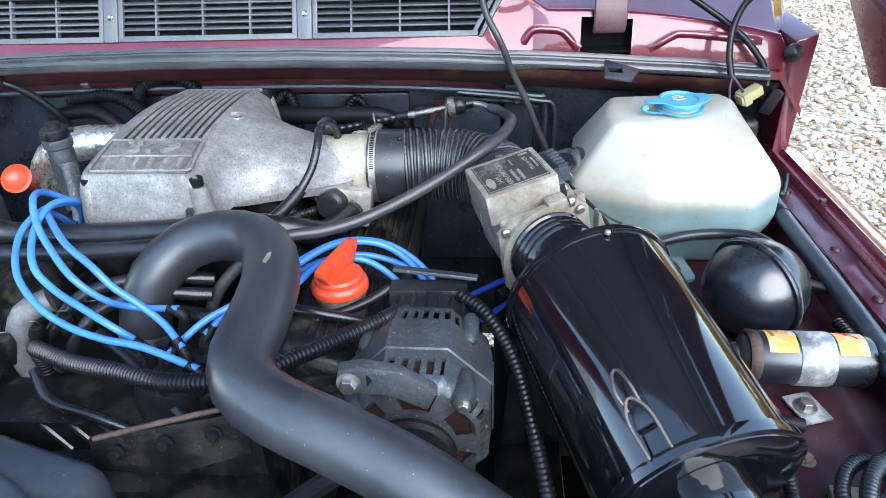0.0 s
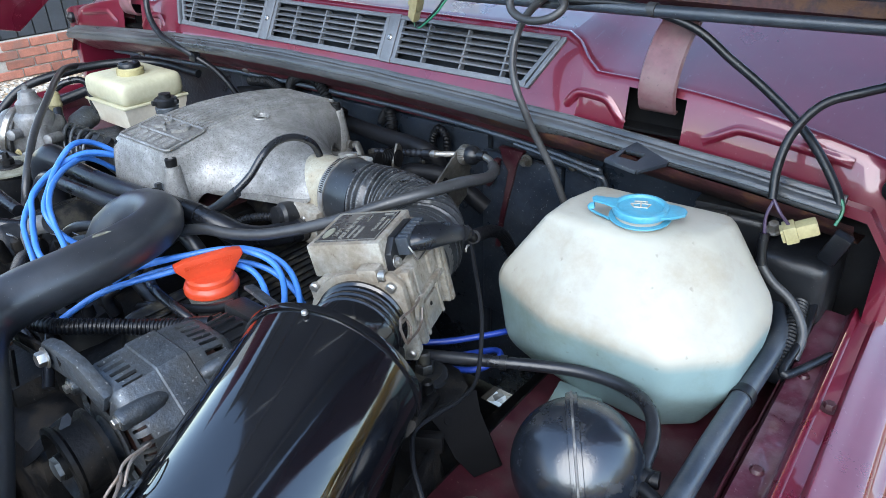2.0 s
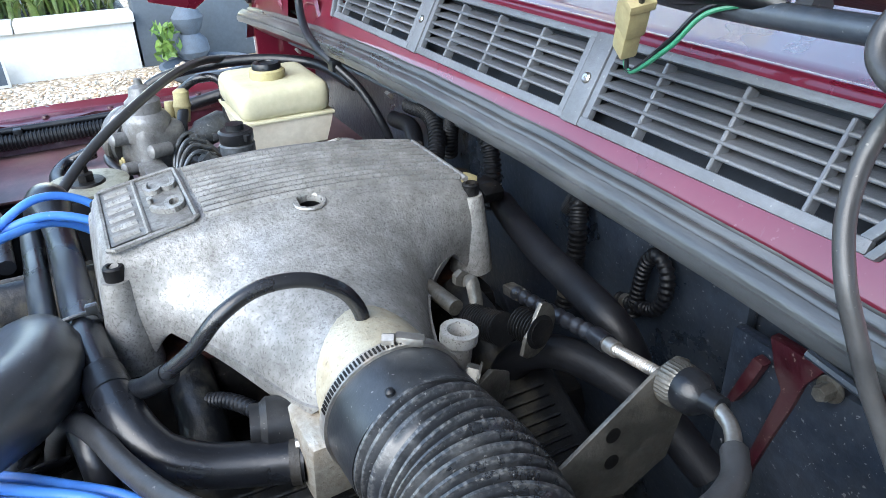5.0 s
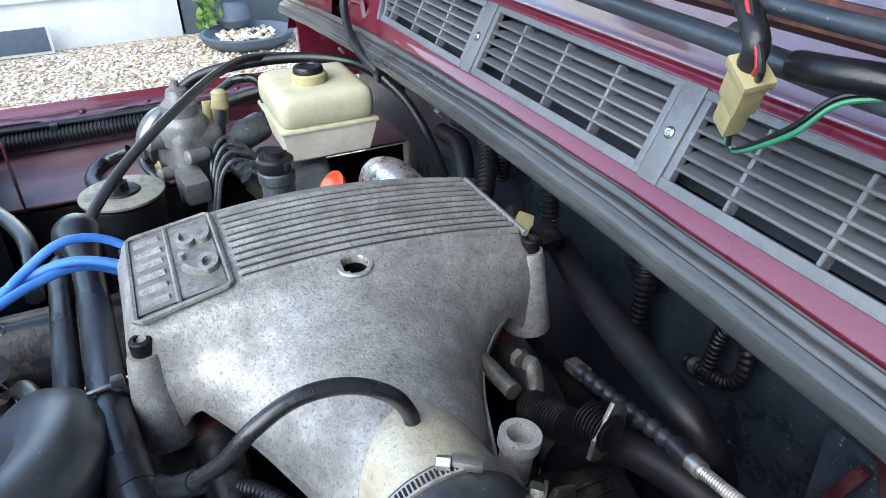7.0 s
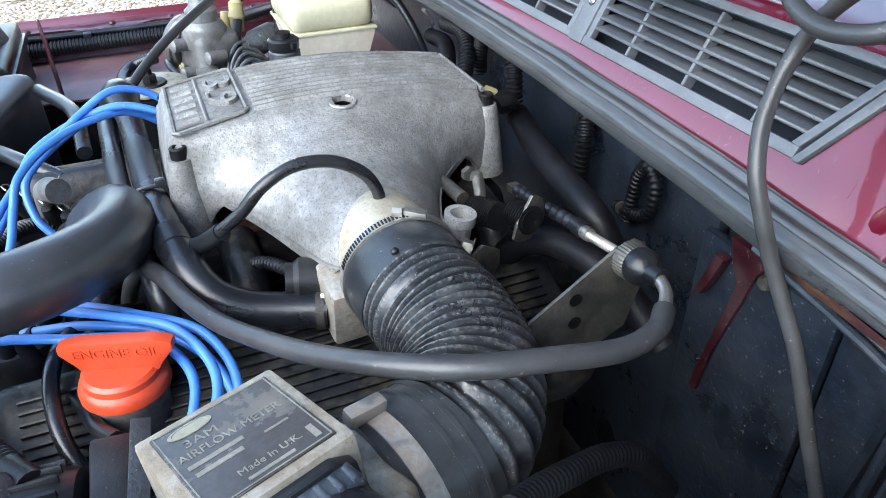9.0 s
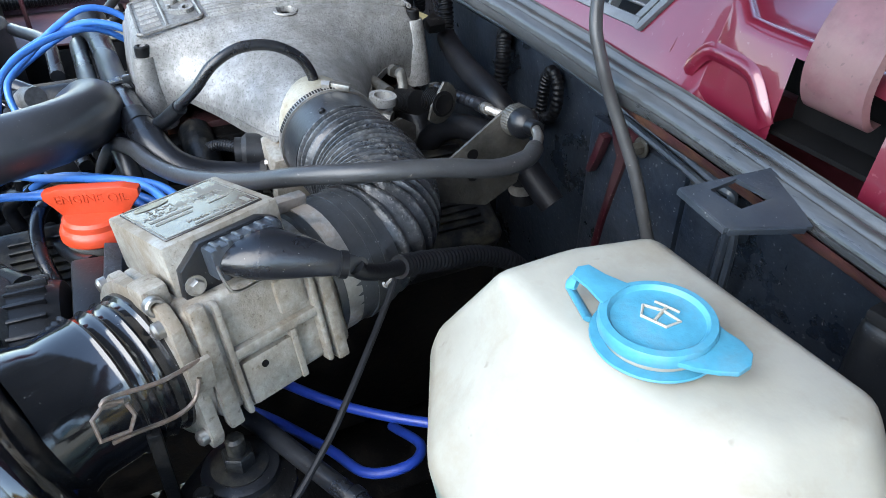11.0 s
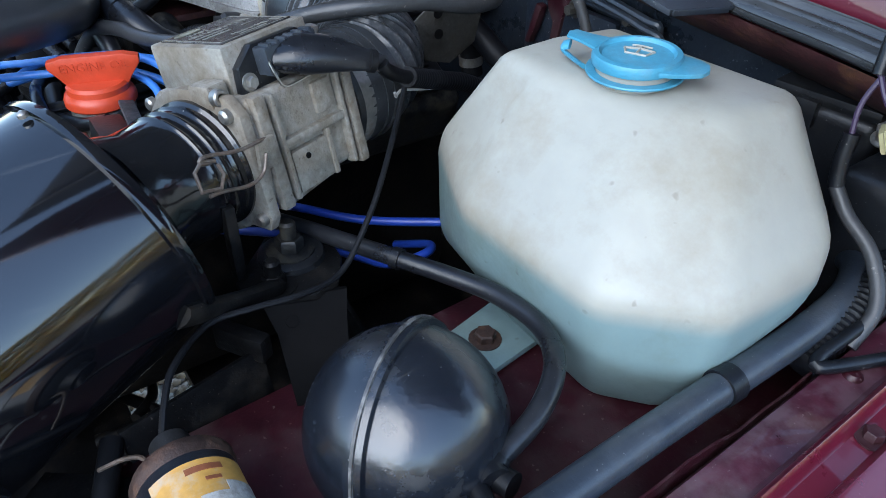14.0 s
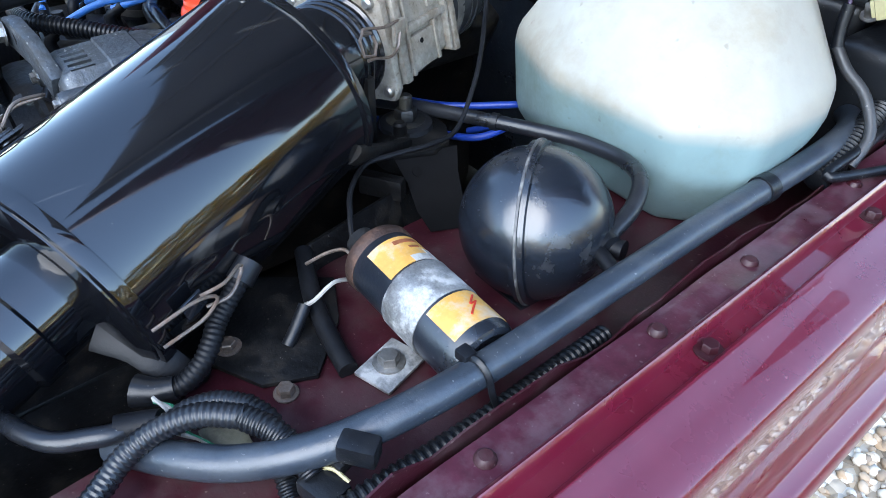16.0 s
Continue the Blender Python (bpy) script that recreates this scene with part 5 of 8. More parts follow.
part("adjuster_nut", loft([[nut_m @ Vector((w * (1 + 0.035 * (j % 2)) * math.cos(a), w * (1 + 0.035 * (j % 2)) * math.sin(a), h)) for j, a in enumerate(2 * math.pi * k / 72 for k in range(72))] for w, h in ((0.0118, 0.0), (0.0128, 0.0012), (0.0128, 0.0095), (0.0118, 0.011))]), DULL_ZINC, cable, "knurled steel adjuster nut")
part("boot", lathe([(0.0120, 0.010), (0.0128, 0.014), (0.0125, 0.019), (0.0095, 0.024), (0.0068, 0.026), (0.0064, 0.036)], nut_m, 24), RUBBER, cable, "black rubber boot")
bm4 = Matrix(((0, 0, 1, 0.3485), (1, 0, 0, 0), (0, 1, 0, 0), (0, 0, 0, 1)))
holder = part("bracket", prism([(0.935, 1.118), (0.926, 1.1235), (0.912, 1.1195), (0.880, 1.0975), (0.852, 1.078), (0.836, 1.066), (0.838, 1.052), (0.862, 1.045), (0.898, 1.034), (0.928, 1.050), (0.938, 1.088)][::-1], 0.0028, bm4, 0.0008), DULL_ZINC, cable, "galvanised steel cable bracket")
# Near-black discs on the plate paint the shade of its holes.
for hy, hz in ((0.884, 1.086), (0.885, 1.066)):
    part("bracket_hole", lathe([(0.0050, -0.0004), (0.0050, 0.0034), (1e-4, 0.0034)], bm4 @ Matrix.Translation((hy, hz, -0.0002)), 16), SHADE_BLACK, holder)
part("inner_tip", tube([(0.384, 0.921, 1.116), (0.398, 0.916, 1.1155), (0.410, 0.906, 1.114)], 0.0042, 10), STEEL, cable)
part("sheath", tube([(0.410, 0.906, 1.114), (0.424, 0.890, 1.115), (0.434, 0.860, 1.119), (0.436, 0.815, 1.130), (0.425, 0.768, 1.132), (0.398, 0.733, 1.124), (0.360, 0.708, 1.107), (0.315, 0.684, 1.090),
                     (0.270, 0.660, 1.078), (0.230, 0.642, 1.074), (0.198, 0.630, 1.075), (0.165, 0.616, 1.066), (0.125, 0.600, 1.03), (0.10, 0.585, 0.98)], 0.0068, 12), GREY_HOSE, cable, "dusty grey outer sheath")

# ---------------------------------------------------------------- intake hose, airflow meter, air cleaner
intake = thing("intake_hose", (0.36, 0.79, 1.04), "ribbed black rubber intake elbow with steel clips", "hose")
part("cuff", tube([(0.264, 0.790, 1.084), (0.285, 0.790, 1.084), (0.308, 0.791, 1.084)], 0.0440, 40), DUSTY_CUFF_BLACK, intake, "smooth black rubber cuff")
part("cuff_nub", lathe([(0.0030, -0.001), (0.0026, 0.0022), (0.0012, 0.0032), (1e-4, 0.0033)], at((0.303, 0.7745, 1.1248), (0.05, -0.35, 0.94)), 12), RUBBER, intake)
part("bellows", tube([(0.306, 0.791, 1.084), (0.322, 0.793, 1.084), (0.350, 0.796, 1.083), (0.388, 0.790, 1.081), (0.416, 0.772, 1.079), (0.428, 0.752, 1.077)], 0.0420, 40, rib=(0.0074, 0.05)), DUSTY_BELLOWS, intake, "ribbed rubber bellows", angle=60)
part("cuff", tube([(0.426, 0.756, 1.077), (0.432, 0.742, 1.0765), (0.440, 0.716, 1.075)], 0.0445, 36), DUSTY_CUFF_BLACK, intake, "brown dusty smooth rubber cuff")
clip = part("worm_clip", tube([(0.2665, 0.790, 1.084), (0.2745, 0.790, 1.084)], 0.0460, 40), STEEL, intake, "worn worm-drive clip")
part("clip_screw", box((0.017, 0.007, 0.006), at((0.272, 0.800, 1.1305), (0.1, 0.1, 1), (0, 1, 0)) @ pose(0, 0, 0, 0, 0, 60), 0.002), STEEL, clip)
part("clip_screw", lathe([(0.0042, 0), (0.0042, 0.007), (0.0025, 0.0075), (1e-4, 0.0075)], at((0.270, 0.792, 1.1315), (-0.5, -0.85, 0)), 6), STEEL, clip)
for k in range(26):
    a = 0.2 + 0.055 * k
    part("band_slot", box((0.005, 0.0014, 0.0008), Matrix.Translation((0.2705, 0.790, 1.084)) @ pose(0, 0, 0, math.degrees(a) - 20, 0, 0) @ Matrix.Translation((0, 0, 0.0461)), 0), GRIME, clip)
for y0, y1 in ((0.7525, 0.7500), (0.7440, 0.7415)):
    part("cuff_ridge", tube([(0.440 - (y0 - 0.716) * 0.33, y0, 1.0760), (0.440 - (y1 - 0.716) * 0.33, y1, 1.0759)], 0.0460, 40), DUSTY_CUFF_BLACK, intake)
clip = part("worm_clip", tube([(0.4350, 0.7300, 1.0757), (0.4385, 0.7195, 1.0754)], 0.0453, 40), STEEL, intake, "dull worm-drive clip")
part("clip_screw", box((0.022, 0.009, 0.009), at((0.424, 0.716, 1.122), (0.0, 0.1, 1), (0.9, 0.3, 0)), 0.002), STEEL, clip)

AX, AY = Vector((0.925, 0.325, 0.195)).normalized(), Vector((-0.31, 0.95, 0.03)).normalized()
AY = (AY - AX * AY.dot(AX)).normalized()
AZ = AX.cross(AY)
AFM = Matrix.Translation((0.432, 0.657, 1.137)) @ Matrix((AX, AY, AZ)).transposed().to_4x4()


def afm(x, y, z):
    return AFM @ Matrix.Translation((x, y, z))


meter = thing("airflow_meter", tuple(AFM @ Vector((0.01, 0, -0.12))), "stained alloy airflow meter with a dark printed label", "airflow meter")
case = part("electronics_case", box((0.078, 0.072, 0.034), afm(0, 0, -0.017), 0.0025), ALLOY_WARM, meter, "pale corroded alloy box")
label = part("label", box((0.066, 0.060, 0.0012), afm(0, 0, 0.0004), 0.0004, 1), LABEL_DARK, case, "dark worn label with pale print")
txt = AFM @ pose(0, 0, 0.0011, 0, 0, 0)
turned = txt @ pose(0, 0, 0, 0, 0, 90)
def line_at(u, v):
    return turned @ Matrix.Translation((-0.030 + 0.060 * u, 0.033 - 0.066 * v, 0))
part("print_line", lettering("3AM", 0.0085, line_at(0.30, 0.27), 0.0002), WHITE_INK, label)
part("print_line", lettering("AIRFLOW METER", 0.0078, line_at(0.48, 0.40), 0.0002, 0.84), WHITE_INK, label)
part("print_line", lettering("Made in U.K.", 0.0058, line_at(0.56, 0.83), 0.0002), WHITE_INK, label)
for u, v, w, h in ((0.30, 0.52, 0.026, 0.0030), (0.28, 0.62, 0.022, 0.0030), (0.75, 0.60, 0.012, 0.0016), (0.52, 0.925, 0.022, 0.0020), (0.90, 0.86, 0.003, 0.010)):
    part("print_bar", box((w, h, 0.0004), line_at(u, v), 0), WHITE_INK, label)
for u, v, w, h in ((0.5, 0.02, 0.057, 0.0006), (0.5, 0.98, 0.057, 0.0006), (0.025, 0.5, 0.0006, 0.063), (0.975, 0.5, 0.0006, 0.063)):
    part("border_line", box((w, h, 0.0004), line_at(u, v), 0), WHITE_INK, label)
part("oval_mark", lathe([(0.008, 0), (0.008, 0.0004), (0.0066, 0.0005), (0.0064, 0.0002), (1e-4, 0.0002)], line_at(0.28, 0.12) @ Matrix.Diagonal((1.35, 0.55, 1, 1)), 28), PALE_GRUBBY, label)
housing = part("housing", box((0.088, 0.094, 0.072), afm(0.013, 0.004, -0.066), 0.006, 3), ALLOY_WARM, meter, "stained cast alloy housing")
for y, w, h in ((-0.036, 0.009, 0.078), (-0.026, 0.004, 0.074), (0.040, 0.008, 0.076), (0.031, 0.004, 0.07)):
    part("side_rib", box((0.009, w, h), afm(0.058, y, -0.068), 0.0018), ALLOY_WARM, housing)
part("side_ledge", box((0.010, 0.056, 0.006), afm(0.057, 0.003, -0.066), 0.0015), ALLOY_WARM, housing)
part("side_pad", box((0.008, 0.034, 0.030), afm(0.057, -0.006, -0.088), 0.003), ALLOY_WARM, housing)
part("side_pad", box((0.006, 0.018, 0.022), afm(0.057, 0.018, -0.048), 0.003), ALLOY_WARM, housing)
part("side_bar", box((0.008, 0.004, 0.034), afm(0.058, 0.012, -0.086), 0.001), ALLOY_WARM, housing)
part("sealed_hole", lathe([(0.0022, 0), (0.0022, 0.0006), (1e-4, 0.0006)], AFM @ Matrix.Translation((0.0612, -0.010, -0.080)) @ pose(0, 0, 0, 0, 90, 0), 10), SHADE_BLACK, housing)
part("collar_lug", box((0.022, 0.016, 0.016), afm(0.028, -0.046, -0.026), 0.004), ALLOY_WARM, housing)
part("lug_screw", socketbolt(tuple(AFM @ Vector((0.040, -0.050, -0.026))), tuple(AX), 0.0055, 0.006), STEEL, housing)
part("base_web", prism([(-0.03, 0.0), (0.03, 0.0), (0.022, -0.014), (-0.02, -0.018)], 0.06, AFM @ Matrix(((0, 0, 1, -0.02), (1, 0, 0, 0.0), (0, 1, 0, -0.100), (0, 0, 0, 1))), 0.002), ALLOY_WARM, housing)
flange_p = part("front_flange", prism([(-0.044, -0.040), (0.044, -0.046), (0.050, -0.036), (0.050, 0.036), (0.040, 0.047), (-0.030, 0.047), (-0.048, 0.036), (-0.050, -0.03)], 0.008, AFM @ Matrix(((1, 0, 0, 0.010), (0, 0, 1, -0.052), (0, 1, 0, -0.072), (0, 0, 0, 1))), 0.002), ALLOY_WARM, meter)
for x, z in ((0.050, -0.036), (-0.030, -0.034), (-0.026, -0.108), (0.052, -0.108)):
    part("flange_screw", lathe([(0.0048, 0), (0.0048, 0.004), (0.003, 0.0055), (1e-4, 0.0055)], AFM @ Matrix.Translation((x, -0.052, z)) @ pose(0, 0, 0, 90, 0, 0), 14), STEEL, flange_p)
part("outlet", lathe([(0.0435, -0.01), (0.0425, 0.014), (0.041, 0.03)], AFM @ Matrix.Translation((0.010, 0.047, -0.070)) @ pose(0, 0, 0, -90, 0, 0), 34), ALLOY_WARM, meter)
side_m = AFM @ Matrix.Translation((0.039, 0.0, -0.018)) @ Matrix(((0, 0, 1, 0), (1, 0, 0, 0), (0, 1, 0, 0), (0, 0, 0, 1)))
sock = part("socket_plate", prism([(-0.034, -0.012), (-0.026, -0.017), (0.026, -0.017), (0.032, -0.010), (0.030, 0.010), (0.020, 0.015), (-0.018, 0.015), (-0.032, 0.004)], 0.007, side_m, 0.0012), PLASTIC, meter, "black plug socket plate")
part("plate_screw", hexbolt(tuple(side_m @ Vector((-0.027, -0.006, 0.007))), tuple(AX), 0.0042, 0.005, 1.4), STEEL, sock)
part("plug_body", box((0.044, 0.018, 0.014), side_m @ Matrix.Translation((0.004, 0.004, 0.012)), 0.002), DUSTY_TUBE, sock, "grey ribbed plug body")
for k in range(6):
    part("plug_rib", box((0.003, 0.021, 0.010), side_m @ Matrix.Translation((-0.013 + 0.007 * k, 0.004, 0.014)), 0.0008), DUSTY_TUBE, sock)
plug = part("plug_boot", loft([[side_m @ Vector((c[0] + w * math.cos(a), c[1] + h * math.sin(a), c[2])) for a in (2 * math.pi * j / 24 for j in range(24))]
            for c, w, h in (((0.007, 0.003, 0.013), 0.0215, 0.0095), ((0.006, 0.002, 0.020), 0.0215, 0.0115), ((0.011, 0.0, 0.031), 0.0185, 0.0118), ((0.020, -0.003, 0.040), 0.0142, 0.0104), ((0.030, -0.008, 0.0475), 0.0092, 0.0080), ((0.038, -0.012, 0.0525), 0.0066, 0.0064), ((0.046, -0.017, 0.0545), 0.0058, 0.0058))]), HOSE, sock, "black rubber plug boot")
part("boot_tie", tube([side_m @ Vector((0.036, -0.0112, 0.0512)), side_m @ Vector((0.0395, -0.0128, 0.0530))], 0.0078, 14), SOOT, sock)
part("wire_clip", tube([tuple(side_m @ Vector(p)) for p in ((-0.016, 0.008, 0.016), (-0.017, -0.004, 0.022), (-0.012, -0.013, 0.022), (0.010, -0.013, 0.022))], 0.0009, 6), CHROME, sock)
end = side_m @ Vector((0.044, -0.016, 0.0540))
loom = thing("sensor_loom", tuple(end), "black taped cable from the airflow meter plug", "cable")
part("cable", tube([end, (0.508, 0.735, 1.118), (0.499, 0.750, 1.107), (0.485, 0.769, 1.096)], 0.0050, 12), SOOT, loom)
part("taped_sleeve", tube([(0.488, 0.765, 1.0985), (0.478, 0.782, 1.090), (0.466, 0.812, 1.077), (0.456, 0.842, 1.064), (0.452, 0.87, 1.045), (0.45, 0.90, 1.0)], 0.0074, 14, rib=(0.0038, 0.025)), SOOT, loom, "ribbed taped sleeve")
part("thin_lead", tube([(0.4840, 0.7660, 1.0930), (0.5000, 0.7500, 1.0800), (0.5355, 0.7148, 1.0576), (0.5541, 0.6911, 1.0393), (0.5712, 0.6608, 1.0197), (0.5781, 0.6308, 1.0198), (0.5737, 0.5994, 1.0199), (0.5729, 0.5720, 1.0201), (0.5948, 0.5454, 1.0200), (0.6123, 0.5329, 1.0124), (0.6286, 0.5241, 1.0000)], 0.0021, 8), SOOT, loom, "thin black lead to the coil")
part("bare_tip", tube([(0.486, 0.755, 1.088), (0.4845, 0.757, 1.0835), (0.481, 0.763, 1.086), (0.474, 0.785, 1.079), (0.4637, 0.8158, 1.0697)], 0.0011, 6), WIRE_WHITE, loom)

FD = Vector((-0.3185, 0.920, 0.230)).normalized()
FM = at((0.5295, 0.4748, 1.0473), FD, (0, 0, 1)) @ Matrix.Diagonal((1.076, 1.076, 1.09, 1.0))
cleaner = thing("air_cleaner", (0.55, 0.42, 0.96), "gloss black cylindrical air cleaner with wire clips", "air cleaner")
can = part("canister", lathe([(0.060, -0.116), (0.0735, -0.114), (0.0735, 0.068), (0.070, 0.072), (0.046, 0.084)], FM, 72), GLOSS, cleaner, "gloss black scratched steel drum")
part("rim", lathe([(0.0735, -0.1225), (0.0765, -0.1215), (0.0770, -0.1175), (0.0765, -0.1135), (0.0735, -0.1125)], FM, 72), GLOSS, can)
part("rim", lathe([(0.0735, 0.0665), (0.0758, 0.0675), (0.0762, 0.0705), (0.0752, 0.0735), (0.0715, 0.0750)], FM, 72), GLOSS, can)
part("end_cap", lathe([(0.0735, -0.1165), (0.0725, -0.1235), (0.064, -0.127), (0.048, -0.128), (1e-4, -0.128)], FM, 60), GLOSS, can)
part("seam_button", lathe([(0.0026, 0), (0.0024, 0.002), (0.0012, 0.0030), (1e-4, 0.0031)], FM @ pose(0, 0.0755, 0.064, -90, 0, 0), 14), STEEL, can)
inlet = part("inlet_pipe", lathe([(0.034, -0.128), (0.034, -0.150), (0.0365, -0.152), (0.0365, -0.165), (0.0335, -0.168), (0.0335, -0.30)], FM, 44), GLOSS, cleaner, "gloss black inlet pipe")
NS = FM @ Vector((0, 0, 0.078))
NE = AFM @ Vector((0.010, -0.052, -0.072))
ND = (NE - NS).normalized()
NL = (NE - NS).length
NM = at(tuple(NS), ND)
ribs = [(0.048, -0.004), (0.0455, 0.008), (0.0425, 0.016)]
for k in range(3):                     # three narrow raised rings near the mouth
    h = NL - 0.031 + 0.0085 * k
    ribs += [(0.0425, h - 0.0022), (0.0432, h - 0.0012), (0.0441, h), (0.0432, h + 0.0012), (0.0425, h + 0.0022)]
outlet = part("outlet_neck", lathe(ribs + [(0.0425, NL - 0.008), (0.0445, NL - 0.006), (0.0445, NL)], NM, 56), NECK_BLACK, cleaner, "ridged black rubber neck")
part("neck_ring", lathe([(0.0470, NL - 0.003), (0.0510, NL - 0.002), (0.0510, NL + 0.005), (0.0470, NL + 0.007)], NM, 44), ALLOY_WARM, flange_p)


def wire_clip(m, w, l, parent):
    """An over-centre wire clip, drawn in the plane z of m."""
    part("clip_wire", tube([tuple(m @ Vector(p)) for p in ((-w, -l, 0.002), (-w, -l * 0.2, 0.008), (-w * 0.5, l * 0.15, 0.010), (0, l * 0.25, 0.011), (w * 0.5, l * 0.15, 0.010), (w, -l * 0.2, 0.008), (w, -l, 0.002))], 0.0012, 8), TARNISH, parent, "sprung steel wire")
    part("clip_wire", tube([tuple(m @ Vector(p)) for p in ((-w * 0.62, l * 0.05, 0.006), (-w * 0.7, l * 0.5, 0.012), (-w * 0.3, l, 0.008), (w * 0.3, l, 0.008), (w * 0.7, l * 0.5, 0.012), (w * 0.62, l * 0.05, 0.006))], 0.0012, 8), TARNISH, parent, "sprung steel wire")
    part("clip_tab", box((w * 1.5, l * 0.5, 0.002), m @ Matrix.Translation((0, -0.1 * l, 0.003)), 0.0006), SATIN, parent)


clips = part("wire_latch", box((0.016, 0.020, 0.002), FM @ pose(0, 0, 0, 0, 0, -36) @ pose(0, 0.0762, -0.085, 90, 0, 0), 0.0006), SATIN, cleaner)
wire_clip(FM @ pose(0, 0, 0, 0, 0, -36) @ pose(0, 0.0755, -0.085, -90, 0, 0) @ pose(0, 0, 0, 0, 0, 180), 0.008, 0.030, clips)
wire_clip(FM @ pose(0, 0, 0, 0, 0, 92) @ pose(0, 0.0765, -0.092, -90, 0, 0) @ pose(0, 0, 0, 0, 0, 180), 0.008, 0.028, clips)
side_latch = part("wire_latch", tube([(0.505, 0.640, 1.089), (0.5096, 0.6334, 1.0912), (0.5169, 0.6153, 1.0928), (0.5226, 0.5957, 1.0981), (0.5247, 0.5896, 1.0989), (0.5260, 0.5880, 1.0960), (0.5240, 0.5950, 1.0940)], 0.0013, 8), TARNISH, cleaner, "tarnished sprung wire latch")
NEAR.append(side_latch)
part("wire_loop", tube([(0.5237, 0.5980, 1.0943), (0.5247, 0.5896, 1.0970), (0.5306, 0.5827, 1.0941), (0.5346, 0.5835, 1.0827), (0.5294, 0.5969, 1.0782), (0.5261, 0.6011, 1.0852), (0.5240, 0.5990, 1.0920)], 0.0013, 8, smooth=False), TARNISH, side_latch)
part("lower_wire", tube([(0.5330, 0.5880, 1.0775), (0.5298, 0.5967, 1.0760), (0.5199, 0.6183, 1.0683), (0.5147, 0.6303, 1.0708), (0.5115, 0.6354, 1.0823)], 0.0013, 8), TARNISH, side_latch)
part("latch_tab", box((0.004, 0.014, 0.022), Matrix.Translation((0.5075, 0.637, 1.080)) @ pose(0, 0, 0, 0, 0, 15), 0.001), ALLOY_WARM, side_latch)

# ---------------------------------------------------------------- washer tank, sphere, coil
tank = thing("washer_tank", (0.655, 0.82, 0.945), "milky plastic washer bottle partly filled with blue fluid", "washer bottle")
TY = Vector((0.90, 0.38, 0)).normalized()


def rounded(rings, levels=2):
    bm = bmesh.new()
    g = loft(rings)
    vs = [bm.verts.new(p) for p in g.v]
    for f in g.f:
        bm.faces.new([vs[i] for i in f])
    bmesh.ops.recalc_face_normals(bm, faces=bm.faces)
    bmesh.ops.bevel(bm, geom=list(bm.edges), offset=0.0095, segments=4, affect="EDGES", profile=0.5, clamp_overlap=True)
    bm.verts.index_update()
    out = G().add([p.co.copy() for p in bm.verts], [[x.index for x in f.verts] for f in bm.faces])
    bm.free()
    return out


TANK = [
    [(0.558, 0.914, 0.959), (0.554, 0.832, 0.959), (0.566, 0.780, 0.959), (0.617, 0.766, 0.959), (0.703, 0.763, 0.959), (0.736, 0.792, 0.959), (0.725, 0.873, 0.959), (0.712, 0.914, 0.959)],
    [(0.532, 0.932, 1.012), (0.521, 0.837, 1.006), (0.532, 0.761, 0.990), (0.602, 0.742, 1.008), (0.715, 0.742, 1.016), (0.763, 0.780, 1.014), (0.770, 0.855, 1.040), (0.728, 0.934, 1.020)],
    [(0.525, 0.936, 1.062), (0.510, 0.833, 1.062), (0.505, 0.779, 1.057), (0.599, 0.732, 1.061), (0.717, 0.736, 1.062), (0.765, 0.789, 1.064), (0.765, 0.877, 1.065), (0.742, 0.905, 1.064)],
    [(0.566, 0.888, 1.136), (0.556, 0.842, 1.136), (0.558, 0.792, 1.135), (0.606, 0.795, 1.136), (0.667, 0.809, 1.136), (0.703, 0.838, 1.136), (0.715, 0.872, 1.137), (0.705, 0.897, 1.136)],
]
part("bottle", rounded([[Vector(p) for p in ring] for ring in TANK]), POLY, tank, angle=60)
capm = pose(0.6390, 0.8295, 1.1400, 2, -1, 24)
cap = part("cap", lathe([(0.0240, 0.0050), (0.0258, 0.0056), (0.0262, 0.0070), (0.0262, 0.0108), (0.0254, 0.0122), (0.0222, 0.0126), (0.0212, 0.0116), (0.0206, 0.0104), (0.0196, 0.0102), (0.011, 0.0114), (1e-4, 0.0118)], capm, 56), CYAN, tank, "sky-blue flip cap with a washer symbol")
part("filler_neck", lathe([(0.0232, -0.006), (0.0232, 0.0052), (0.020, 0.0054)], capm, 44), POLY, tank)
part("cap_tab", prism([(0.018, -0.0185), (0.026, -0.0165), (0.034, -0.0125), (0.0405, -0.008), (0.0425, -0.001), (0.0405, 0.006), (0.034, 0.0105), (0.026, 0.0125), (0.018, 0.016)], 0.0030, capm @ Matrix.Translation((0, 0, 0.0068)), 0.001), CYAN, cap)
part("cap_skirt", lathe([(0.0236, 0.0), (0.0236, 0.0016), (0.0288, 0.0016), (0.0292, 0.0008), (0.0288, 0.0), (0.0236, 0.0)], capm, 48), CYAN, cap, "sky-blue retaining ring")
part("cap_strap", prism([(-0.022, -0.011), (-0.034, -0.0075), (-0.044, -0.0065), (-0.0465, 0.0), (-0.044, 0.0055), (-0.034, 0.006), (-0.022, 0.009)], 0.0018, capm @ pose(0, 0, 0.0095, 0, 4, -8), 0.0006), CYAN, cap)
part("cap_strap", tube([tuple(capm @ pose(0, 0, 0, 0, 0, -8) @ Vector(p)) for p in ((-0.043, -0.003, 0.0075), (-0.0475, -0.003, 0.0060), (-0.0480, -0.003, 0.0035), (-0.044, -0.004, 0.0015), (-0.036, -0.008, 0.0008), (-0.027, -0.013, 0.0008))], 0.0036, 10, flat=0.4), CYAN, cap)
sym = G()
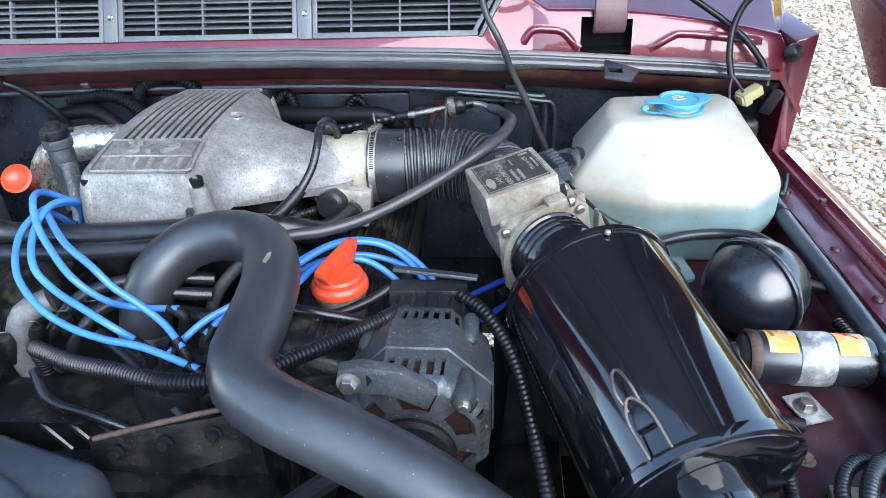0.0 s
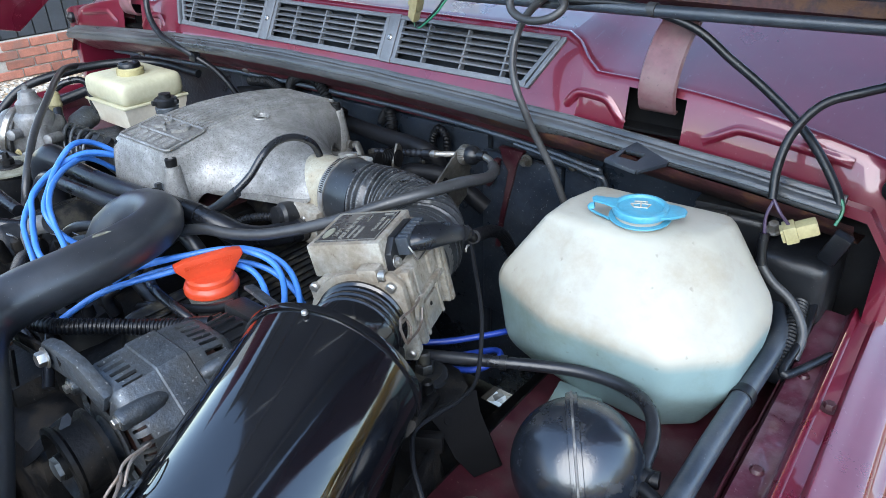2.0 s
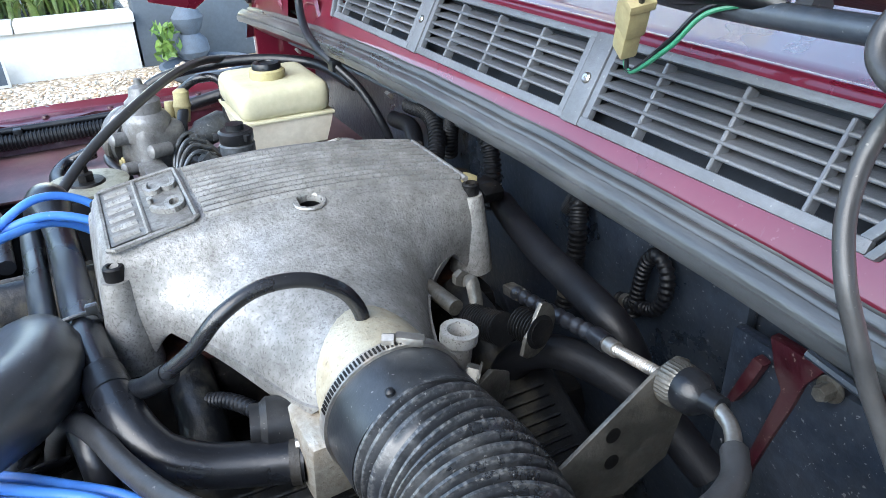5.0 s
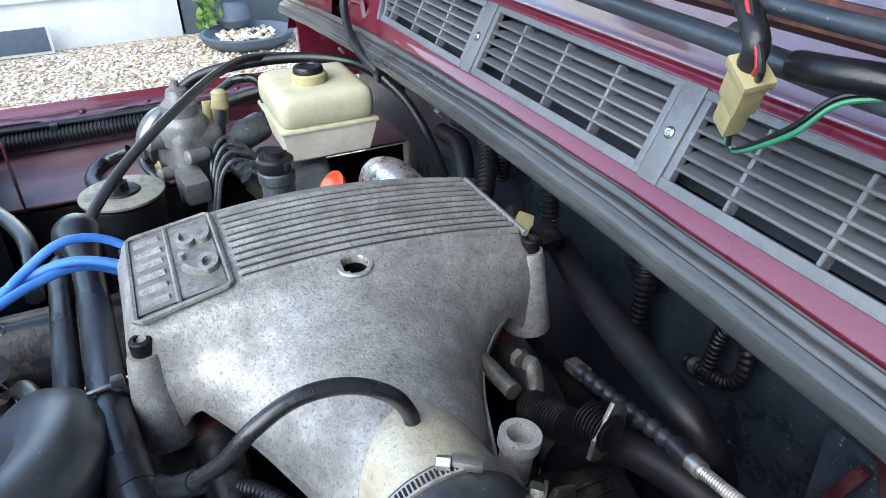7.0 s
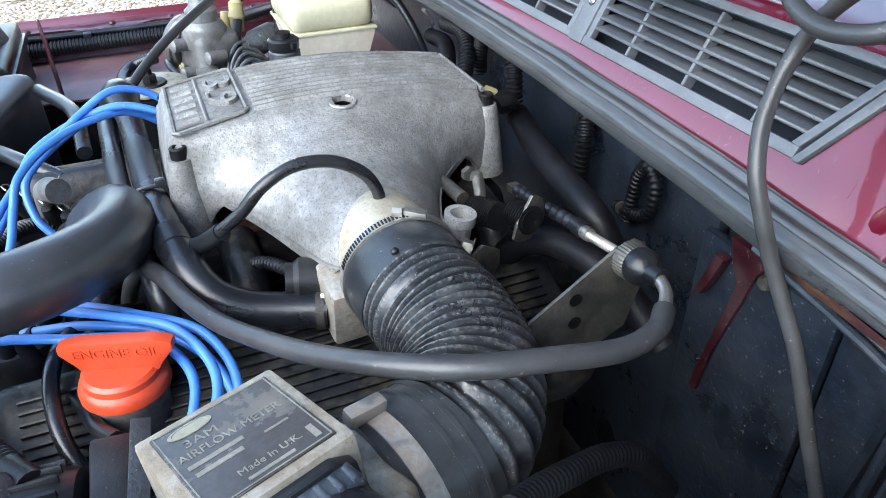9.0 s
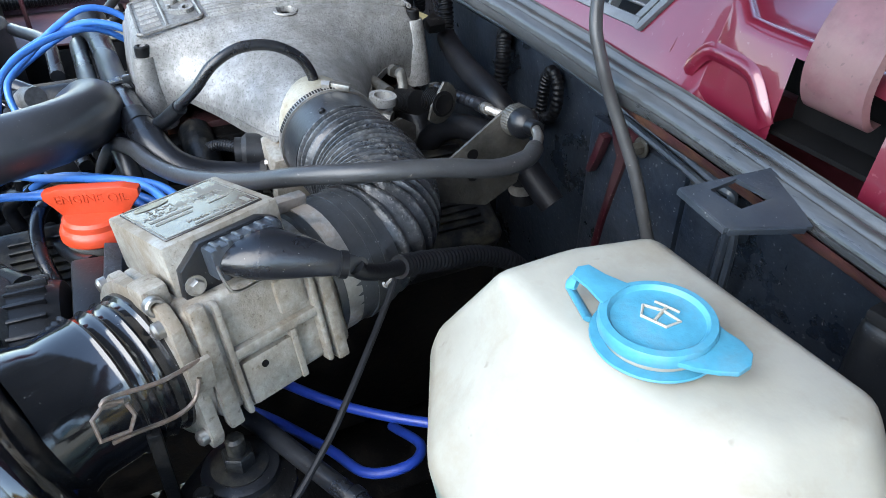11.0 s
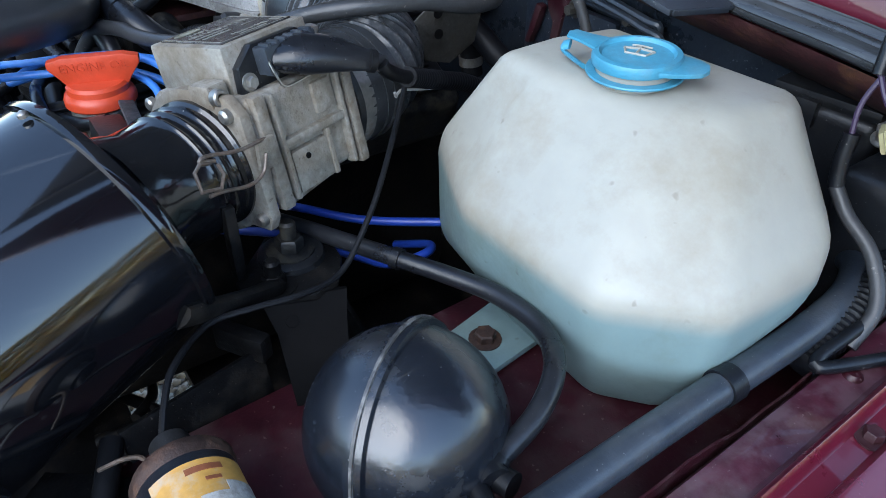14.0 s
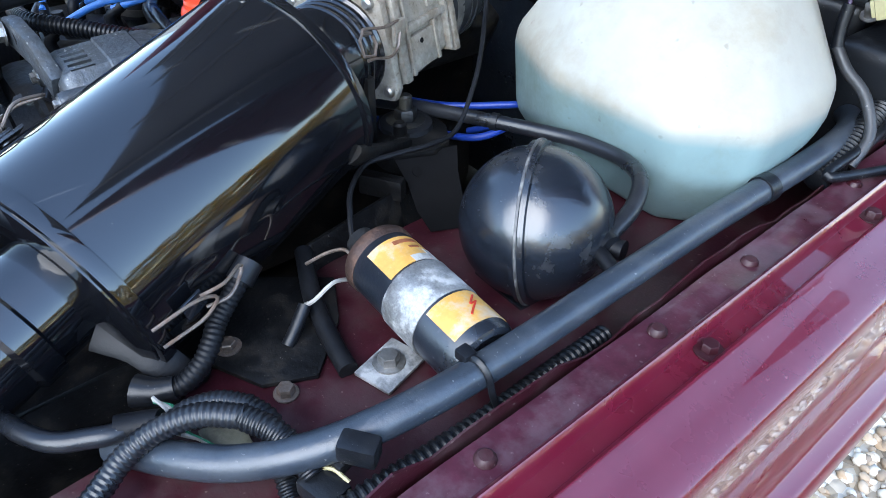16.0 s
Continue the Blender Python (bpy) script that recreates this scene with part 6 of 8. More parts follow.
sym.join(tube([tuple(capm @ Vector(p)) for p in ((-0.009, 0.003, 0.0120), (-0.006, -0.004, 0.0120), (0.006, -0.004, 0.0120), (0.009, 0.003, 0.0120), (0.0, 0.005, 0.0120), (-0.009, 0.003, 0.0120))], 0.0008, 6, smooth=False))
sym.join(tube([tuple(capm @ Vector(p)) for p in ((0, -0.004, 0.0120), (0.0, 0.008, 0.0120))], 0.0008, 6), tube([tuple(capm @ Vector(p)) for p in ((-0.006, 0.0085, 0.0120), (0.0, 0.008, 0.0125), (0.006, 0.0085, 0.0120))], 0.0007, 6))
part("washer_symbol", sym, POLY, cap, "pale raised screen-wash symbol")
foot = part("mounting_foot", prism([(-0.024, -0.022), (-0.021, -0.028), (-0.014, -0.031), (0.014, -0.031), (0.021, -0.028), (0.024, -0.022), (0.026, 0.03), (-0.026, 0.03)], 0.006, Matrix.Translation((0.628, 0.735, 0.9475)) @ pose(0, 0, 0, 0, 0, 8), 0.002), POLY, tank)
NEAR.append(foot)
part("foot_bolt", hexbolt((0.628, 0.731, 0.9535), (0, 0, 1), 0.008, 0.008, 1.5), RUSTY_BOLT, foot, "rusty hexagon bolt")

sphere = thing("vacuum_sphere", (0.694, 0.633, 0.958), "satin black steel vacuum reservoir sphere with a welded seam", "vacuum reservoir")
SP = Vector((0.6941, 0.6334, 1.0096))
part("shell", ball(0.0541, Matrix.Translation(SP), 56, 36), SATIN, sphere)
part("seam", lathe([(0.0538, -0.0052), (0.0572, -0.0046), (0.0576, -0.0012), (0.0576, 0.0012), (0.0572, 0.0046), (0.0538, 0.0052)], at(tuple(SP), (0.80, 0.52, 0.12)), 64), SATIN, sphere, "raised welded seam")
part("seam_crest", lathe([(0.0572, -0.0013), (0.0586, -0.0008), (0.0586, 0.0008), (0.0572, 0.0013)], at(tuple(SP), (0.80, 0.52, 0.12)), 64), WORN_EDGE, sphere, "worn pale crest of the seam")
part("spigot", tube([(0.737, 0.650, 1.010), (0.755, 0.655, 1.012)], 0.0072, 14), SOOT, sphere)
part("spigot_stub", tube([(0.735, 0.643, 1.012), (0.751, 0.639, 1.012), (0.772, 0.634, 1.008)], 0.0055, 12), SOOT, sphere)
part("bracket", box((0.05, 0.03, 0.006), Matrix.Translation((0.694, 0.616, 0.9615)), 0.001), SATIN, sphere)
vh = thing("vacuum_hose", (0.60, 0.71, 1.0), "black rubber vacuum hose to the sphere", "hose")
NEAR.append(vh)
part("tube", tube([(0.40, 0.630, 0.985), (0.474, 0.664, 0.993), (0.519, 0.682, 0.997), (0.561, 0.699, 1.000), (0.598, 0.716, 1.001), (0.640, 0.730, 1.003), (0.683, 0.728, 1.007), (0.716, 0.706, 1.014), (0.733, 0.677, 1.010), (0.738, 0.648, 1.003), (0.742, 0.638, 1.003)], 0.0066, 12), HOSE, vh)

part("hose_end", tube([(0.739, 0.644, 1.003), (0.7415, 0.638, 1.003), (0.748, 0.636, 1.003)], 0.0082, 14), RUBBER, vh, "swollen rubber hose end")
part("clip", tube([(0.5605, 0.6988, 1.000), (0.5665, 0.7015, 1.000)], 0.0080, 14), RUBBER, vh)

CA, CB = Vector((0.646, 0.503, 0.988)), Vector((0.764, 0.497, 0.985))
CM = at(tuple(CA), CB - CA, (0, 0, 1))
CLEN = (CB - CA).length
coil = thing("ignition_coil", (0.705, 0.50, 0.945), "black cylindrical ignition coil with yellow labels", "ignition coil")
cbody = part("can", lathe([(0.0245, 0.004), (0.026, 0.006), (0.026, CLEN - 0.006), (0.0245, CLEN - 0.002), (0.021, CLEN), (0.020, CLEN - 0.003), (1e-4, CLEN - 0.003)], CM, 44), SATIN, coil)
part("rolled_rim", lathe([(0.0255, -0.003), (0.0272, 0.0), (0.0272, 0.005), (0.0262, 0.008)], CM, 44), RUSTY_BOLT, cbody, "rusty rolled rim")
part("tower", lathe([(0.024, 0.002), (0.020, -0.006), (0.012, -0.010), (0.011, -0.024), (1e-4, -0.024)], CM, 28), PLASTIC, cbody)
part("clamp_band", lathe([(0.0268, 0.044), (0.0274, 0.045), (0.0274, 0.077), (0.0268, 0.078)], CM, 44), ZINC, coil, "powdery galvanised clamp band")


def wrap(a0, a1, h0, h1, r, n=14):
    v, f = [], []
    for i in range(n + 1):
        a = a0 + (a1 - a0) * i / n
        for rr, hh in ((r, h0), (r, h1), (r - 0.0006, h1), (r - 0.0006, h0)):
            v.append(CM @ Vector((rr * math.cos(a), rr * math.sin(a), hh)))
    for i in range(n):
        for j in range(4):
            k = (j + 1) % 4
            f.append((i * 4 + j, i * 4 + k, i * 4 + 4 + k, i * 4 + 4 + j))
    f += [(3, 2, 1, 0), tuple(n * 4 + j for j in range(4))]
    return G().add(v, f)


lab = part("label", wrap(0.3, 2.3, 0.014, 0.042, 0.0265), YELLOW, coil, "yellow maker's label")
part("label_bar", wrap(0.9, 1.6, 0.018, 0.0215, 0.0269), BROWN_INK, lab)
part("label_bar", wrap(1.0, 1.3, 0.026, 0.028, 0.0269), BROWN_INK, lab)
part("torn_paper", wrap(0.3, 0.95, 0.030, 0.0425, 0.02675), WHITE_PAPER, lab, "torn pale paper under the label")
part("torn_paper", wrap(0.95, 1.5, 0.036, 0.0425, 0.02675), WHITE_PAPER, lab, "torn pale paper under the label")
lab = part("label", wrap(0.3, 2.3, 0.080, 0.108, 0.0265), YELLOW, coil, "yellow high-voltage warning label")
flash = G()
for (h0, a0), (h1, a1) in (((0.086, 1.05), (0.093, 1.35)), ((0.093, 1.35), (0.092, 1.15)), ((0.092, 1.15), (0.101, 1.55))):
    flash.join(tube([CM @ Vector((0.0268 * math.cos(a0), 0.0268 * math.sin(a0), h0)), CM @ Vector((0.0268 * math.cos(a1), 0.0268 * math.sin(a1), h1))], 0.0008, 6))
part("warning_flash", flash, RED, lab, "red lightning flash")
cfoot = part("foot", box((0.030, 0.040, 0.003), Matrix.Translation((0.702, 0.470, 0.948)) @ pose(0, 0, 0, 0, 0, 14), 0.001), ZINC, coil, "galvanised coil bracket")
part("foot_bolt", hexbolt((0.700, 0.470, 0.9495), (0, 0, 1), 0.0075, 0.008, 1.5), STEEL, cfoot)
for k, (z, y) in enumerate(((0.006, 0.008), (-0.008, 0.006))):
    part("terminal", box((0.010, 0.004, 0.008), Matrix.Translation(CA + Vector((-0.010, y, z))), 0.001), CHROME, coil)

# ---------------------------------------------------------------- oil filler, alternator, coolant hoses, ignition leads
filler = thing("oil_filler", (0.256, 0.592, 0.96), "orange engine oil filler cap on a stained metal neck", "oil filler")
part("neck", lathe([(0.0255, -0.06), (0.0255, -0.004), (0.027, 0.0), (0.027, 0.006), (0.024, 0.008)], Matrix.Translation((0.256, 0.592, 1.028)), 30), GRUBBY_ALLOY, filler, "stained metal filler neck")
ocap = part("cap", lathe([(0.0285, 0.0), (0.0300, 0.0015), (0.0300, 0.006), (0.0285, 0.010), (0.026, 0.012), (0.0255, 0.0165), (0.023, 0.019), (1e-4, 0.0195)], Matrix.Translation((0.256, 0.592, 1.035)), 36), ORANGE, filler, "orange plastic cap")
fd = Vector((0.31, 0.95, 0)).normalized()
fm = Matrix.Translation((0.256, 0.594, 1.050)) @ Matrix((fd, Vector((0, 0, 1)), fd.cross(Vector((0, 0, 1))))).transposed().to_4x4()
part("grip", prism([(-0.024, 0), (0.024, 0), (0.029, 0.008), (0.037, 0.018), (0.037, 0.024), (0.024, 0.027), (-0.024, 0.027), (-0.037, 0.024), (-0.037, 0.018), (-0.029, 0.008)], 0.010, fm @ Matrix.Translation((0, 0, -0.005)), 0.0018), ORANGE, ocap, "orange grip with moulded words")
part("moulded_lettering", lettering("ENGINE OIL", 0.0105, fm @ Matrix.Translation((0, 0.0175, 0.0052)), 0.0004), ORANGE, ocap)

alt = thing("alternator", (0.362, 0.47, 0.93), "dull oxidised alloy alternator with cooling slots and a pulley", "alternator")
AM = at((0.350, 0.415, 1.000), (0.02, 1, 0.0), (0, 0, 1))


def slotted(profile, seg, slot, wall=0.004):
    """A turned casting of (radius, height) rings, with the cells that slot(angle, ring) names cut right through."""
    g, n = G(), len(profile)
    for d in (0.0, wall):
        for r, h in profile:
            for j in range(seg):
                a = 2 * math.pi * j / seg
                flat = math.cos(math.pi / 8) / math.cos((a - math.pi * 3 / 8) % (math.pi / 4) - math.pi / 8) * 1.045
                rr = max(r - d, 0.001) * (1 + (flat - 1) * smooth01((r - 0.045) / 0.015))
                g.v.append(tuple(AM @ Vector((rr * math.cos(a), rr * math.sin(a), h + (d * 0.8 if h < 0.008 else 0)))))
    cut = [[slot(math.degrees(2 * math.pi * (j + 0.5) / seg), i) for j in range(seg)] for i in range(n - 1)]
    def at_(i, j, k):
        return k * n * seg + i * seg + j % seg
    for i in range(n - 1):
        for j in range(seg):
            if cut[i][j]:
                continue
            g.f.append((at_(i, j, 0), at_(i, j + 1, 0), at_(i + 1, j + 1, 0), at_(i + 1, j, 0)))
            g.f.append((at_(i, j, 1), at_(i + 1, j, 1), at_(i + 1, j + 1, 1), at_(i, j + 1, 1)))
            if cut[i][j - 1]:
                g.f.append((at_(i, j, 0), at_(i + 1, j, 0), at_(i + 1, j, 1), at_(i, j, 1)))
            if cut[i][(j + 1) % seg]:
                g.f.append((at_(i, j + 1, 0), at_(i, j + 1, 1), at_(i + 1, j + 1, 1), at_(i + 1, j + 1, 0)))
            if i + 1 < n - 1 and cut[i + 1][j]:
                g.f.append((at_(i + 1, j, 0), at_(i + 1, j + 1, 0), at_(i + 1, j + 1, 1), at_(i + 1, j, 1)))
            if i and cut[i - 1][j]:
                g.f.append((at_(i, j, 0), at_(i, j, 1), at_(i, j + 1, 1), at_(i, j + 1, 0)))
    return g


def front_slot(a, i):
    comb = (a % 10.0) < 5.6
    return (i == 5 and comb and (62 < a < 112 or 12 < a < 42 or 200 < a < 330)) or (i in (3, 4) and (a % 8.0) < 4.4 and 128 < a < 200) \
        or (i == 1 and (a % 60) > 14 and (a % 60) < 52)


def rear_slot(a, i):
    return i == 2 and (a % 9.0) < 5.2 and (46 < a < 134 or 190 < a < 350)


part("front_shield", slotted([(0.020, 0.0), (0.036, 0.0), (0.0535, 0.0015), (0.0575, 0.003), (0.0625, 0.0075), (0.0645, 0.0135), (0.0655, 0.0325), (0.066, 0.043)], 144, front_slot), ALT, alt, "slotted alloy front shield", angle=34)
part("stator", slotted([(0.0665, 0.0425), (0.0680, 0.044), (0.0680, 0.072), (0.0665, 0.0735)], 96, lambda a, i: False), ALT, alt, "smooth grey stator ring")
part("rear_shield", slotted([(0.0662, 0.073), (0.066, 0.082), (0.065, 0.088), (0.0615, 0.107), (0.0595, 0.113), (0.054, 0.118)], 160, rear_slot), ALT, alt, "slotted alloy rear shield", angle=34)
part("winding", lathe([(0.030, 0.006), (0.056, 0.008), (0.0585, 0.03), (0.0605, 0.043), (0.0605, 0.073), (0.056, 0.10), (0.03, 0.108)], AM, 48), COPPER, alt, "copper windings behind the slots")
part("rear_cover", lathe([(0.0545, 0.112), (0.0535, 0.136), (0.049, 0.148), (0.040, 0.152), (1e-4, 0.152)], AM, 40), PLASTIC, alt, "black plastic rear cover")
for k in range(7):
    a = math.radians(50 + 13 * k)
    part("cover_rib", box((0.003, 0.006, 0.026), AM @ Matrix.Translation((0.0535 * math.cos(a), 0.0535 * math.sin(a), 0.128)) @ pose(0, 0, 0, 0, 0, math.degrees(a) - 90), 0.0008), PLASTIC, alt)
part("hub", lathe([(0.024, -0.001), (0.020, -0.004), (0.018, -0.008), (0.016, -0.02)], AM, 32), ALT, alt)
pul = part("pulley", lathe([(0.016, -0.010), (0.037, -0.011), (0.037, -0.015), (0.033, -0.018), (0.033, -0.037), (0.037, -0.040), (0.037, -0.044), (0.032, -0.045), (0.029, -0.037), (0.012, -0.037), (0.012, -0.046), (1e-4, -0.046)], AM, 40), GRIME, alt, "dark ribbed pulley")
part("pulley_nut", lathe([(0.011, -0.036), (0.011, -0.050), (0.007, -0.051), (1e-4, -0.051)], AM, 6), STEEL, pul)
for a in (0.55, 2.32, 4.0, 5.3):
    lug = part("bolt_lug", lathe([(0.0085, -0.004), (0.0095, 0.0), (0.0095, 0.018), (0.007, 0.034), (0.003, 0.040)], AM @ Matrix.Translation((0.0625 * math.cos(a), 0.0625 * math.sin(a), 0.0)), 18), ALT, alt)
    part("bolt_head", hexbolt(tuple(AM @ Vector((0.0625 * math.cos(a), 0.0625 * math.sin(a), -0.004))), (0, -1, 0), 0.005, 0.005, 1.3), STEEL, lug)
    part("bolt_lug", lathe([(0.004, 0.074), (0.008, 0.080), (0.0085, 0.108), (0.006, 0.114), (1e-4, 0.114)], AM @ Matrix.Translation((0.0625 * math.cos(a), 0.0625 * math.sin(a), 0.0)), 16), ALT, alt)
ear = part("mounting_ear", prism([(-0.012, -0.012), (0.0, -0.016), (0.030, -0.020), (0.060, -0.040), (0.070, -0.020), (0.040, 0.004), (0.010, 0.012), (-0.008, 0.010)], 0.012, Matrix.Translation((0.302, 0.414, 1.078)) @ pose(0, 0, 0, 90, 0, 8), 0.003), ALT, alt, "cast alloy adjuster ear")
part("ear_bolt", hexbolt((0.304, 0.400, 1.077), (0, -1, 0.1), 0.0070, 0.008, 1.4), STEEL, ear)
strap = part("adjuster_strap", prism([(0.0, -0.009), (0.115, -0.030), (0.118, -0.014), (0.0, 0.009), (-0.006, 0.0)][::-1], 0.0035, Matrix.Translation((0.316, 0.404, 1.076)) @ pose(0, 0, 0, 90, 0, 180), 0.0008), GRIME, alt, "slotted steel adjuster strap")
part("strap_slot", prism([(0.014, -0.006), (0.090, -0.020), (0.091, -0.014), (0.014, 0.0)][::-1], 0.0006, Matrix.Translation((0.316, 0.3999, 1.076)) @ pose(0, 0, 0, 90, 0, 180)), CAST_DIRTY, strap)
part("terminal_block", box((0.080, 0.026, 0.022), Matrix.Translation((0.350, 0.582, 1.035)) @ pose(0, 0, 0, -6, 0, 0), 0.004), PLASTIC, alt, "black terminal block")
part("terminal_tag", box((0.088, 0.012, 0.004), Matrix.Translation((0.356, 0.598, 1.050)) @ pose(0, 0, 0, -14, 4, -5), 0.001), ALT, alt, "pale plastic terminal strip")
part("lead", tube([(0.31, 0.585, 1.040), (0.285, 0.572, 1.030), (0.25, 0.560, 1.022), (0.21, 0.545, 1.018), (0.17, 0.545, 1.0)], 0.0055, 10), RUBBER, alt, "black rubber lead")
part("lead", tube([(0.385, 0.565, 1.045), (0.41, 0.54, 1.040), (0.435, 0.50, 1.02), (0.45, 0.45, 0.99), (0.462, 0.40, 0.96), (0.47, 0.34, 0.93)], 0.0066, 12, rib=(0.005, 0.07)), RUBBER, alt, "black corrugated lead")
part("drive_belt", tube([(0.345, 0.386, 1.035), (0.30, 0.386, 1.00), (0.22, 0.386, 0.93), (0.16, 0.386, 0.88)], 0.009, 6, flat=0.5), RUBBER, alt, "black drive belt")

top = thing("radiator_hose", (0.22, 0.45, 1.07), "thick black rubber radiator top hose with a worn scuff", "hose")
part("tube", tube([(0.046, 0.563, 0.985), (0.052, 0.570, 1.020), (0.066, 0.582, 1.055), (0.097, 0.602, 1.080), (0.138, 0.606, 1.090), (0.176, 0.590, 1.095), (0.203, 0.552, 1.098), (0.217, 0.500, 1.099), (0.220, 0.450, 1.098), (0.219, 0.412, 1.095),
                   (0.229, 0.382, 1.090), (0.258, 0.361, 1.085), (0.295, 0.346, 1.079), (0.331, 0.332, 1.072), (0.367, 0.316, 1.064), (0.41, 0.294, 1.05), (0.46, 0.262, 1.03), (0.50, 0.22, 1.01)], 0.0262, 32), SHINY_HOSE, top)
part("hose_clip", tube([(0.0465, 0.564, 0.990), (0.048, 0.566, 0.998)], 0.0278, 28), STEEL, top)
part("thermostat_neck", tube([(0.044, 0.56, 0.95), (0.046, 0.563, 0.994)], 0.0215, 24), ALT, top, "alloy thermostat outlet")
part("scuff", prism([(-0.002, -0.008), (0.0015, -0.010), (0.003, 0.0), (0.0015, 0.009), (-0.0015, 0.006)], 0.0008, at((0.2165, 0.508, 1.1248), (0.02, 0.03, 1))), PALE_GRUBBY, top, "pale worn scuff")

heater = thing("heater_hose", (0.03, 0.625, 1.05), "pair of black heater hoses bound with a cable tie", "hose")
part("tube", tube([(-0.172, 0.612, 0.98), (-0.172, 0.610, 1.04), (-0.168, 0.611, 1.073), (-0.150, 0.615, 1.090), (-0.105, 0.620, 1.084), (-0.047, 0.624, 1.079), (0.011, 0.627, 1.079), (0.067, 0.630, 1.081), (0.117, 0.634, 1.083), (0.165, 0.641, 1.081)], 0.0128, 22, taper=lambda t: 1.0 + 0.65 * (1 - smooth01((t - 0.22) / 0.16))), HOSE, heater)
part("joiner", tube([(0.150, 0.638, 1.082), (0.172, 0.642, 1.080)], 0.0142, 18), RUBBER, heater)
part("tube", tube([(0.165, 0.641, 1.081), (0.195, 0.648, 1.074), (0.216, 0.660, 1.062), (0.227, 0.682, 1.052), (0.236, 0.710, 1.048), (0.246, 0.738, 1.047)], 0.0138, 18), HOSE, heater)
part("hose_clip", tube([(0.243, 0.730, 1.047), (0.245, 0.736, 1.047)], 0.0150, 20), GROOVE, heater)
part("tube", tube([(-0.20, 0.60, 1.03), (-0.14, 0.596, 1.068), (-0.06, 0.599, 1.072), (0.02, 0.603, 1.073), (0.09, 0.608, 1.077), (0.14, 0.616, 1.073), (0.175, 0.622, 1.055), (0.195, 0.625, 1.02), (0.20, 0.62, 0.97)], 0.0098, 16), HOSE, heater)
tie = part("cable_tie", tube([(0.088, 0.646, 1.083), (0.090, 0.640, 1.096), (0.090, 0.618, 1.094), (0.088, 0.598, 1.084), (0.087, 0.598, 1.070), (0.088, 0.62, 1.063), (0.088, 0.643, 1.068), (0.088, 0.646, 1.083)], 0.0019, 8), SEAL, heater, "grey cable tie")
part("tie_lock", box((0.006, 0.008, 0.007), Matrix.Translation((0.090, 0.640, 1.099)), 0.001), SEAL, tie)

vac = thing("breather_hose", (0.22, 0.74, 1.10), "thin black breather hose arching from the throttle neck", "hose")
part("tube", tube([(0.2255, 0.790, 1.112), (0.2250, 0.788, 1.128), (0.2235, 0.778, 1.144), (0.2200, 0.757, 1.155), (0.2190, 0.731, 1.156), (0.2205, 0.708, 1.146), (0.2150, 0.690, 1.125), (0.2000, 0.670, 1.103), (0.182, 0.660, 1.086)], 0.0047, 12), HOSE, vac)
part("ferrule", lathe([(0.0085, -0.003), (0.0085, 0.001), (0.006, 0.002)], Matrix.Translation((0.2255, 0.790, 1.119)), 16), ALLOY, vac)
part("sleeve", tube([(0.205, 0.676, 1.108), (0.186, 0.662, 1.090), (0.168, 0.652, 1.078)], 0.0068, 14), RUBBER, vac)

sensor_lead = thing("sensor_lead", (0.18, 0.70, 1.04), "black ribbed conduit with bare coloured wires to the sensor", "cable")
part("conduit", tube([(0.216, 0.733, 1.055), (0.200, 0.722, 1.056), (0.182, 0.712, 1.054), (0.165, 0.702, 1.048), (0.150, 0.692, 1.035), (0.145, 0.685, 1.0)], 0.0052, 12, rib=(0.004, 0.1)), RUBBER, sensor_lead)
for k, wm in enumerate((WIRE_RED, WIRE_GREEN, WIRE_WHITE)):
    part("wire", tube([(0.228, 0.741 - 0.002 * k, 1.052 + 0.002 * k), (0.221, 0.736, 1.0525 - 0.002 * k), (0.212, 0.731, 1.054)], 0.0011, 6), wm, sensor_lead)

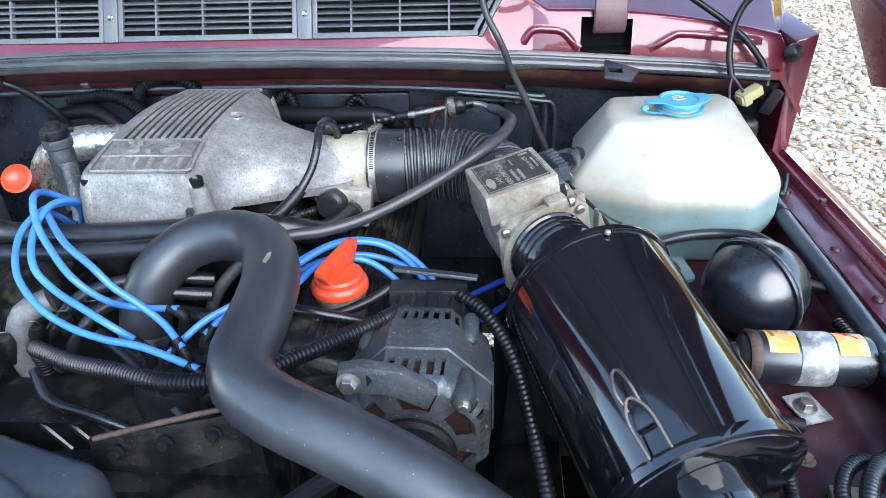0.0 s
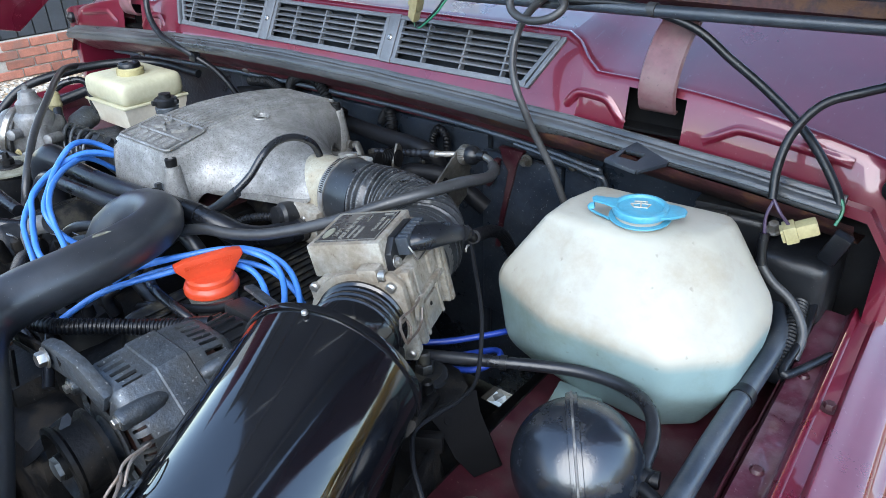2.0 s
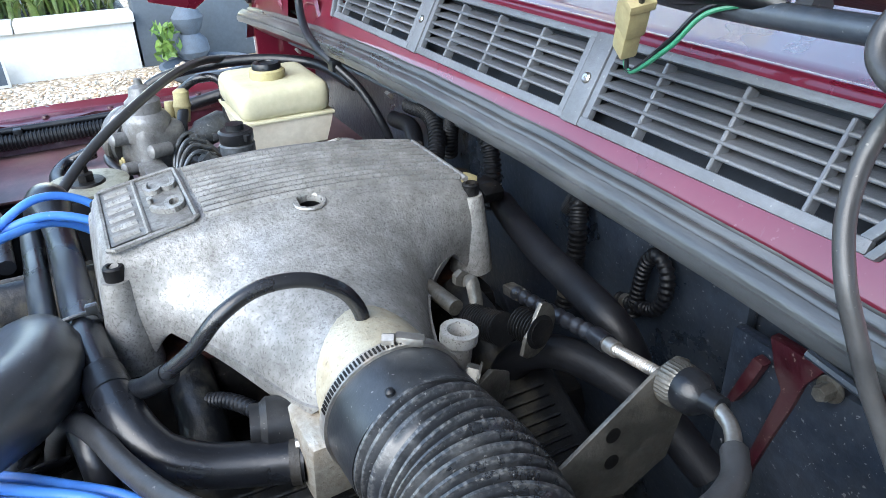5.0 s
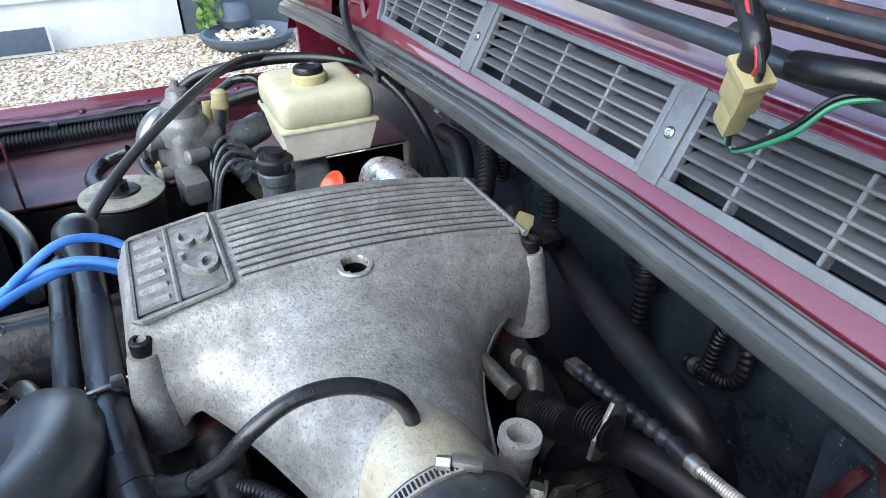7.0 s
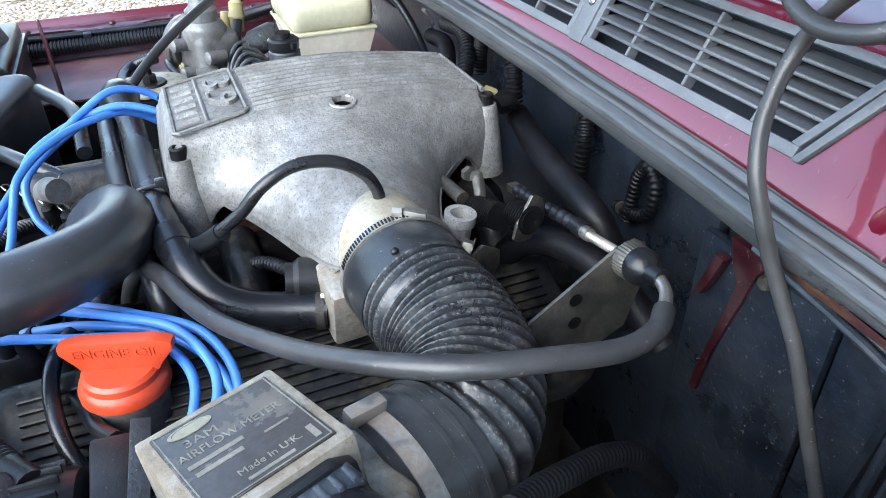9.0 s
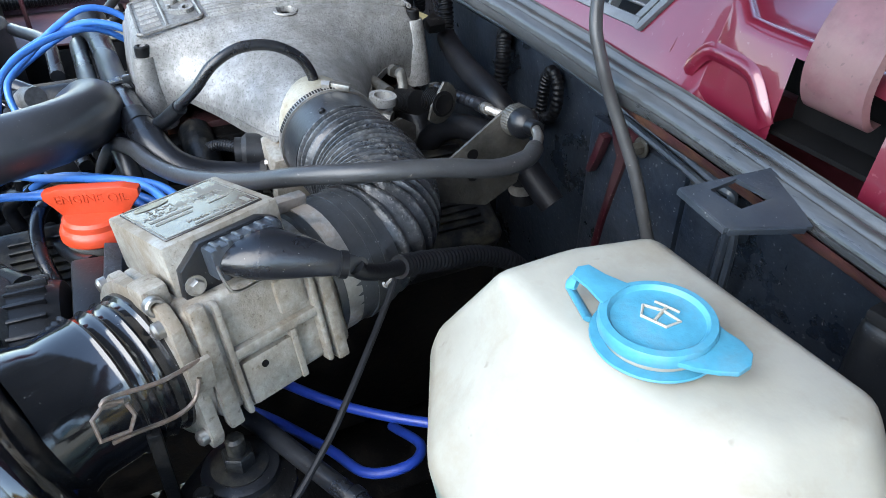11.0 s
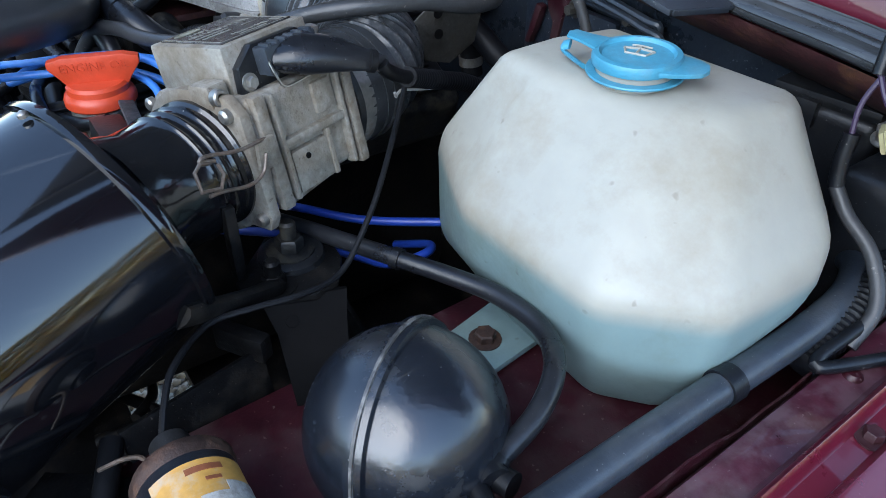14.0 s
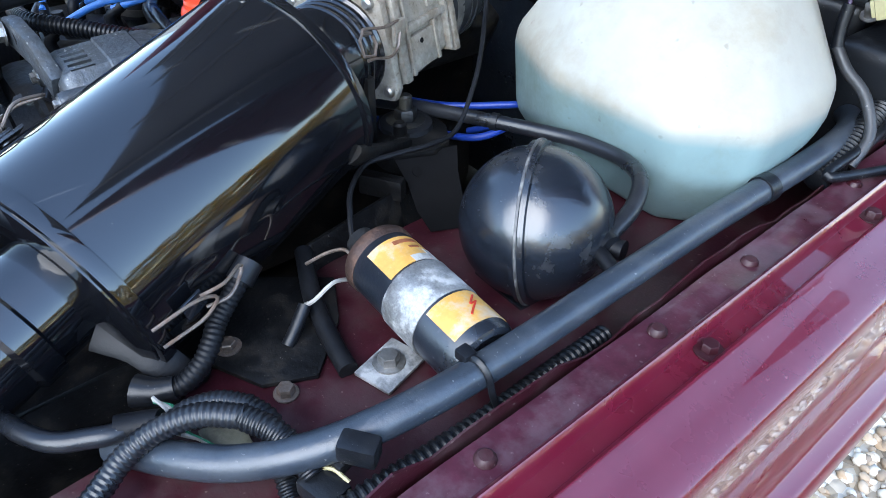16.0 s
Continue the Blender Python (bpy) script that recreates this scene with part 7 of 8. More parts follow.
LEADS = [
    [(0.155, 0.455, 1.040), (0.10, 0.472, 1.050), (0.05, 0.490, 1.045), (0.010, 0.502, 1.051), (-0.022, 0.515, 1.066), (-0.055, 0.547, 1.083), (-0.068, 0.590, 1.103), (-0.056, 0.628, 1.112), (-0.046, 0.675, 1.092), (-0.05, 0.72, 1.05)],
    [(0.082, 0.500, 1.030), (0.060, 0.495, 1.056), (0.029, 0.506, 1.069), (-0.003, 0.521, 1.079), (-0.027, 0.537, 1.095), (-0.044, 0.575, 1.110), (-0.048, 0.620, 1.118), (-0.045, 0.665, 1.098), (-0.06, 0.72, 1.04)],
    [(0.126, 0.490, 1.035), (0.104, 0.508, 1.049), (0.080, 0.517, 1.065), (0.056, 0.522, 1.082), (0.036, 0.530, 1.100), (0.002, 0.553, 1.110), (-0.032, 0.590, 1.114), (-0.060, 0.630, 1.104), (-0.072, 0.68, 1.06)],
    [(0.104, 0.540, 1.044), (0.056, 0.547, 1.040), (0.036, 0.532, 1.060), (0.014, 0.530, 1.085), (-0.015, 0.553, 1.101), (-0.043, 0.583, 1.118), (-0.060, 0.615, 1.130), (-0.068, 0.648, 1.118), (-0.060, 0.680, 1.085), (-0.085, 0.71, 1.04)],
    [(0.105, 0.500, 1.02), (0.135, 0.525, 1.040), (0.17, 0.550, 1.050), (0.208, 0.590, 1.060), (0.248, 0.632, 1.064), (0.295, 0.650, 1.052), (0.335, 0.628, 1.030), (0.355, 0.585, 1.0)],
    [(0.13, 0.53, 1.02), (0.165, 0.562, 1.046), (0.205, 0.605, 1.055), (0.25, 0.648, 1.058), (0.30, 0.662, 1.045), (0.345, 0.640, 1.020), (0.365, 0.60, 0.99)],
    [(0.16, 0.455, 1.02), (0.185, 0.505, 1.046), (0.212, 0.560, 1.052), (0.235, 0.612, 1.052), (0.275, 0.635, 1.042), (0.315, 0.620, 1.020), (0.335, 0.59, 0.99)],
    [(0.16, 0.52, 1.03), (0.19, 0.57, 1.044), (0.225, 0.622, 1.046), (0.275, 0.655, 1.036), (0.33, 0.655, 1.012), (0.36, 0.63, 0.98)],
]
for pts in LEADS:
    lead = thing("ignition_lead", pts[0], "bright blue silicone ignition lead", "ignition lead", "ignition leads")
    part("lead", tube(pts, 0.0036, 12), BLUE, lead)
    for a, b2 in ((0, 1),):
        p, q = Vector(pts[a]), Vector(pts[b2])
        part("boot", tube([p + Vector((0, 0, -0.030)), p + Vector((0, 0, -0.008)) - (q - p).normalized() * 0.004, p + (q - p).normalized() * 0.012], 0.0056, 12, taper=lambda f: 1.25 - 0.35 * f), SOOT, lead, "black rubber boot")
for pts in ([(0.36, 0.64, 0.975), (0.43, 0.685, 0.985), (0.475, 0.725, 0.982), (0.515, 0.770, 0.985), (0.545, 0.82, 0.985), (0.56, 0.88, 0.97)],
            [(0.40, 0.62, 0.97), (0.445, 0.668, 0.972), (0.49, 0.705, 0.965), (0.525, 0.722, 0.970), (0.535, 0.748, 0.975), (0.515, 0.765, 0.965), (0.47, 0.76, 0.94)]):
    lead = thing("coil_lead", pts[0], "blue coil lead, darkened as if in shade, drooping behind the airflow meter", "ignition lead")
    part("lead", tube(pts, 0.0036, 12), SHADED_BLUE, lead)

dist = thing("distributor", (0.07, 0.47, 0.95), "black distributor cap with lead towers among grimy fittings", "distributor")
part("cap", lathe([(0.045, 0), (0.046, 0.03), (0.040, 0.045), (0.018, 0.052), (1e-4, 0.052)], Matrix.Translation((0.11, 0.50, 0.955)), 32), PLASTIC, dist)
for k in range(8):
    a = k * math.pi / 4
    part("tower", lathe([(0.008, 0), (0.0065, 0.02), (1e-4, 0.02)], Matrix.Translation((0.11 + 0.031 * math.cos(a), 0.50 + 0.031 * math.sin(a), 0.995)), 12), PLASTIC, dist)
pump = thing("hydraulic_fittings", (0.03, 0.42, 0.95), "cluster of grimy hydraulic pump fittings and stub pipes", "pump")
part("pump_body", box((0.13, 0.09, 0.08), Matrix.Translation((0.04, 0.45, 0.895)), 0.02), GRIME, pump)
part("pump_plate", prism([(-0.06, -0.025), (0.06, -0.03), (0.07, 0.0), (0.05, 0.03), (-0.05, 0.028)], 0.012, Matrix.Translation((0.005, 0.490, 0.918)) @ pose(0, 0, 0, 18, 0, -14), 0.003), GRIME, pump)
for k in range(4):
    x, y = -0.058 + 0.026 * k, 0.508 - 0.006 * k
    part("stub_pipe", tube([(x + 0.016, y + 0.018, 0.938), (x + 0.004, y + 0.002, 0.944), (x - 0.010, y - 0.014, 0.941)], 0.0092, 14, taper=lambda f: 1.15 - 0.2 * f), HOSE, pump, "oily black stub pipe")
    part("gland_nut", lathe([(0.0118, 0), (0.0118, 0.008), (0.0095, 0.010)], at((x + 0.008, y + 0.008, 0.941), (-0.55, -0.75, 0.12)), 6), DULL_ZINC, pump)
    part("terminal_cap", box((0.014, 0.012, 0.010), Matrix.Translation((x + 0.012, y - 0.016, 0.936)) @ pose(0, 0, 0, 8, 14, 35), 0.002), PLASTIC, pump)
    part("fitting_bolt", hexbolt((x + 0.014, y - 0.030, 0.930), (-0.2, -0.5, 0.85), 0.0050, 0.006, 1.5), DULL_ZINC, pump)
for k in range(3):
    part("link_pipe", tube([(-0.060 + 0.03 * k, 0.500, 0.952), (-0.045 + 0.03 * k, 0.478, 0.962), (-0.020 + 0.03 * k, 0.462, 0.958), (0.005 + 0.03 * k, 0.455, 0.935)], 0.0034, 8), SATIN, pump, "thin black link pipe")
part("strap", tube([(0.092, 0.380, 1.030), (0.15, 0.390, 1.041), (0.215, 0.40, 1.052)], 0.0024, 6, flat=0.5), RUSTY_BOLT, pump, "brown-stained metal strap")
part("strap_plate", prism([(0.0, 0.0), (0.13, 0.018), (0.13, -0.022), (0.06, -0.04), (0.0, -0.03)], 0.004, Matrix.Translation((0.087, 0.384, 1.028)) @ pose(0, 0, 0, 80, 0, 6), 0.001), GRIME, pump)
for k in range(3):
    part("plate_bolt", hexbolt((0.11 + 0.04 * k, 0.377 + 0.006 * k, 1.018 + 0.006 * k), (0, -1, 0.2), 0.0052, 0.006, 1.4), SOOT, pump)
part("return_pipe", tube([(-0.030, 0.545, 1.050), (-0.052, 0.532, 1.042), (-0.066, 0.528, 1.012), (-0.070, 0.530, 0.978), (-0.055, 0.530, 0.945)], 0.0125, 16), ALLOY_PALE, pump, "stained pale bent pipe")
conduit = thing("wiring_conduit", (0.1, 0.45, 1.0), "black corrugated wiring conduit across the engine front", "conduit")
part("end_cuff", tube([(0.333, 0.540, 1.046), (0.322, 0.533, 1.0445), (0.312, 0.526, 1.043)], 0.0092, 14), RUBBER, conduit)
part("tube", tube([(0.325, 0.535, 1.045), (0.285, 0.510, 1.040), (0.245, 0.470, 1.046), (0.205, 0.435, 1.050), (0.141, 0.432, 1.045), (0.082, 0.452, 1.038), (0.020, 0.478, 1.026), (-0.030, 0.505, 1.018), (-0.048, 0.525, 1.0), (-0.05, 0.53, 0.96)], 0.0078, 14, rib=(0.0042, 0.10)), RUBBER, conduit)
rock = thing("wiring_conduit", (0.22, 0.55, 1.03), "smooth black sleeved cable over the rocker cover", "cable")
part("tube", tube([(0.12, 0.60, 1.00), (0.165, 0.568, 1.032), (0.21, 0.548, 1.040), (0.255, 0.545, 1.034), (0.295, 0.555, 1.015), (0.32, 0.58, 0.98)], 0.0058, 14), HOSE, rock)
part("end_cuff", tube([(0.30, 0.558, 1.011), (0.313, 0.571, 0.995)], 0.0078, 14), RUBBER, rock)
for n, pts in enumerate(([(0.12, 0.60, 1.04), (0.05, 0.585, 1.050), (-0.01, 0.565, 1.040), (-0.05, 0.54, 1.0)], [(0.12, 0.585, 1.03), (0.06, 0.57, 1.04), (0.01, 0.55, 1.03), (-0.03, 0.52, 0.98)],
                         [(-0.12, 0.54, 1.02), (-0.16, 0.50, 1.03), (-0.22, 0.47, 1.02), (-0.30, 0.46, 0.98)], [(0.19, 0.56, 1.0), (0.12, 0.57, 1.01), (0.06, 0.60, 1.0)], [(-0.18, 0.56, 1.02), (-0.28, 0.55, 1.035), (-0.42, 0.50, 1.02)], [(-0.035, 0.495, 1.000), (-0.010, 0.470, 0.985), (0.040, 0.455, 0.980), (0.090, 0.450, 0.960)],
                         [(0.02, 0.53, 1.02), (0.07, 0.50, 1.00), (0.12, 0.46, 0.985), (0.16, 0.43, 0.95)])):
    h = thing("small_hose", pts[0], "thin black rubber hose among the engine fittings", "hose", "small engine hoses")
    part("tube", tube(pts, (0.0072, 0.0072, 0.009, 0.009, 0.009, 0.0055, 0.0065)[n], 10), HOSE, h)
for k in range(7):
    x, y = 0.02 - 0.022 * k, 0.585 - 0.018 * k
    s2 = thing("injector_clip", (x, y, 1.0), "small steel spring clip on a grimy injector", "clip", "injector clips")
    part("body", lathe([(0.008, -0.03), (0.009, 0.0), (0.006, 0.01), (1e-4, 0.011)], at((x, y, 1.02), (0.3, -0.3, 1)), 14), GRIME, s2)
    part("wire", tube([(x - 0.006, y, 1.03), (x - 0.007, y - 0.004, 1.036), (x, y - 0.008, 1.038), (x + 0.007, y - 0.004, 1.036), (x + 0.006, y, 1.03)], 0.0009, 6), CHROME, s2)
cowl = thing("fan_cowl", (-0.1, 0.25, 0.80), "blue-black plastic fan cowl at the front of the bay", "fan cowl")
part("shell", prism([(-0.46, 0.50), (0.020, 0.383), (0.118, 0.354), (0.155, 0.26), (0.16, 0.05), (-0.46, 0.05)], 0.245, Matrix.Translation((0, 0, 0.795)), 0.026, 5), DUSTY_TUBE, cowl)
part("duct_ridge", tube([(-0.40, 0.435, 1.030), (-0.10, 0.36, 1.032), (0.04, 0.315, 1.034), (0.10, 0.25, 1.034), (0.11, 0.10, 1.034)], 0.022, 16, flat=0.8), DUSTY_TUBE, cowl)
part("duct_ridge", tube([(-0.30, 0.34, 1.022), (-0.06, 0.28, 1.026), (0.02, 0.22, 1.028), (0.03, 0.08, 1.028)], 0.030, 16, flat=0.8), DUSTY_TUBE, cowl)
part("screw", hexbolt((0.128, 0.215, 1.041), (0, 0, 1), 0.005, 0.005, 1.6), GRIME, cowl)
part("front_panel", box((1.14, 0.12, 0.5), Matrix.Translation((0.0, -0.02, 0.78)), 0.01), PAINT_DULL, car, "dusty maroon front panel")

# ---------------------------------------------------------------- along the wing flange
rail = thing("loom_tube", (0.775, 0.6, 0.99), "long black plastic wiring tube along the wing flange", "conduit")
NEAR.append(rail)
part("tube", tube([(0.735, 0.985, 0.985), (0.760, 0.960, 1.002), (0.777, 0.915, 1.008), (0.780, 0.86, 1.006), (0.777, 0.78, 1.004), (0.775, 0.70, 1.004), (0.774, 0.60, 1.003), (0.772, 0.50, 1.000), (0.764, 0.44, 0.995), (0.748, 0.395, 0.986), (0.722, 0.360, 0.976), (0.690, 0.335, 0.968), (0.65, 0.315, 0.955)], 0.0102, 18), DUSTY_TUBE, rail)
part("collar", tube([(0.7775, 0.790, 1.004), (0.777, 0.778, 1.004)], 0.0118, 18), RUBBER, rail)
tie = part("cable_tie", tube([(0.764, 0.486, 1.006), (0.772, 0.487, 1.012), (0.781, 0.488, 1.006), (0.784, 0.490, 0.990), (0.786, 0.494, 0.975)], 0.0022, 8, flat=0.6), RUBBER, rail, "black cable tie")
part("tie_lock", box((0.010, 0.009, 0.007), Matrix.Translation((0.763, 0.487, 1.009)), 0.0015), RUBBER, tie)
part("edge_clip", box((0.022, 0.014, 0.014), Matrix.Translation((0.770, 0.408, 0.998)) @ pose(0, 0, 0, 0, 0, 35), 0.003), RUBBER, rail)
for n, (pts, r) in enumerate((([(0.770, 1.02, 1.02), (0.782, 0.96, 1.016), (0.789, 0.90, 1.004), (0.789, 0.85, 0.99)], 0.0105), ([(0.779, 0.60, 0.964), (0.781, 0.55, 0.968), (0.784, 0.48, 0.972), (0.781, 0.40, 0.974), (0.77, 0.30, 0.965)], 0.0068))):
    c2 = thing("ribbed_conduit", pts[0], "black corrugated conduit beside the wing flange", "conduit", "wing conduits")
    NEAR.append(c2)
    part("tube", tube(pts, r, 14, rib=(0.0052, 0.10)), RUBBER, c2)
hook = thing("bonnet_stay_wire", (0.80, 0.86, 0.99), "short bent black wire lying on the wing flange", "wire")
NEAR.append(hook)
part("wire", tube([(0.83, 0.90, 1.004), (0.812, 0.862, 1.003), (0.801, 0.842, 1.003), (0.797, 0.850, 1.004), (0.799, 0.88, 1.008), (0.800, 0.92, 1.012), (0.795, 0.98, 1.02)], 0.0042, 10), RUBBER, hook)

mount = thing("engine_bracket", (0.54, 0.61, 0.95), "black steel bracket with a rubber mount and large bolt", "bracket")
NEAR.append(mount)
part("mount_plate", prism([(0.470, 0.640), (0.480, 0.668), (0.500, 0.680), (0.525, 0.676), (0.548, 0.660), (0.553, 0.640), (0.540, 0.610), (0.528, 0.598), (0.508, 0.600)], 0.006, Matrix.Translation((0, 0, 0.983)), 0.002), GRIME, mount)
part("rubber_mount", lathe([(0.030, -0.03), (0.030, -0.010), (0.026, 0.0), (0.024, 0.008), (0.020, 0.010)], Matrix.Translation((0.503, 0.646, 0.985)), 30), RUBBER, mount)
part("washer", lathe([(0.018, 0.008), (0.018, 0.011), (0.010, 0.012)], Matrix.Translation((0.503, 0.646, 0.985)), 26), CAST_DIRTY, mount)
part("mount_nut", hexbolt((0.503, 0.646, 0.995), (0, 0, 1), 0.0105, 0.012, 1.5), CAST_DIRTY, mount)
part("stud", lathe([(0.006, 0.0), (0.006, 0.020), (0.004, 0.022), (1e-4, 0.022)], Matrix.Translation((0.503, 0.646, 0.998)), 14), CAST_DIRTY, mount)
part("mount_bolt", hexbolt((0.527, 0.621, 0.9885), (0, 0, 1), 0.0085, 0.011, 1.9), GRIME, mount)
part("bolt_shank", lathe([(0.006, 0.0), (0.006, 0.016), (0.004, 0.018), (1e-4, 0.018)], Matrix.Translation((0.527, 0.621, 0.993)), 14), GRIME, mount)
# The leg's near-black colour takes in the shade it stands in.
part("leg", loft([[Vector(p) for p in ring] for ring in (((0.536, 0.606, 0.986), (0.556, 0.662, 0.986), (0.551, 0.664, 0.984), (0.531, 0.608, 0.984)), ((0.553, 0.608, 0.968), (0.566, 0.655, 0.968), (0.561, 0.657, 0.966), (0.548, 0.610, 0.966)), ((0.572, 0.604, 0.949), (0.590, 0.642, 0.949), (0.588, 0.646, 0.946), (0.568, 0.608, 0.946)), ((0.600, 0.596, 0.9475), (0.612, 0.622, 0.9475), (0.612, 0.626, 0.9465), (0.600, 0.600, 0.9465)))]), SHADE_BLACK, mount, "black pressed steel leg, darkened as if in shade")
part("leg_foot", box((0.04, 0.012, 0.020), Matrix.Translation((0.548, 0.585, 0.972)) @ pose(0, 0, 0, 0, 0, 30), 0.003), GRIME, mount)
# A near-black disc paints the shade of the hole in the leg.
part("leg_hole", lathe([(0.0045, 0), (0.0045, 0.0012), (1e-4, 0.0012)], at((0.5515, 0.620, 0.9735), (0.72, -0.1, 0.69)), 14), SHADE_BLACK, mount)
part("strut", tube([(0.560, 0.545, 1.022), (0.548, 0.570, 1.008), (0.538, 0.598, 0.996), (0.530, 0.618, 0.989)], 0.014, 12, flat=0.5), GRIME, mount, "black cast arm")
part("baffle", box((0.004, 0.10, 0.09), Matrix.Translation((0.575, 0.545, 0.925)) @ pose(0, 0, 0, 0, -12, 10), 0.001), GRIME, mount)
part("stay", box((0.012, 0.008, 0.06), Matrix.Translation((0.505, 0.605, 1.02)), 0.002), GRIME, mount)

front_loom = thing("front_loom", (0.69, 0.36, 0.95), "bunched black sleeved loom with a plug by the wing", "loom")
NEAR.append(front_loom)
part("branch", tube([(0.692, 0.270, 0.955), (0.683, 0.297, 0.965), (0.678, 0.315, 0.974), (0.681, 0.335, 0.984), (0.691, 0.356, 0.990), (0.708, 0.375, 0.990)], 0.0070, 14, rib=(0.0036, 0.045)), HOSE, front_loom)
part("ribbed_end", tube([(0.706, 0.373, 0.990), (0.723, 0.382, 0.988), (0.738, 0.387, 0.982), (0.754, 0.388, 0.974)], 0.0071, 14, rib=(0.0036, 0.06)), RUBBER, front_loom)
part("branch", tube([(0.662, 0.330, 0.966), (0.670, 0.342, 0.972), (0.671, 0.355, 0.976), (0.680, 0.371, 0.980), (0.694, 0.383, 0.980)], 0.0062, 14, rib=(0.0036, 0.045)), HOSE, front_loom)
part("ribbed_end", tube([(0.692, 0.382, 0.980), (0.707, 0.388, 0.976), (0.718, 0.385, 0.970), (0.729, 0.382, 0.964), (0.748, 0.376, 0.956)], 0.0064, 14, rib=(0.0036, 0.06)), RUBBER, front_loom)
part("branch", tube([(0.560, 0.258, 0.958), (0.588, 0.266, 0.965), (0.622, 0.277, 0.970), (0.642, 0.289, 0.972), (0.651, 0.304, 0.972), (0.657, 0.316, 0.972), (0.660, 0.337, 0.968)], 0.0062, 12), HOSE, front_loom)
part("connector", box((0.026, 0.018, 0.014), Matrix.Translation((0.762, 0.389, 0.970)) @ pose(0, 0, 0, 0, 0, 12), 0.003), PLASTIC, front_loom)
part("connector_clip", box((0.012, 0.014, 0.008), Matrix.Translation((0.757, 0.404, 0.978)) @ pose(0, 0, 0, 0, 0, 12), 0.002), PLASTIC, front_loom)
for k in range(3):
    part("wire", tube([(0.644, 0.344, 0.966 + 0.002 * k), (0.658, 0.351 - 0.002 * k, 0.968), (0.672, 0.348 - 0.002 * k, 0.966), (0.687, 0.354, 0.965), (0.700, 0.361 - 0.002 * k, 0.962)], 0.0013, 6), (WIRE_GREEN, WIRE_WHITE, WIRE_WHITE)[k], front_loom)
part("wire", tube([(0.752, 0.392, 0.976), (0.760, 0.397, 0.979), (0.770, 0.400, 0.976)], 0.0012, 6), CREAM, front_loom)
part("tape_wrap", tube([(0.654, 0.318, 0.971), (0.660, 0.332, 0.970), (0.666, 0.340, 0.971)], 0.0085, 12), SOOT, front_loom, "black tape round the joint")
part("grommet", prism([(-0.018, -0.012), (0.010, -0.015), (0.020, -0.006), (0.016, 0.010), (-0.012, 0.013)], 0.010, Matrix.Translation((0.688, 0.368, 0.946)), 0.003), PALE_GRUBBY, front_loom, "grubby pale plastic block")
# Dark plate added to stand in for the air cleaner's shadow.
liner = thing("shelf_shade_plate", (0.62, 0.44, 0.946), "dark plate added on the wing shelf to stand in for the air cleaner's shadow, with a black flap", "plate")
NEAR.append(liner)
part("plate", prism([(0.560, 0.452), (0.622, 0.388), (0.660, 0.405), (0.676, 0.438), (0.640, 0.478), (0.600, 0.500)], 0.004, Matrix.Translation((0, 0, 0.9465)), 0.001), GRIME, liner)
part("skirt", prism([(0, 0), (0.094, 0.0), (0.09, -0.16), (0.01, -0.16)], 0.004, Matrix.Translation((0.566, 0.447, 0.947)) @ pose(0, 0, 0, 90, 0, -46), 0.001), GRIME, liner)
part("plate_bolt", hexbolt((0.616, 0.404, 0.9505), (0, 0, 1), 0.006, 0.006, 1.5), TARNISH, liner)
part("rubber_flap", tube([(0.585, 0.335, 0.985), (0.605, 0.352, 0.978), (0.622, 0.362, 0.965), (0.630, 0.372, 0.945)], 0.012, 8, flat=0.2), SOOT, liner)
drain = thing("drain_conduit", (0.60, 0.41, 0.99), "black corrugated conduit dropping beside the air cleaner", "conduit")
NEAR.append(drain)
part("tube", tube([(0.612, 0.425, 1.00), (0.623, 0.400, 0.985), (0.631, 0.390, 0.978), (0.637, 0.379, 0.970), (0.638, 0.365, 0.962), (0.634, 0.354, 0.959)], 0.0066, 14, rib=(0.0036, 0.05)), SOOT, drain)
part("cuff", tube([(0.608, 0.434, 1.006), (0.613, 0.422, 0.998)], 0.0095, 12), RUBBER, drain)
part("mouth", tube([(0.637, 0.360, 0.961), (0.631, 0.349, 0.959), (0.622, 0.339, 0.960)], 0.0085, 14, taper=lambda f: 0.9 + 0.35 * f), RUBBER, drain, "flared rubber mouth")
coil_wires = thing("coil_wires", (0.63, 0.47, 0.95), "pair of loose coil leads with crimped ends", "wire")
NEAR.append(coil_wires)
part("wire", tube([(0.638, 0.498, 0.985), (0.622, 0.500, 0.990), (0.610, 0.492, 0.985), (0.600, 0.478, 0.975)], 0.0014, 6), TARNISH, coil_wires)
part("wire", tube([(0.636, 0.490, 0.978), (0.640, 0.476, 0.985), (0.637, 0.462, 0.975), (0.630, 0.458, 0.968)], 0.0016, 6), WIRE_WHITE, coil_wires)
part("sleeve", tube([(0.630, 0.458, 0.968), (0.636, 0.446, 0.958), (0.640, 0.436, 0.950)], 0.0048, 10), RUBBER, coil_wires)
part("crimp", tube([(0.614, 0.510, 0.985), (0.625, 0.512, 0.992), (0.636, 0.510, 0.995)], 0.005, 10), RUBBER, coil_wires)
part("ground_rod", tube([(0.575, 0.490, 0.965), (0.62, 0.470, 0.958), (0.66, 0.460, 0.953), (0.686, 0.455, 0.951)], 0.0070, 12), SOOT, coil_wires, "black sleeved rod")
part("shelf_bolt", hexbolt((0.673, 0.415, 0.9465), (0, 0, 1), 0.006, 0.007, 1.4), TARNISH, coil_wires)

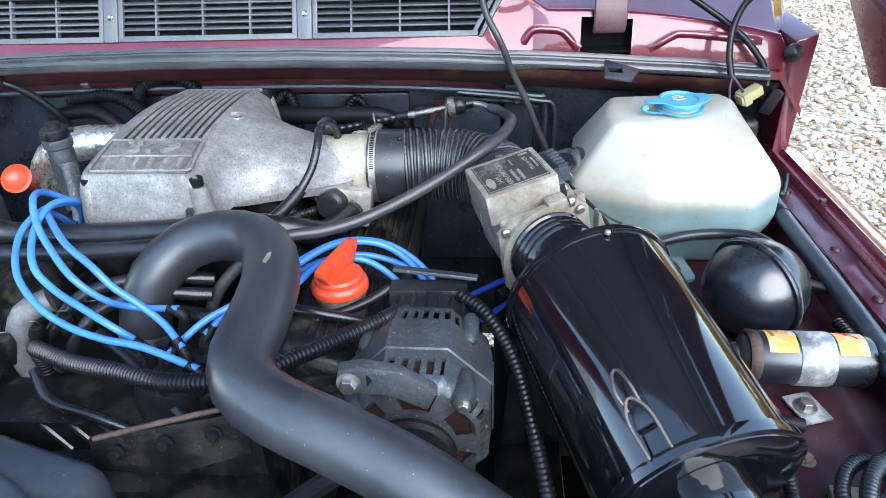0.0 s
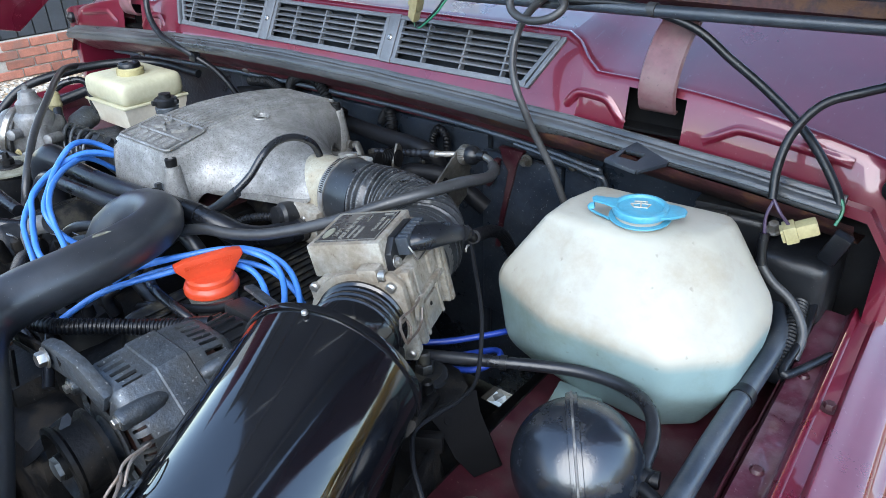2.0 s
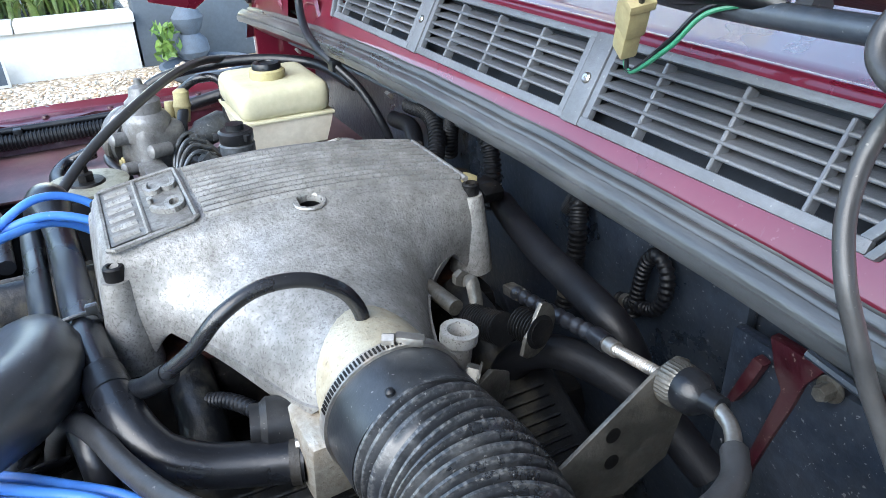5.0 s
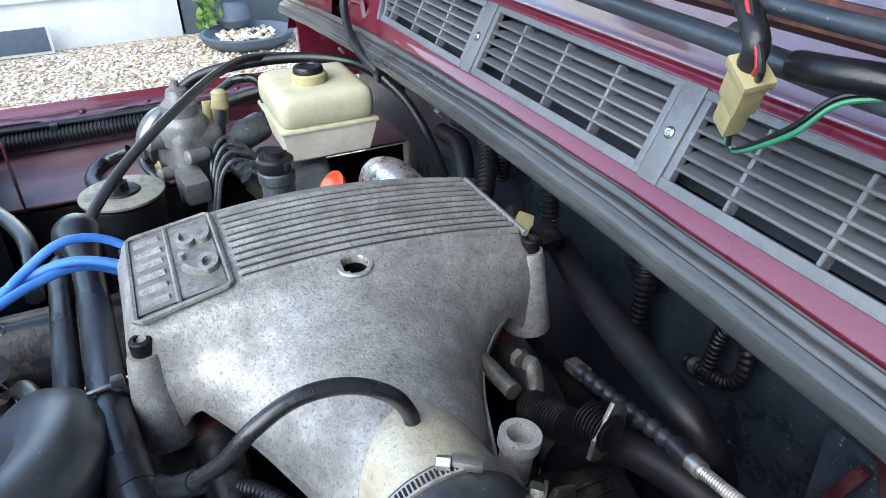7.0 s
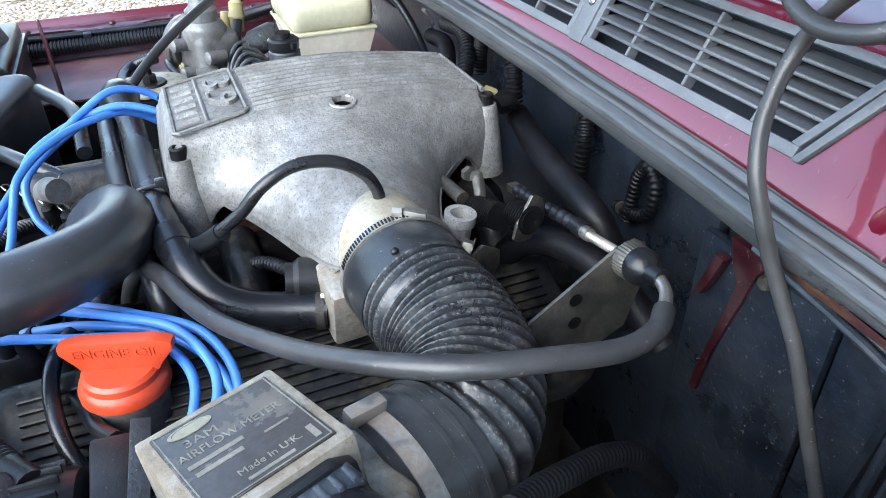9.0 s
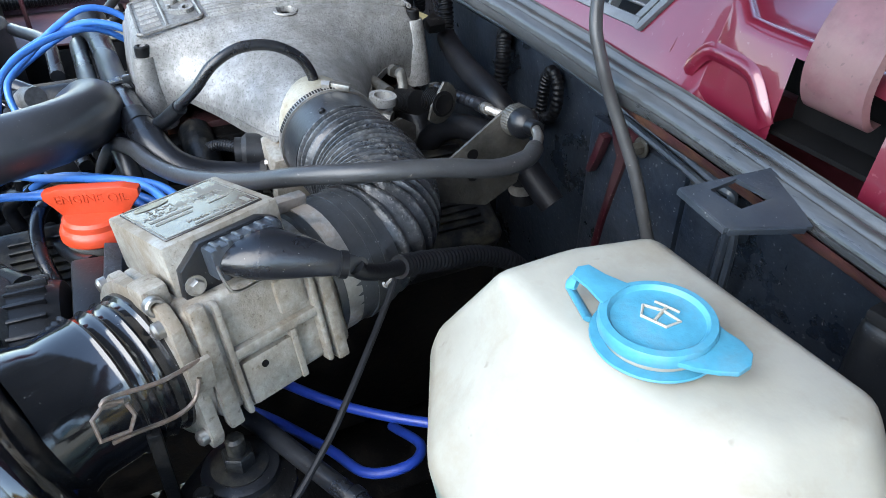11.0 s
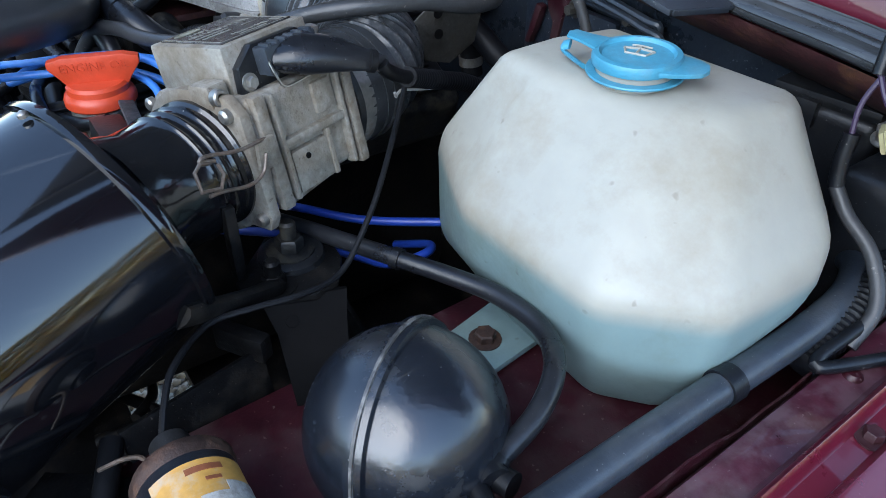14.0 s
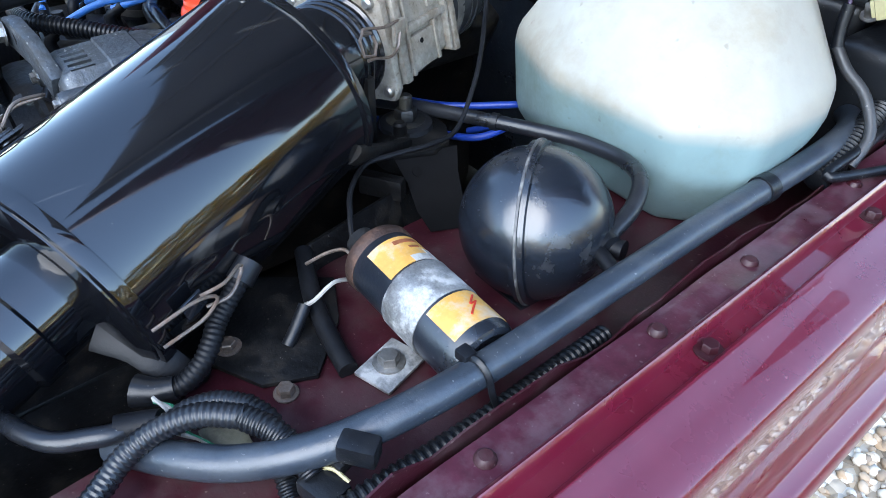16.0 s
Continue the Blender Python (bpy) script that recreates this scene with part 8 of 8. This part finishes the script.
# ---------------------------------------------------------------- boxes and pipes at the bulkhead
relay = thing("relay_box", (0.70, 1.0, 1.02), "black plastic relay box on the bulkhead", "relay box")
part("body", box((0.085, 0.06, 0.085), Matrix.Translation((0.668, 1.028, 1.045)) @ pose(0, 0, 0, 0, 0, 6), 0.012, 3), PLASTIC, relay)
part("lid", box((0.080, 0.050, 0.010), Matrix.Translation((0.668, 1.026, 1.089)) @ pose(0, 0, 0, 0, 0, 6), 0.004), PLASTIC, relay)
part("lid_catch", box((0.016, 0.008, 0.020), Matrix.Translation((0.662, 0.996, 1.080)) @ pose(0, 0, 0, 0, 0, 6), 0.002), PLASTIC, relay)
relay = thing("relay_box", (0.76, 0.98, 1.0), "larger black plastic cover beside the relay box", "relay box")
part("body", box((0.075, 0.10, 0.12), Matrix.Translation((0.752, 1.005, 1.015)), 0.016, 3), PLASTIC, relay)
part("stud", hexbolt((0.722, 0.990, 1.085), (0, -0.5, 1), 0.006, 0.012, 1.4), STEEL, relay)

# ---------------------------------------------------------------- cables that hang from the bonnet
loose = thing("bonnet_loom", (0.45, 0.95, 1.29), "grey sheathed washer tube looping down from the bonnet", "cable")
part("drop", tube([(0.402, 0.965, 1.318), (0.398, 0.955, 1.300), (0.408, 0.948, 1.288), (0.435, 0.942, 1.283), (0.460, 0.945, 1.288), (0.470, 0.955, 1.300), (0.452, 0.968, 1.310), (0.425, 0.975, 1.298), (0.405, 0.974, 1.276), (0.398, 0.967, 1.252), (0.405, 0.952, 1.226), (0.418, 0.942, 1.203), (0.4288, 0.9428, 1.180), (0.437, 0.9485, 1.156), (0.448, 0.955, 1.131), (0.462, 0.962, 1.10), (0.482, 0.968, 1.05), (0.505, 0.972, 1.00), (0.53, 0.97, 0.95)], 0.0047, 12), GREY_HOSE, loose)
part("branch", tube([(0.46, 0.985, 1.300), (0.53, 0.995, 1.300), (0.600, 1.000, 1.283), (0.644, 1.002, 1.255), (0.683, 1.002, 1.230), (0.722, 0.992, 1.205), (0.752, 0.976, 1.182), (0.775, 0.966, 1.155), (0.782, 0.962, 1.140)], 0.0046, 12), RUBBER, loose)
part("branch", tube([(0.86, 0.985, 1.275), (0.815, 0.985, 1.262), (0.775, 0.983, 1.246), (0.745, 0.972, 1.232), (0.728, 0.956, 1.205), (0.724, 0.943, 1.173), (0.728, 0.932, 1.145)], 0.0044, 12), RUBBER, loose)
for k, (wm, pts) in enumerate(((WIRE_PURPLE, [(0.728, 0.932, 1.147), (0.738, 0.928, 1.135), (0.748, 0.932, 1.122)]), (WIRE_PURPLE, [(0.730, 0.932, 1.145), (0.727, 0.926, 1.128), (0.730, 0.922, 1.108)]), (WIRE_GREEN, [(0.776, 0.965, 1.155), (0.786, 0.958, 1.140), (0.784, 0.950, 1.125)]))):
    part("wire", tube(pts, 0.0017, 8), wm, loose)
part("sleeve", tube([(0.730, 0.922, 1.112), (0.731, 0.919, 1.095), (0.734, 0.917, 1.080)], 0.005, 10), RUBBER, loose)
part("tail", tube([(0.734, 0.917, 1.080), (0.748, 0.915, 1.066), (0.770, 0.912, 1.052), (0.788, 0.900, 1.030), (0.790, 0.88, 1.01)], 0.0045, 10), GREY_HOSE, loose)
plug = thing("wiring_plug", (0.757, 0.936, 1.11), "cream nylon wiring connector hanging by its wires", "connector")
pm = Matrix.Translation((0.757, 0.936, 1.118)) @ pose(0, 0, 0, 0, -24, 22)
part("shell", box((0.034, 0.016, 0.014), pm, 0.002), CREAM, plug)
part("collar", box((0.012, 0.020, 0.018), pm @ Matrix.Translation((-0.008, 0, 0)), 0.002), CREAM, plug)
part("boot", box((0.018, 0.012, 0.036), Matrix.Translation((0.790, 0.945, 1.105)) @ pose(0, 0, 0, 10, 20, 0), 0.003), RUBBER, plug, "grey rubber boot")
plug = thing("wiring_plug", (0.24, 0.966, 1.27), "cream nylon wiring connector dangling before the vent grille", "connector")
pm = Matrix.Translation((0.241, 0.965, 1.279)) @ pose(0, 0, 0, 12, 32, -10)
part("shell", box((0.018, 0.013, 0.026), pm @ Matrix.Translation((0.0, 0, 0.010)), 0.002), CREAM, plug)
part("latch", box((0.014, 0.011, 0.024), pm @ Matrix.Translation((0.0, 0, -0.010)), 0.002), CREAM, plug, "amber-tinted latch half")
part("collar", box((0.021, 0.016, 0.006), pm @ Matrix.Translation((0.0, 0, 0.021)), 0.001), CREAM, plug)
part("sleeve", tube([pm @ Vector((-0.003, 0, 0.020)), pm @ Vector((-0.006, 0.001, 0.036)), (0.222, 0.975, 1.332), (0.232, 0.992, 1.350)], 0.0062, 12), RUBBER, plug, "black sleeve over the wires")
for k in range(2):
    part("wire", tube([pm @ Vector((0.003 + 0.004 * k, 0, 0.022)), pm @ Vector((0.003 + 0.003 * k, -0.002, 0.036)), (0.232 + 0.003 * k, 0.966, 1.335), (0.237, 0.985, 1.350)], 0.0018, 8), (WIRE_RED, RUBBER)[k], plug)
part("branch", tube([(0.262, 0.975, 1.300), (0.285, 0.972, 1.303), (0.305, 0.980, 1.303), (0.325, 0.99, 1.298)], 0.0075, 12), RUBBER, plug)
for k in range(2):
    part("wire", tube([pm @ Vector((0.004 * k, 0, -0.02)), pm @ Vector((0.012, 0.0, -0.028)), (0.275, 0.965, 1.272 + 0.004 * k), (0.292, 0.972, 1.292 + 0.003 * k), (0.32, 0.985, 1.300)], 0.0015, 8), (WIRE_GREEN, RUBBER)[k], plug)
left_drop = thing("left_loom", (-0.4, 0.98, 1.16), "black cable looping from the bonnet over the seal", "cable")
part("cable", tube([(-0.475, 1.0, 1.32), (-0.470, 0.985, 1.26), (-0.455, 0.970, 1.205), (-0.415, 0.962, 1.172), (-0.36, 0.958, 1.158), (-0.315, 0.968, 1.140), (-0.285, 0.99, 1.110), (-0.26, 1.01, 1.06), (-0.25, 1.03, 0.99)], 0.0058, 12), RUBBER, left_drop)
part("clip", box((0.020, 0.014, 0.016), Matrix.Translation((-0.318, 0.968, 1.140)), 0.003), RUBBER, left_drop)

# ---------------------------------------------------------------- behind the plenum
for n, (pts, r, ribbed) in enumerate((
        ([(-0.27, 1.05, 1.085), (-0.20, 1.045, 1.092), (-0.15, 1.03, 1.075), (-0.115, 1.0, 1.03), (-0.10, 0.98, 0.97)], 0.010, True),
        ([(-0.30, 1.04, 1.06), (-0.22, 1.03, 1.07), (-0.17, 1.01, 1.04), (-0.15, 0.99, 0.98)], 0.011, False),
        ([(-0.165, 1.055, 1.050), (-0.15, 1.05, 1.095), (-0.115, 1.045, 1.116), (-0.078, 1.044, 1.117), (-0.048, 1.044, 1.092), (-0.035, 1.04, 1.03)], 0.0092, True),
        ([(0.055, 1.075, 1.06), (0.085, 1.06, 1.085), (0.098, 1.052, 1.07), (0.102, 1.048, 1.03), (0.10, 1.04, 0.98)], 0.0085, True),
        ([(0.172, 1.062, 1.005), (0.178, 1.060, 1.040), (0.184, 1.059, 1.064), (0.196, 1.058, 1.077), (0.209, 1.058, 1.066), (0.211, 1.057, 1.044), (0.200, 1.058, 1.026), (0.182, 1.06, 1.018), (0.15, 1.065, 1.008)], 0.0062, True),
        ([(0.03, 1.010, 1.070), (0.093, 0.990, 1.076), (0.150, 0.976, 1.080), (0.205, 0.965, 1.084), (0.250, 0.958, 1.085), (0.272, 0.962, 1.070), (0.278, 0.975, 1.03), (0.28, 0.98, 0.98)], 0.0125, False),
        ([(0.355, 0.965, 1.02), (0.310, 0.945, 1.058), (0.265, 0.932, 1.062), (0.235, 0.920, 1.055), (0.215, 0.905, 1.035), (0.20, 0.90, 0.98)], 0.0125, False))):
    h = thing("bulkhead_hose", pts[0], "black corrugated hose at the bulkhead" if ribbed else "smooth black rubber hose at the bulkhead", "hose", "bulkhead hoses")
    part("tube", tube(pts, r, 14, rib=(0.0055, 0.09) if ribbed else None), SOOT, h)
    p, q = Vector(pts[-1]), Vector(pts[-2])
    part("hose_clip", tube([p + (q - p) * 0.25, p + (q - p) * 0.45], r * 1.12, 14), STEEL, h)
for k in range(5):
    x = 0.05 - 0.022 * k
    fx = thing("wiring_fitting", (x, 0.99, 1.08), "small grimy connector behind the plenum", "connector", "rear connectors")
    part("body", box((0.016, 0.022, 0.012), Matrix.Translation((x, 0.985 + 0.006 * (k % 2), 1.095 - 0.004 * k)) @ pose(0, 0, 0, 10 * k, 20, 30 * k), 0.003), (GRIME, PLASTIC, CREAM, GRIME, PLASTIC)[k], fx)
link = thing("bulkhead_strap", (0.31, 1.06, 1.0), "maroon painted strengthening strap on the bulkhead", "strap", kind="structure")
part("strap", prism([(0.302, 0.900), (0.311, 0.900), (0.318, 0.950), (0.326, 0.985), (0.335, 1.020), (0.340, 1.045), (0.352, 1.066), (0.308, 1.066), (0.317, 1.043), (0.325, 1.031), (0.321, 1.007), (0.311, 0.956)], 0.010, Matrix.Translation((0.012, 1.054, 0.012)) @ pose(0, 0, 0, 90, 0, 0), 0.002), PAINT_DULL, link)
part("strap", prism([(0.290, 1.002), (0.297, 1.002), (0.306, 1.022), (0.314, 1.047), (0.305, 1.049), (0.299, 1.030)], 0.010, Matrix.Translation((0.012, 1.046, 0.012)) @ pose(0, 0, 0, 90, 0, 0), 0.002), PAINT_DULL, link)

# ---------------------------------------------------------------- brake and steering gear on the far side
bres = thing("brake_reservoir", (-0.487, 0.93, 1.0), "yellowed plastic brake fluid reservoir with a black-topped cap", "reservoir")
part("upper_half", box((0.150, 0.135, 0.048), Matrix.Translation((-0.487, 0.930, 1.066)), 0.021, 5), POLY_OLD, bres, "yellowed translucent plastic")
part("seam", box((0.1535, 0.1385, 0.005), Matrix.Translation((-0.487, 0.930, 1.042)), 0.0025), POLY_OLD, bres)
part("lower_half", loft([[Vector((-0.487 + sx * a, 0.930 + sy * b2, z)) for sx, sy in ((-1, -1), (1, -1), (1, 1), (-1, 1))] for a, b2, z in ((0.056, 0.050, 0.992), (0.063, 0.057, 0.997), (0.0725, 0.0645, 1.030), (0.0740, 0.0660, 1.042))]), POLY_FLUID, bres, "plastic stained by brown fluid")
bc = part("cap", lathe([(0.0245, 0.0), (0.026, 0.002), (0.026, 0.013), (0.0235, 0.015)], Matrix.Translation((-0.473, 0.922, 1.088)), 10), CREAM, bres, "yellow ribbed cap collar")
part("cap_top", lathe([(0.0205, 0.012), (0.0210, 0.020), (0.019, 0.0235), (0.012, 0.0245), (0.011, 0.0225), (1e-4, 0.0225)], Matrix.Translation((-0.473, 0.922, 1.088)), 28), RUBBER, bc, "black rubber cap top")
booster = thing("brake_unit", (-0.46, 0.88, 0.93), "grimy alloy brake hydraulic unit under the reservoir", "brake unit")
part("casting", box((0.20, 0.10, 0.075), Matrix.Translation((-0.43, 0.870, 0.955)) @ pose(0, 0, 0, 0, 0, -8), 0.014, 3), ALT, booster)
for k in range(4):
    part("valve", lathe([(0.014, -0.02), (0.014, 0.02), (0.010, 0.026), (0.010, 0.034), (1e-4, 0.034)], at((-0.51 + 0.042 * k, 0.818, 0.985), (0, -0.6, 0.8)), 16), (ALT, GRIME)[k % 2], booster)
part("accumulator", lathe([(0.016, -0.03), (0.022, -0.02), (0.022, 0.02), (0.016, 0.03), (0.012, 0.05), (1e-4, 0.05)], at((-0.545, 0.835, 1.012), (0.5, -0.8, -0.1)), 24), ALT, booster, "ribbed grey accumulator")
for k in range(4):
    part("brake_pipe", tube([(-0.52 + 0.03 * k, 0.815, 1.01), (-0.515 + 0.03 * k, 0.79, 1.02), (-0.50 + 0.026 * k, 0.77, 1.0), (-0.48 + 0.02 * k, 0.755, 0.95), (-0.47, 0.74, 0.90)], 0.0032, 8), ALT, booster, "thin metal brake pipe")
canister = thing("servo_canister", (-0.131, 0.79, 0.98), "grey alloy canister with a black hexagonal cap", "canister")
CT = Matrix.Translation((-0.139, 0.797, 1.123))
part("body", lathe([(0.0165, -0.13), (0.016, -0.014), (0.0178, -0.012), (0.0178, -0.003), (0.0145, 0.0)], CT, 26), ALT, canister)
can_cap = part("cap", lathe([(0.0165, -0.001), (0.0175, 0.002), (0.0175, 0.010), (0.015, 0.012), (0.009, 0.012), (0.009, 0.018), (1e-4, 0.018)], CT, 28), PLASTIC, canister, "black plastic cap")
for k in range(3):
    an = 0.4 + 2.1 * k
    part("cap_lug", box((0.010, 0.006, 0.007), CT @ pose(0.0175 * math.cos(an), 0.0175 * math.sin(an), 0.0065, 0, 0, math.degrees(an)), 0.0012), PLASTIC, can_cap)
part("bracket", tube([(-0.122, 0.780, 1.095), (-0.117, 0.768, 1.05), (-0.11, 0.74, 1.0)], 0.010, 8, flat=0.35), ALT, canister)
foil = thing("foil_pipe", (-0.20, 0.92, 1.03), "hot air pipe wrapped in crinkled silver foil", "pipe")
part("wrap", tube([(-0.275, 0.938, 0.985), (-0.262, 0.935, 1.020), (-0.235, 0.932, 1.044), (-0.200, 0.932, 1.056), (-0.155, 0.934, 1.060), (-0.10, 0.936, 1.060)], 0.0245, 20, taper=lambda t: 1 + 0.05 * math.sin(t * 60) + 0.03 * math.sin(t * 23)), FOIL, foil, angle=20)
part("wrap_band", tube([(-0.200, 0.932, 1.056), (-0.192, 0.9322, 1.0565)], 0.0258, 20), FOIL, foil)
solid("dipstick_handle", lathe([(0.006, -0.05), (0.008, -0.01), (0.012, 0.0), (0.020, 0.010), (0.022, 0.016), (0.018, 0.018), (0.012, 0.012), (1e-4, 0.010)], at((-0.281, 0.893, 1.014), (0.15, -0.75, 0.65)), 24), ORANGE, "orange plastic dipstick handle", "dipstick")
abs_unit = thing("modulator", (-0.545, 0.74, 0.95), "pale alloy brake modulator with bolted covers", "modulator")
part("body", box((0.085, 0.075, 0.085), Matrix.Translation((-0.545, 0.745, 1.000)) @ pose(0, 0, 0, 0, 0, 24), 0.018, 3), ALLOY_PALE, abs_unit, "pale cast body")
part("turret", lathe([(0.034, -0.01), (0.035, 0.018), (0.030, 0.026), (0.025, 0.030), (0.025, 0.046), (0.018, 0.052), (0.014, 0.066), (0.006, 0.070), (0.005, 0.078), (1e-4, 0.078)], Matrix.Translation((-0.535, 0.742, 1.028)), 28), ALLOY_PALE, abs_unit, "stepped alloy turret")
part("cover", lathe([(0.042, 0.0), (0.046, 0.006), (0.046, 0.018), (0.038, 0.030), (0.020, 0.038), (1e-4, 0.040)], at((-0.570, 0.722, 1.012), (-0.70, -0.66, 0.30)), 30), ALLOY_PALE, abs_unit, "pale domed cover")
part("band", lathe([(0.0465, 0.004), (0.049, 0.006), (0.049, 0.014), (0.0465, 0.016)], at((-0.570, 0.722, 1.012), (-0.70, -0.66, 0.30)), 30), STEEL, abs_unit)
for x, y, z in ((-0.505, 0.705, 0.985), (-0.585, 0.690, 0.970), (-0.525, 0.698, 1.025), (-0.490, 0.745, 1.01)):
    part("lug", lathe([(0.010, -0.02), (0.010, 0.010), (0.006, 0.013), (1e-4, 0.013)], at((x, y, z), (0.4, -0.9, 0.1)), 14), ALLOY_PALE, abs_unit)
part("brass_plug", hexbolt((-0.535, 0.698, 0.985), (0.2, -1, 0.1), 0.006, 0.006, 1.5), CREAM, abs_unit, "brass plug")
part("wing_nut", box((0.034, 0.010, 0.018), Matrix.Translation((-0.622, 0.700, 0.990)) @ pose(0, 0, 0, 0, 20, 40), 0.004), ALLOY_PALE, abs_unit)
part("side_box", box((0.055, 0.035, 0.035), Matrix.Translation((-0.475, 0.735, 0.975)) @ pose(0, 0, 0, 0, 8, 10), 0.006), ALLOY_PALE, abs_unit)
part("foot", prism([(-0.06, -0.02), (0.06, -0.02), (0.07, 0.01), (0.03, 0.03), (-0.03, 0.03), (-0.07, 0.01)], 0.012, Matrix.Translation((-0.53, 0.735, 0.952)), 0.003), ALT, abs_unit)
ycon = thing("valve_connector", (-0.575, 0.80, 1.03), "cream nylon sensor connector on the brake gear", "connector")
part("shell", lathe([(0.011, -0.02), (0.012, 0.0), (0.014, 0.004), (0.012, 0.012), (0.012, 0.026), (0.007, 0.030), (1e-4, 0.030)], at((-0.575, 0.800, 1.042), (-0.1, 0.1, 1)), 16), CREAM, ycon)
part("stub", lathe([(0.008, -0.015), (0.009, 0.0), (0.009, 0.014), (1e-4, 0.015)], at((-0.600, 0.785, 1.035), (-0.2, 0.1, 1)), 14), CREAM, ycon)
pas = thing("steering_reservoir", (-0.44, 0.64, 0.90), "black round power steering reservoir with a studded lid", "reservoir")
part("body", lathe([(0.046, -0.10), (0.050, -0.02), (0.050, 0.0), (0.046, 0.004)], Matrix.Translation((-0.44, 0.645, 0.990)), 32), PLASTIC, pas)
lid = part("lid", lathe([(0.052, 0.0), (0.052, 0.004), (0.040, 0.006), (0.038, 0.003), (0.026, 0.004), (0.022, 0.010), (1e-4, 0.011)], Matrix.Translation((-0.44, 0.645, 0.993)), 36), GRIME, pas, "dusty black lid")
part("stud", lathe([(0.011, 0.010), (0.011, 0.020), (0.006, 0.022), (0.005, 0.032), (1e-4, 0.032)], Matrix.Translation((-0.44, 0.645, 0.993)), 6), GRIME, lid)
part("lid_rim", lathe([(0.050, 0.002), (0.0535, 0.003), (0.0535, 0.006), (0.050, 0.007)], Matrix.Translation((-0.44, 0.645, 0.993)), 36), PALE_GRUBBY, pas, "pale rim of the lid")
for n, (pts, r, m2) in enumerate((
        ([(-0.23, 0.575, 0.97), (-0.245, 0.605, 1.040), (-0.32, 0.660, 1.080), (-0.42, 0.735, 1.105), (-0.52, 0.800, 1.112), (-0.60, 0.855, 1.105), (-0.64, 0.92, 1.09), (-0.60, 1.0, 1.08)], 0.0062, GREY_HOSE),
        ([(-0.68, 0.72, 1.02), (-0.66, 0.78, 1.07), (-0.63, 0.86, 1.09), (-0.60, 0.94, 1.095), (-0.54, 1.01, 1.09), (-0.42, 1.03, 1.08)], 0.0085, RUBBER),
        ([(-0.60, 0.80, 1.06), (-0.57, 0.83, 1.085), (-0.55, 0.86, 1.08), (-0.54, 0.86, 1.02)], 0.0065, HOSE),
        ([(-0.57, 0.80, 1.04), (-0.54, 0.79, 1.02), (-0.50, 0.785, 1.0), (-0.45, 0.80, 0.99), (-0.38, 0.82, 0.985), (-0.30, 0.84, 0.98)], 0.0085, HOSE),
        ([(-0.62, 0.70, 0.97), (-0.58, 0.68, 0.985), (-0.53, 0.68, 0.99), (-0.49, 0.70, 0.975)], 0.006, HOSE),
        ([(-0.66, 0.66, 0.97), (-0.67, 0.62, 0.955), (-0.62, 0.60, 0.95), (-0.55, 0.62, 0.952), (-0.50, 0.66, 0.955)], 0.011, HOSE),
        ([(-0.60, 0.98, 1.05), (-0.66, 0.95, 1.04), (-0.70, 0.88, 1.02), (-0.72, 0.80, 1.0)], 0.011, RUBBER))):
    h = thing("brake_hose", pts[0], "dusty black hose over the brake gear", "hose", "far side hoses")
    part("tube", tube(pts, r, 12), m2, h)
c3 = thing("ribbed_conduit", (-0.78, 0.6, 0.96), "thick black corrugated conduit along the far wing", "conduit", "wing conduits")
part("tube", tube([(-0.775, 0.30, 0.972), (-0.777, 0.45, 0.972), (-0.776, 0.60, 0.974), (-0.768, 0.72, 0.978), (-0.75, 0.80, 0.985)], 0.0125, 14, rib=(0.0062, 0.10)), RUBBER, c3)
part("clip", box((0.016, 0.014, 0.034), Matrix.Translation((-0.778, 0.555, 0.977)), 0.003), RUBBER, c3)
part("lead", tube([(-0.790, 0.30, 0.990), (-0.789, 0.50, 0.989), (-0.787, 0.65, 0.990), (-0.775, 0.78, 0.996)], 0.006, 10), RUBBER, c3)
bat = thing("battery_box", (-0.58, 0.36, 0.86), "black plastic battery tray and cover by the far wing", "battery box")
part("box", box((0.26, 0.24, 0.15), Matrix.Translation((-0.60, 0.34, 0.965)), 0.012, 3), PLASTIC, bat)
part("rim", box((0.27, 0.25, 0.016), Matrix.Translation((-0.60, 0.34, 1.010)), 0.004), PLASTIC, bat)
part("post_bracket", prism([(0, 0), (0.045, 0.0), (0.04, 0.10), (0.02, 0.13), (0.0, 0.12)], 0.003, Matrix.Translation((-0.60, 0.505, 0.945)) @ pose(0, 0, 0, 90, 0, 12), 0.001), PAINT_DULL, bat, "dusty painted steel upright")
part("filter_lid", lathe([(0.07, 0.0), (0.075, 0.02), (0.06, 0.055), (0.02, 0.065), (1e-4, 0.065)], Matrix.Translation((-0.62, 0.38, 1.018)), 30), GREY_HOSE, bat, "dusty grey domed cover")

for ob in NEAR:
    ob.matrix_basis = NEAR_MOVE @ ob.matrix_basis
coil.matrix_basis = Matrix.Translation((-0.003, 0.009, 0.002)) @ NEAR_MOVE @ coil.matrix_basis
bres.location += Vector((0.006, -0.008, 0.009))
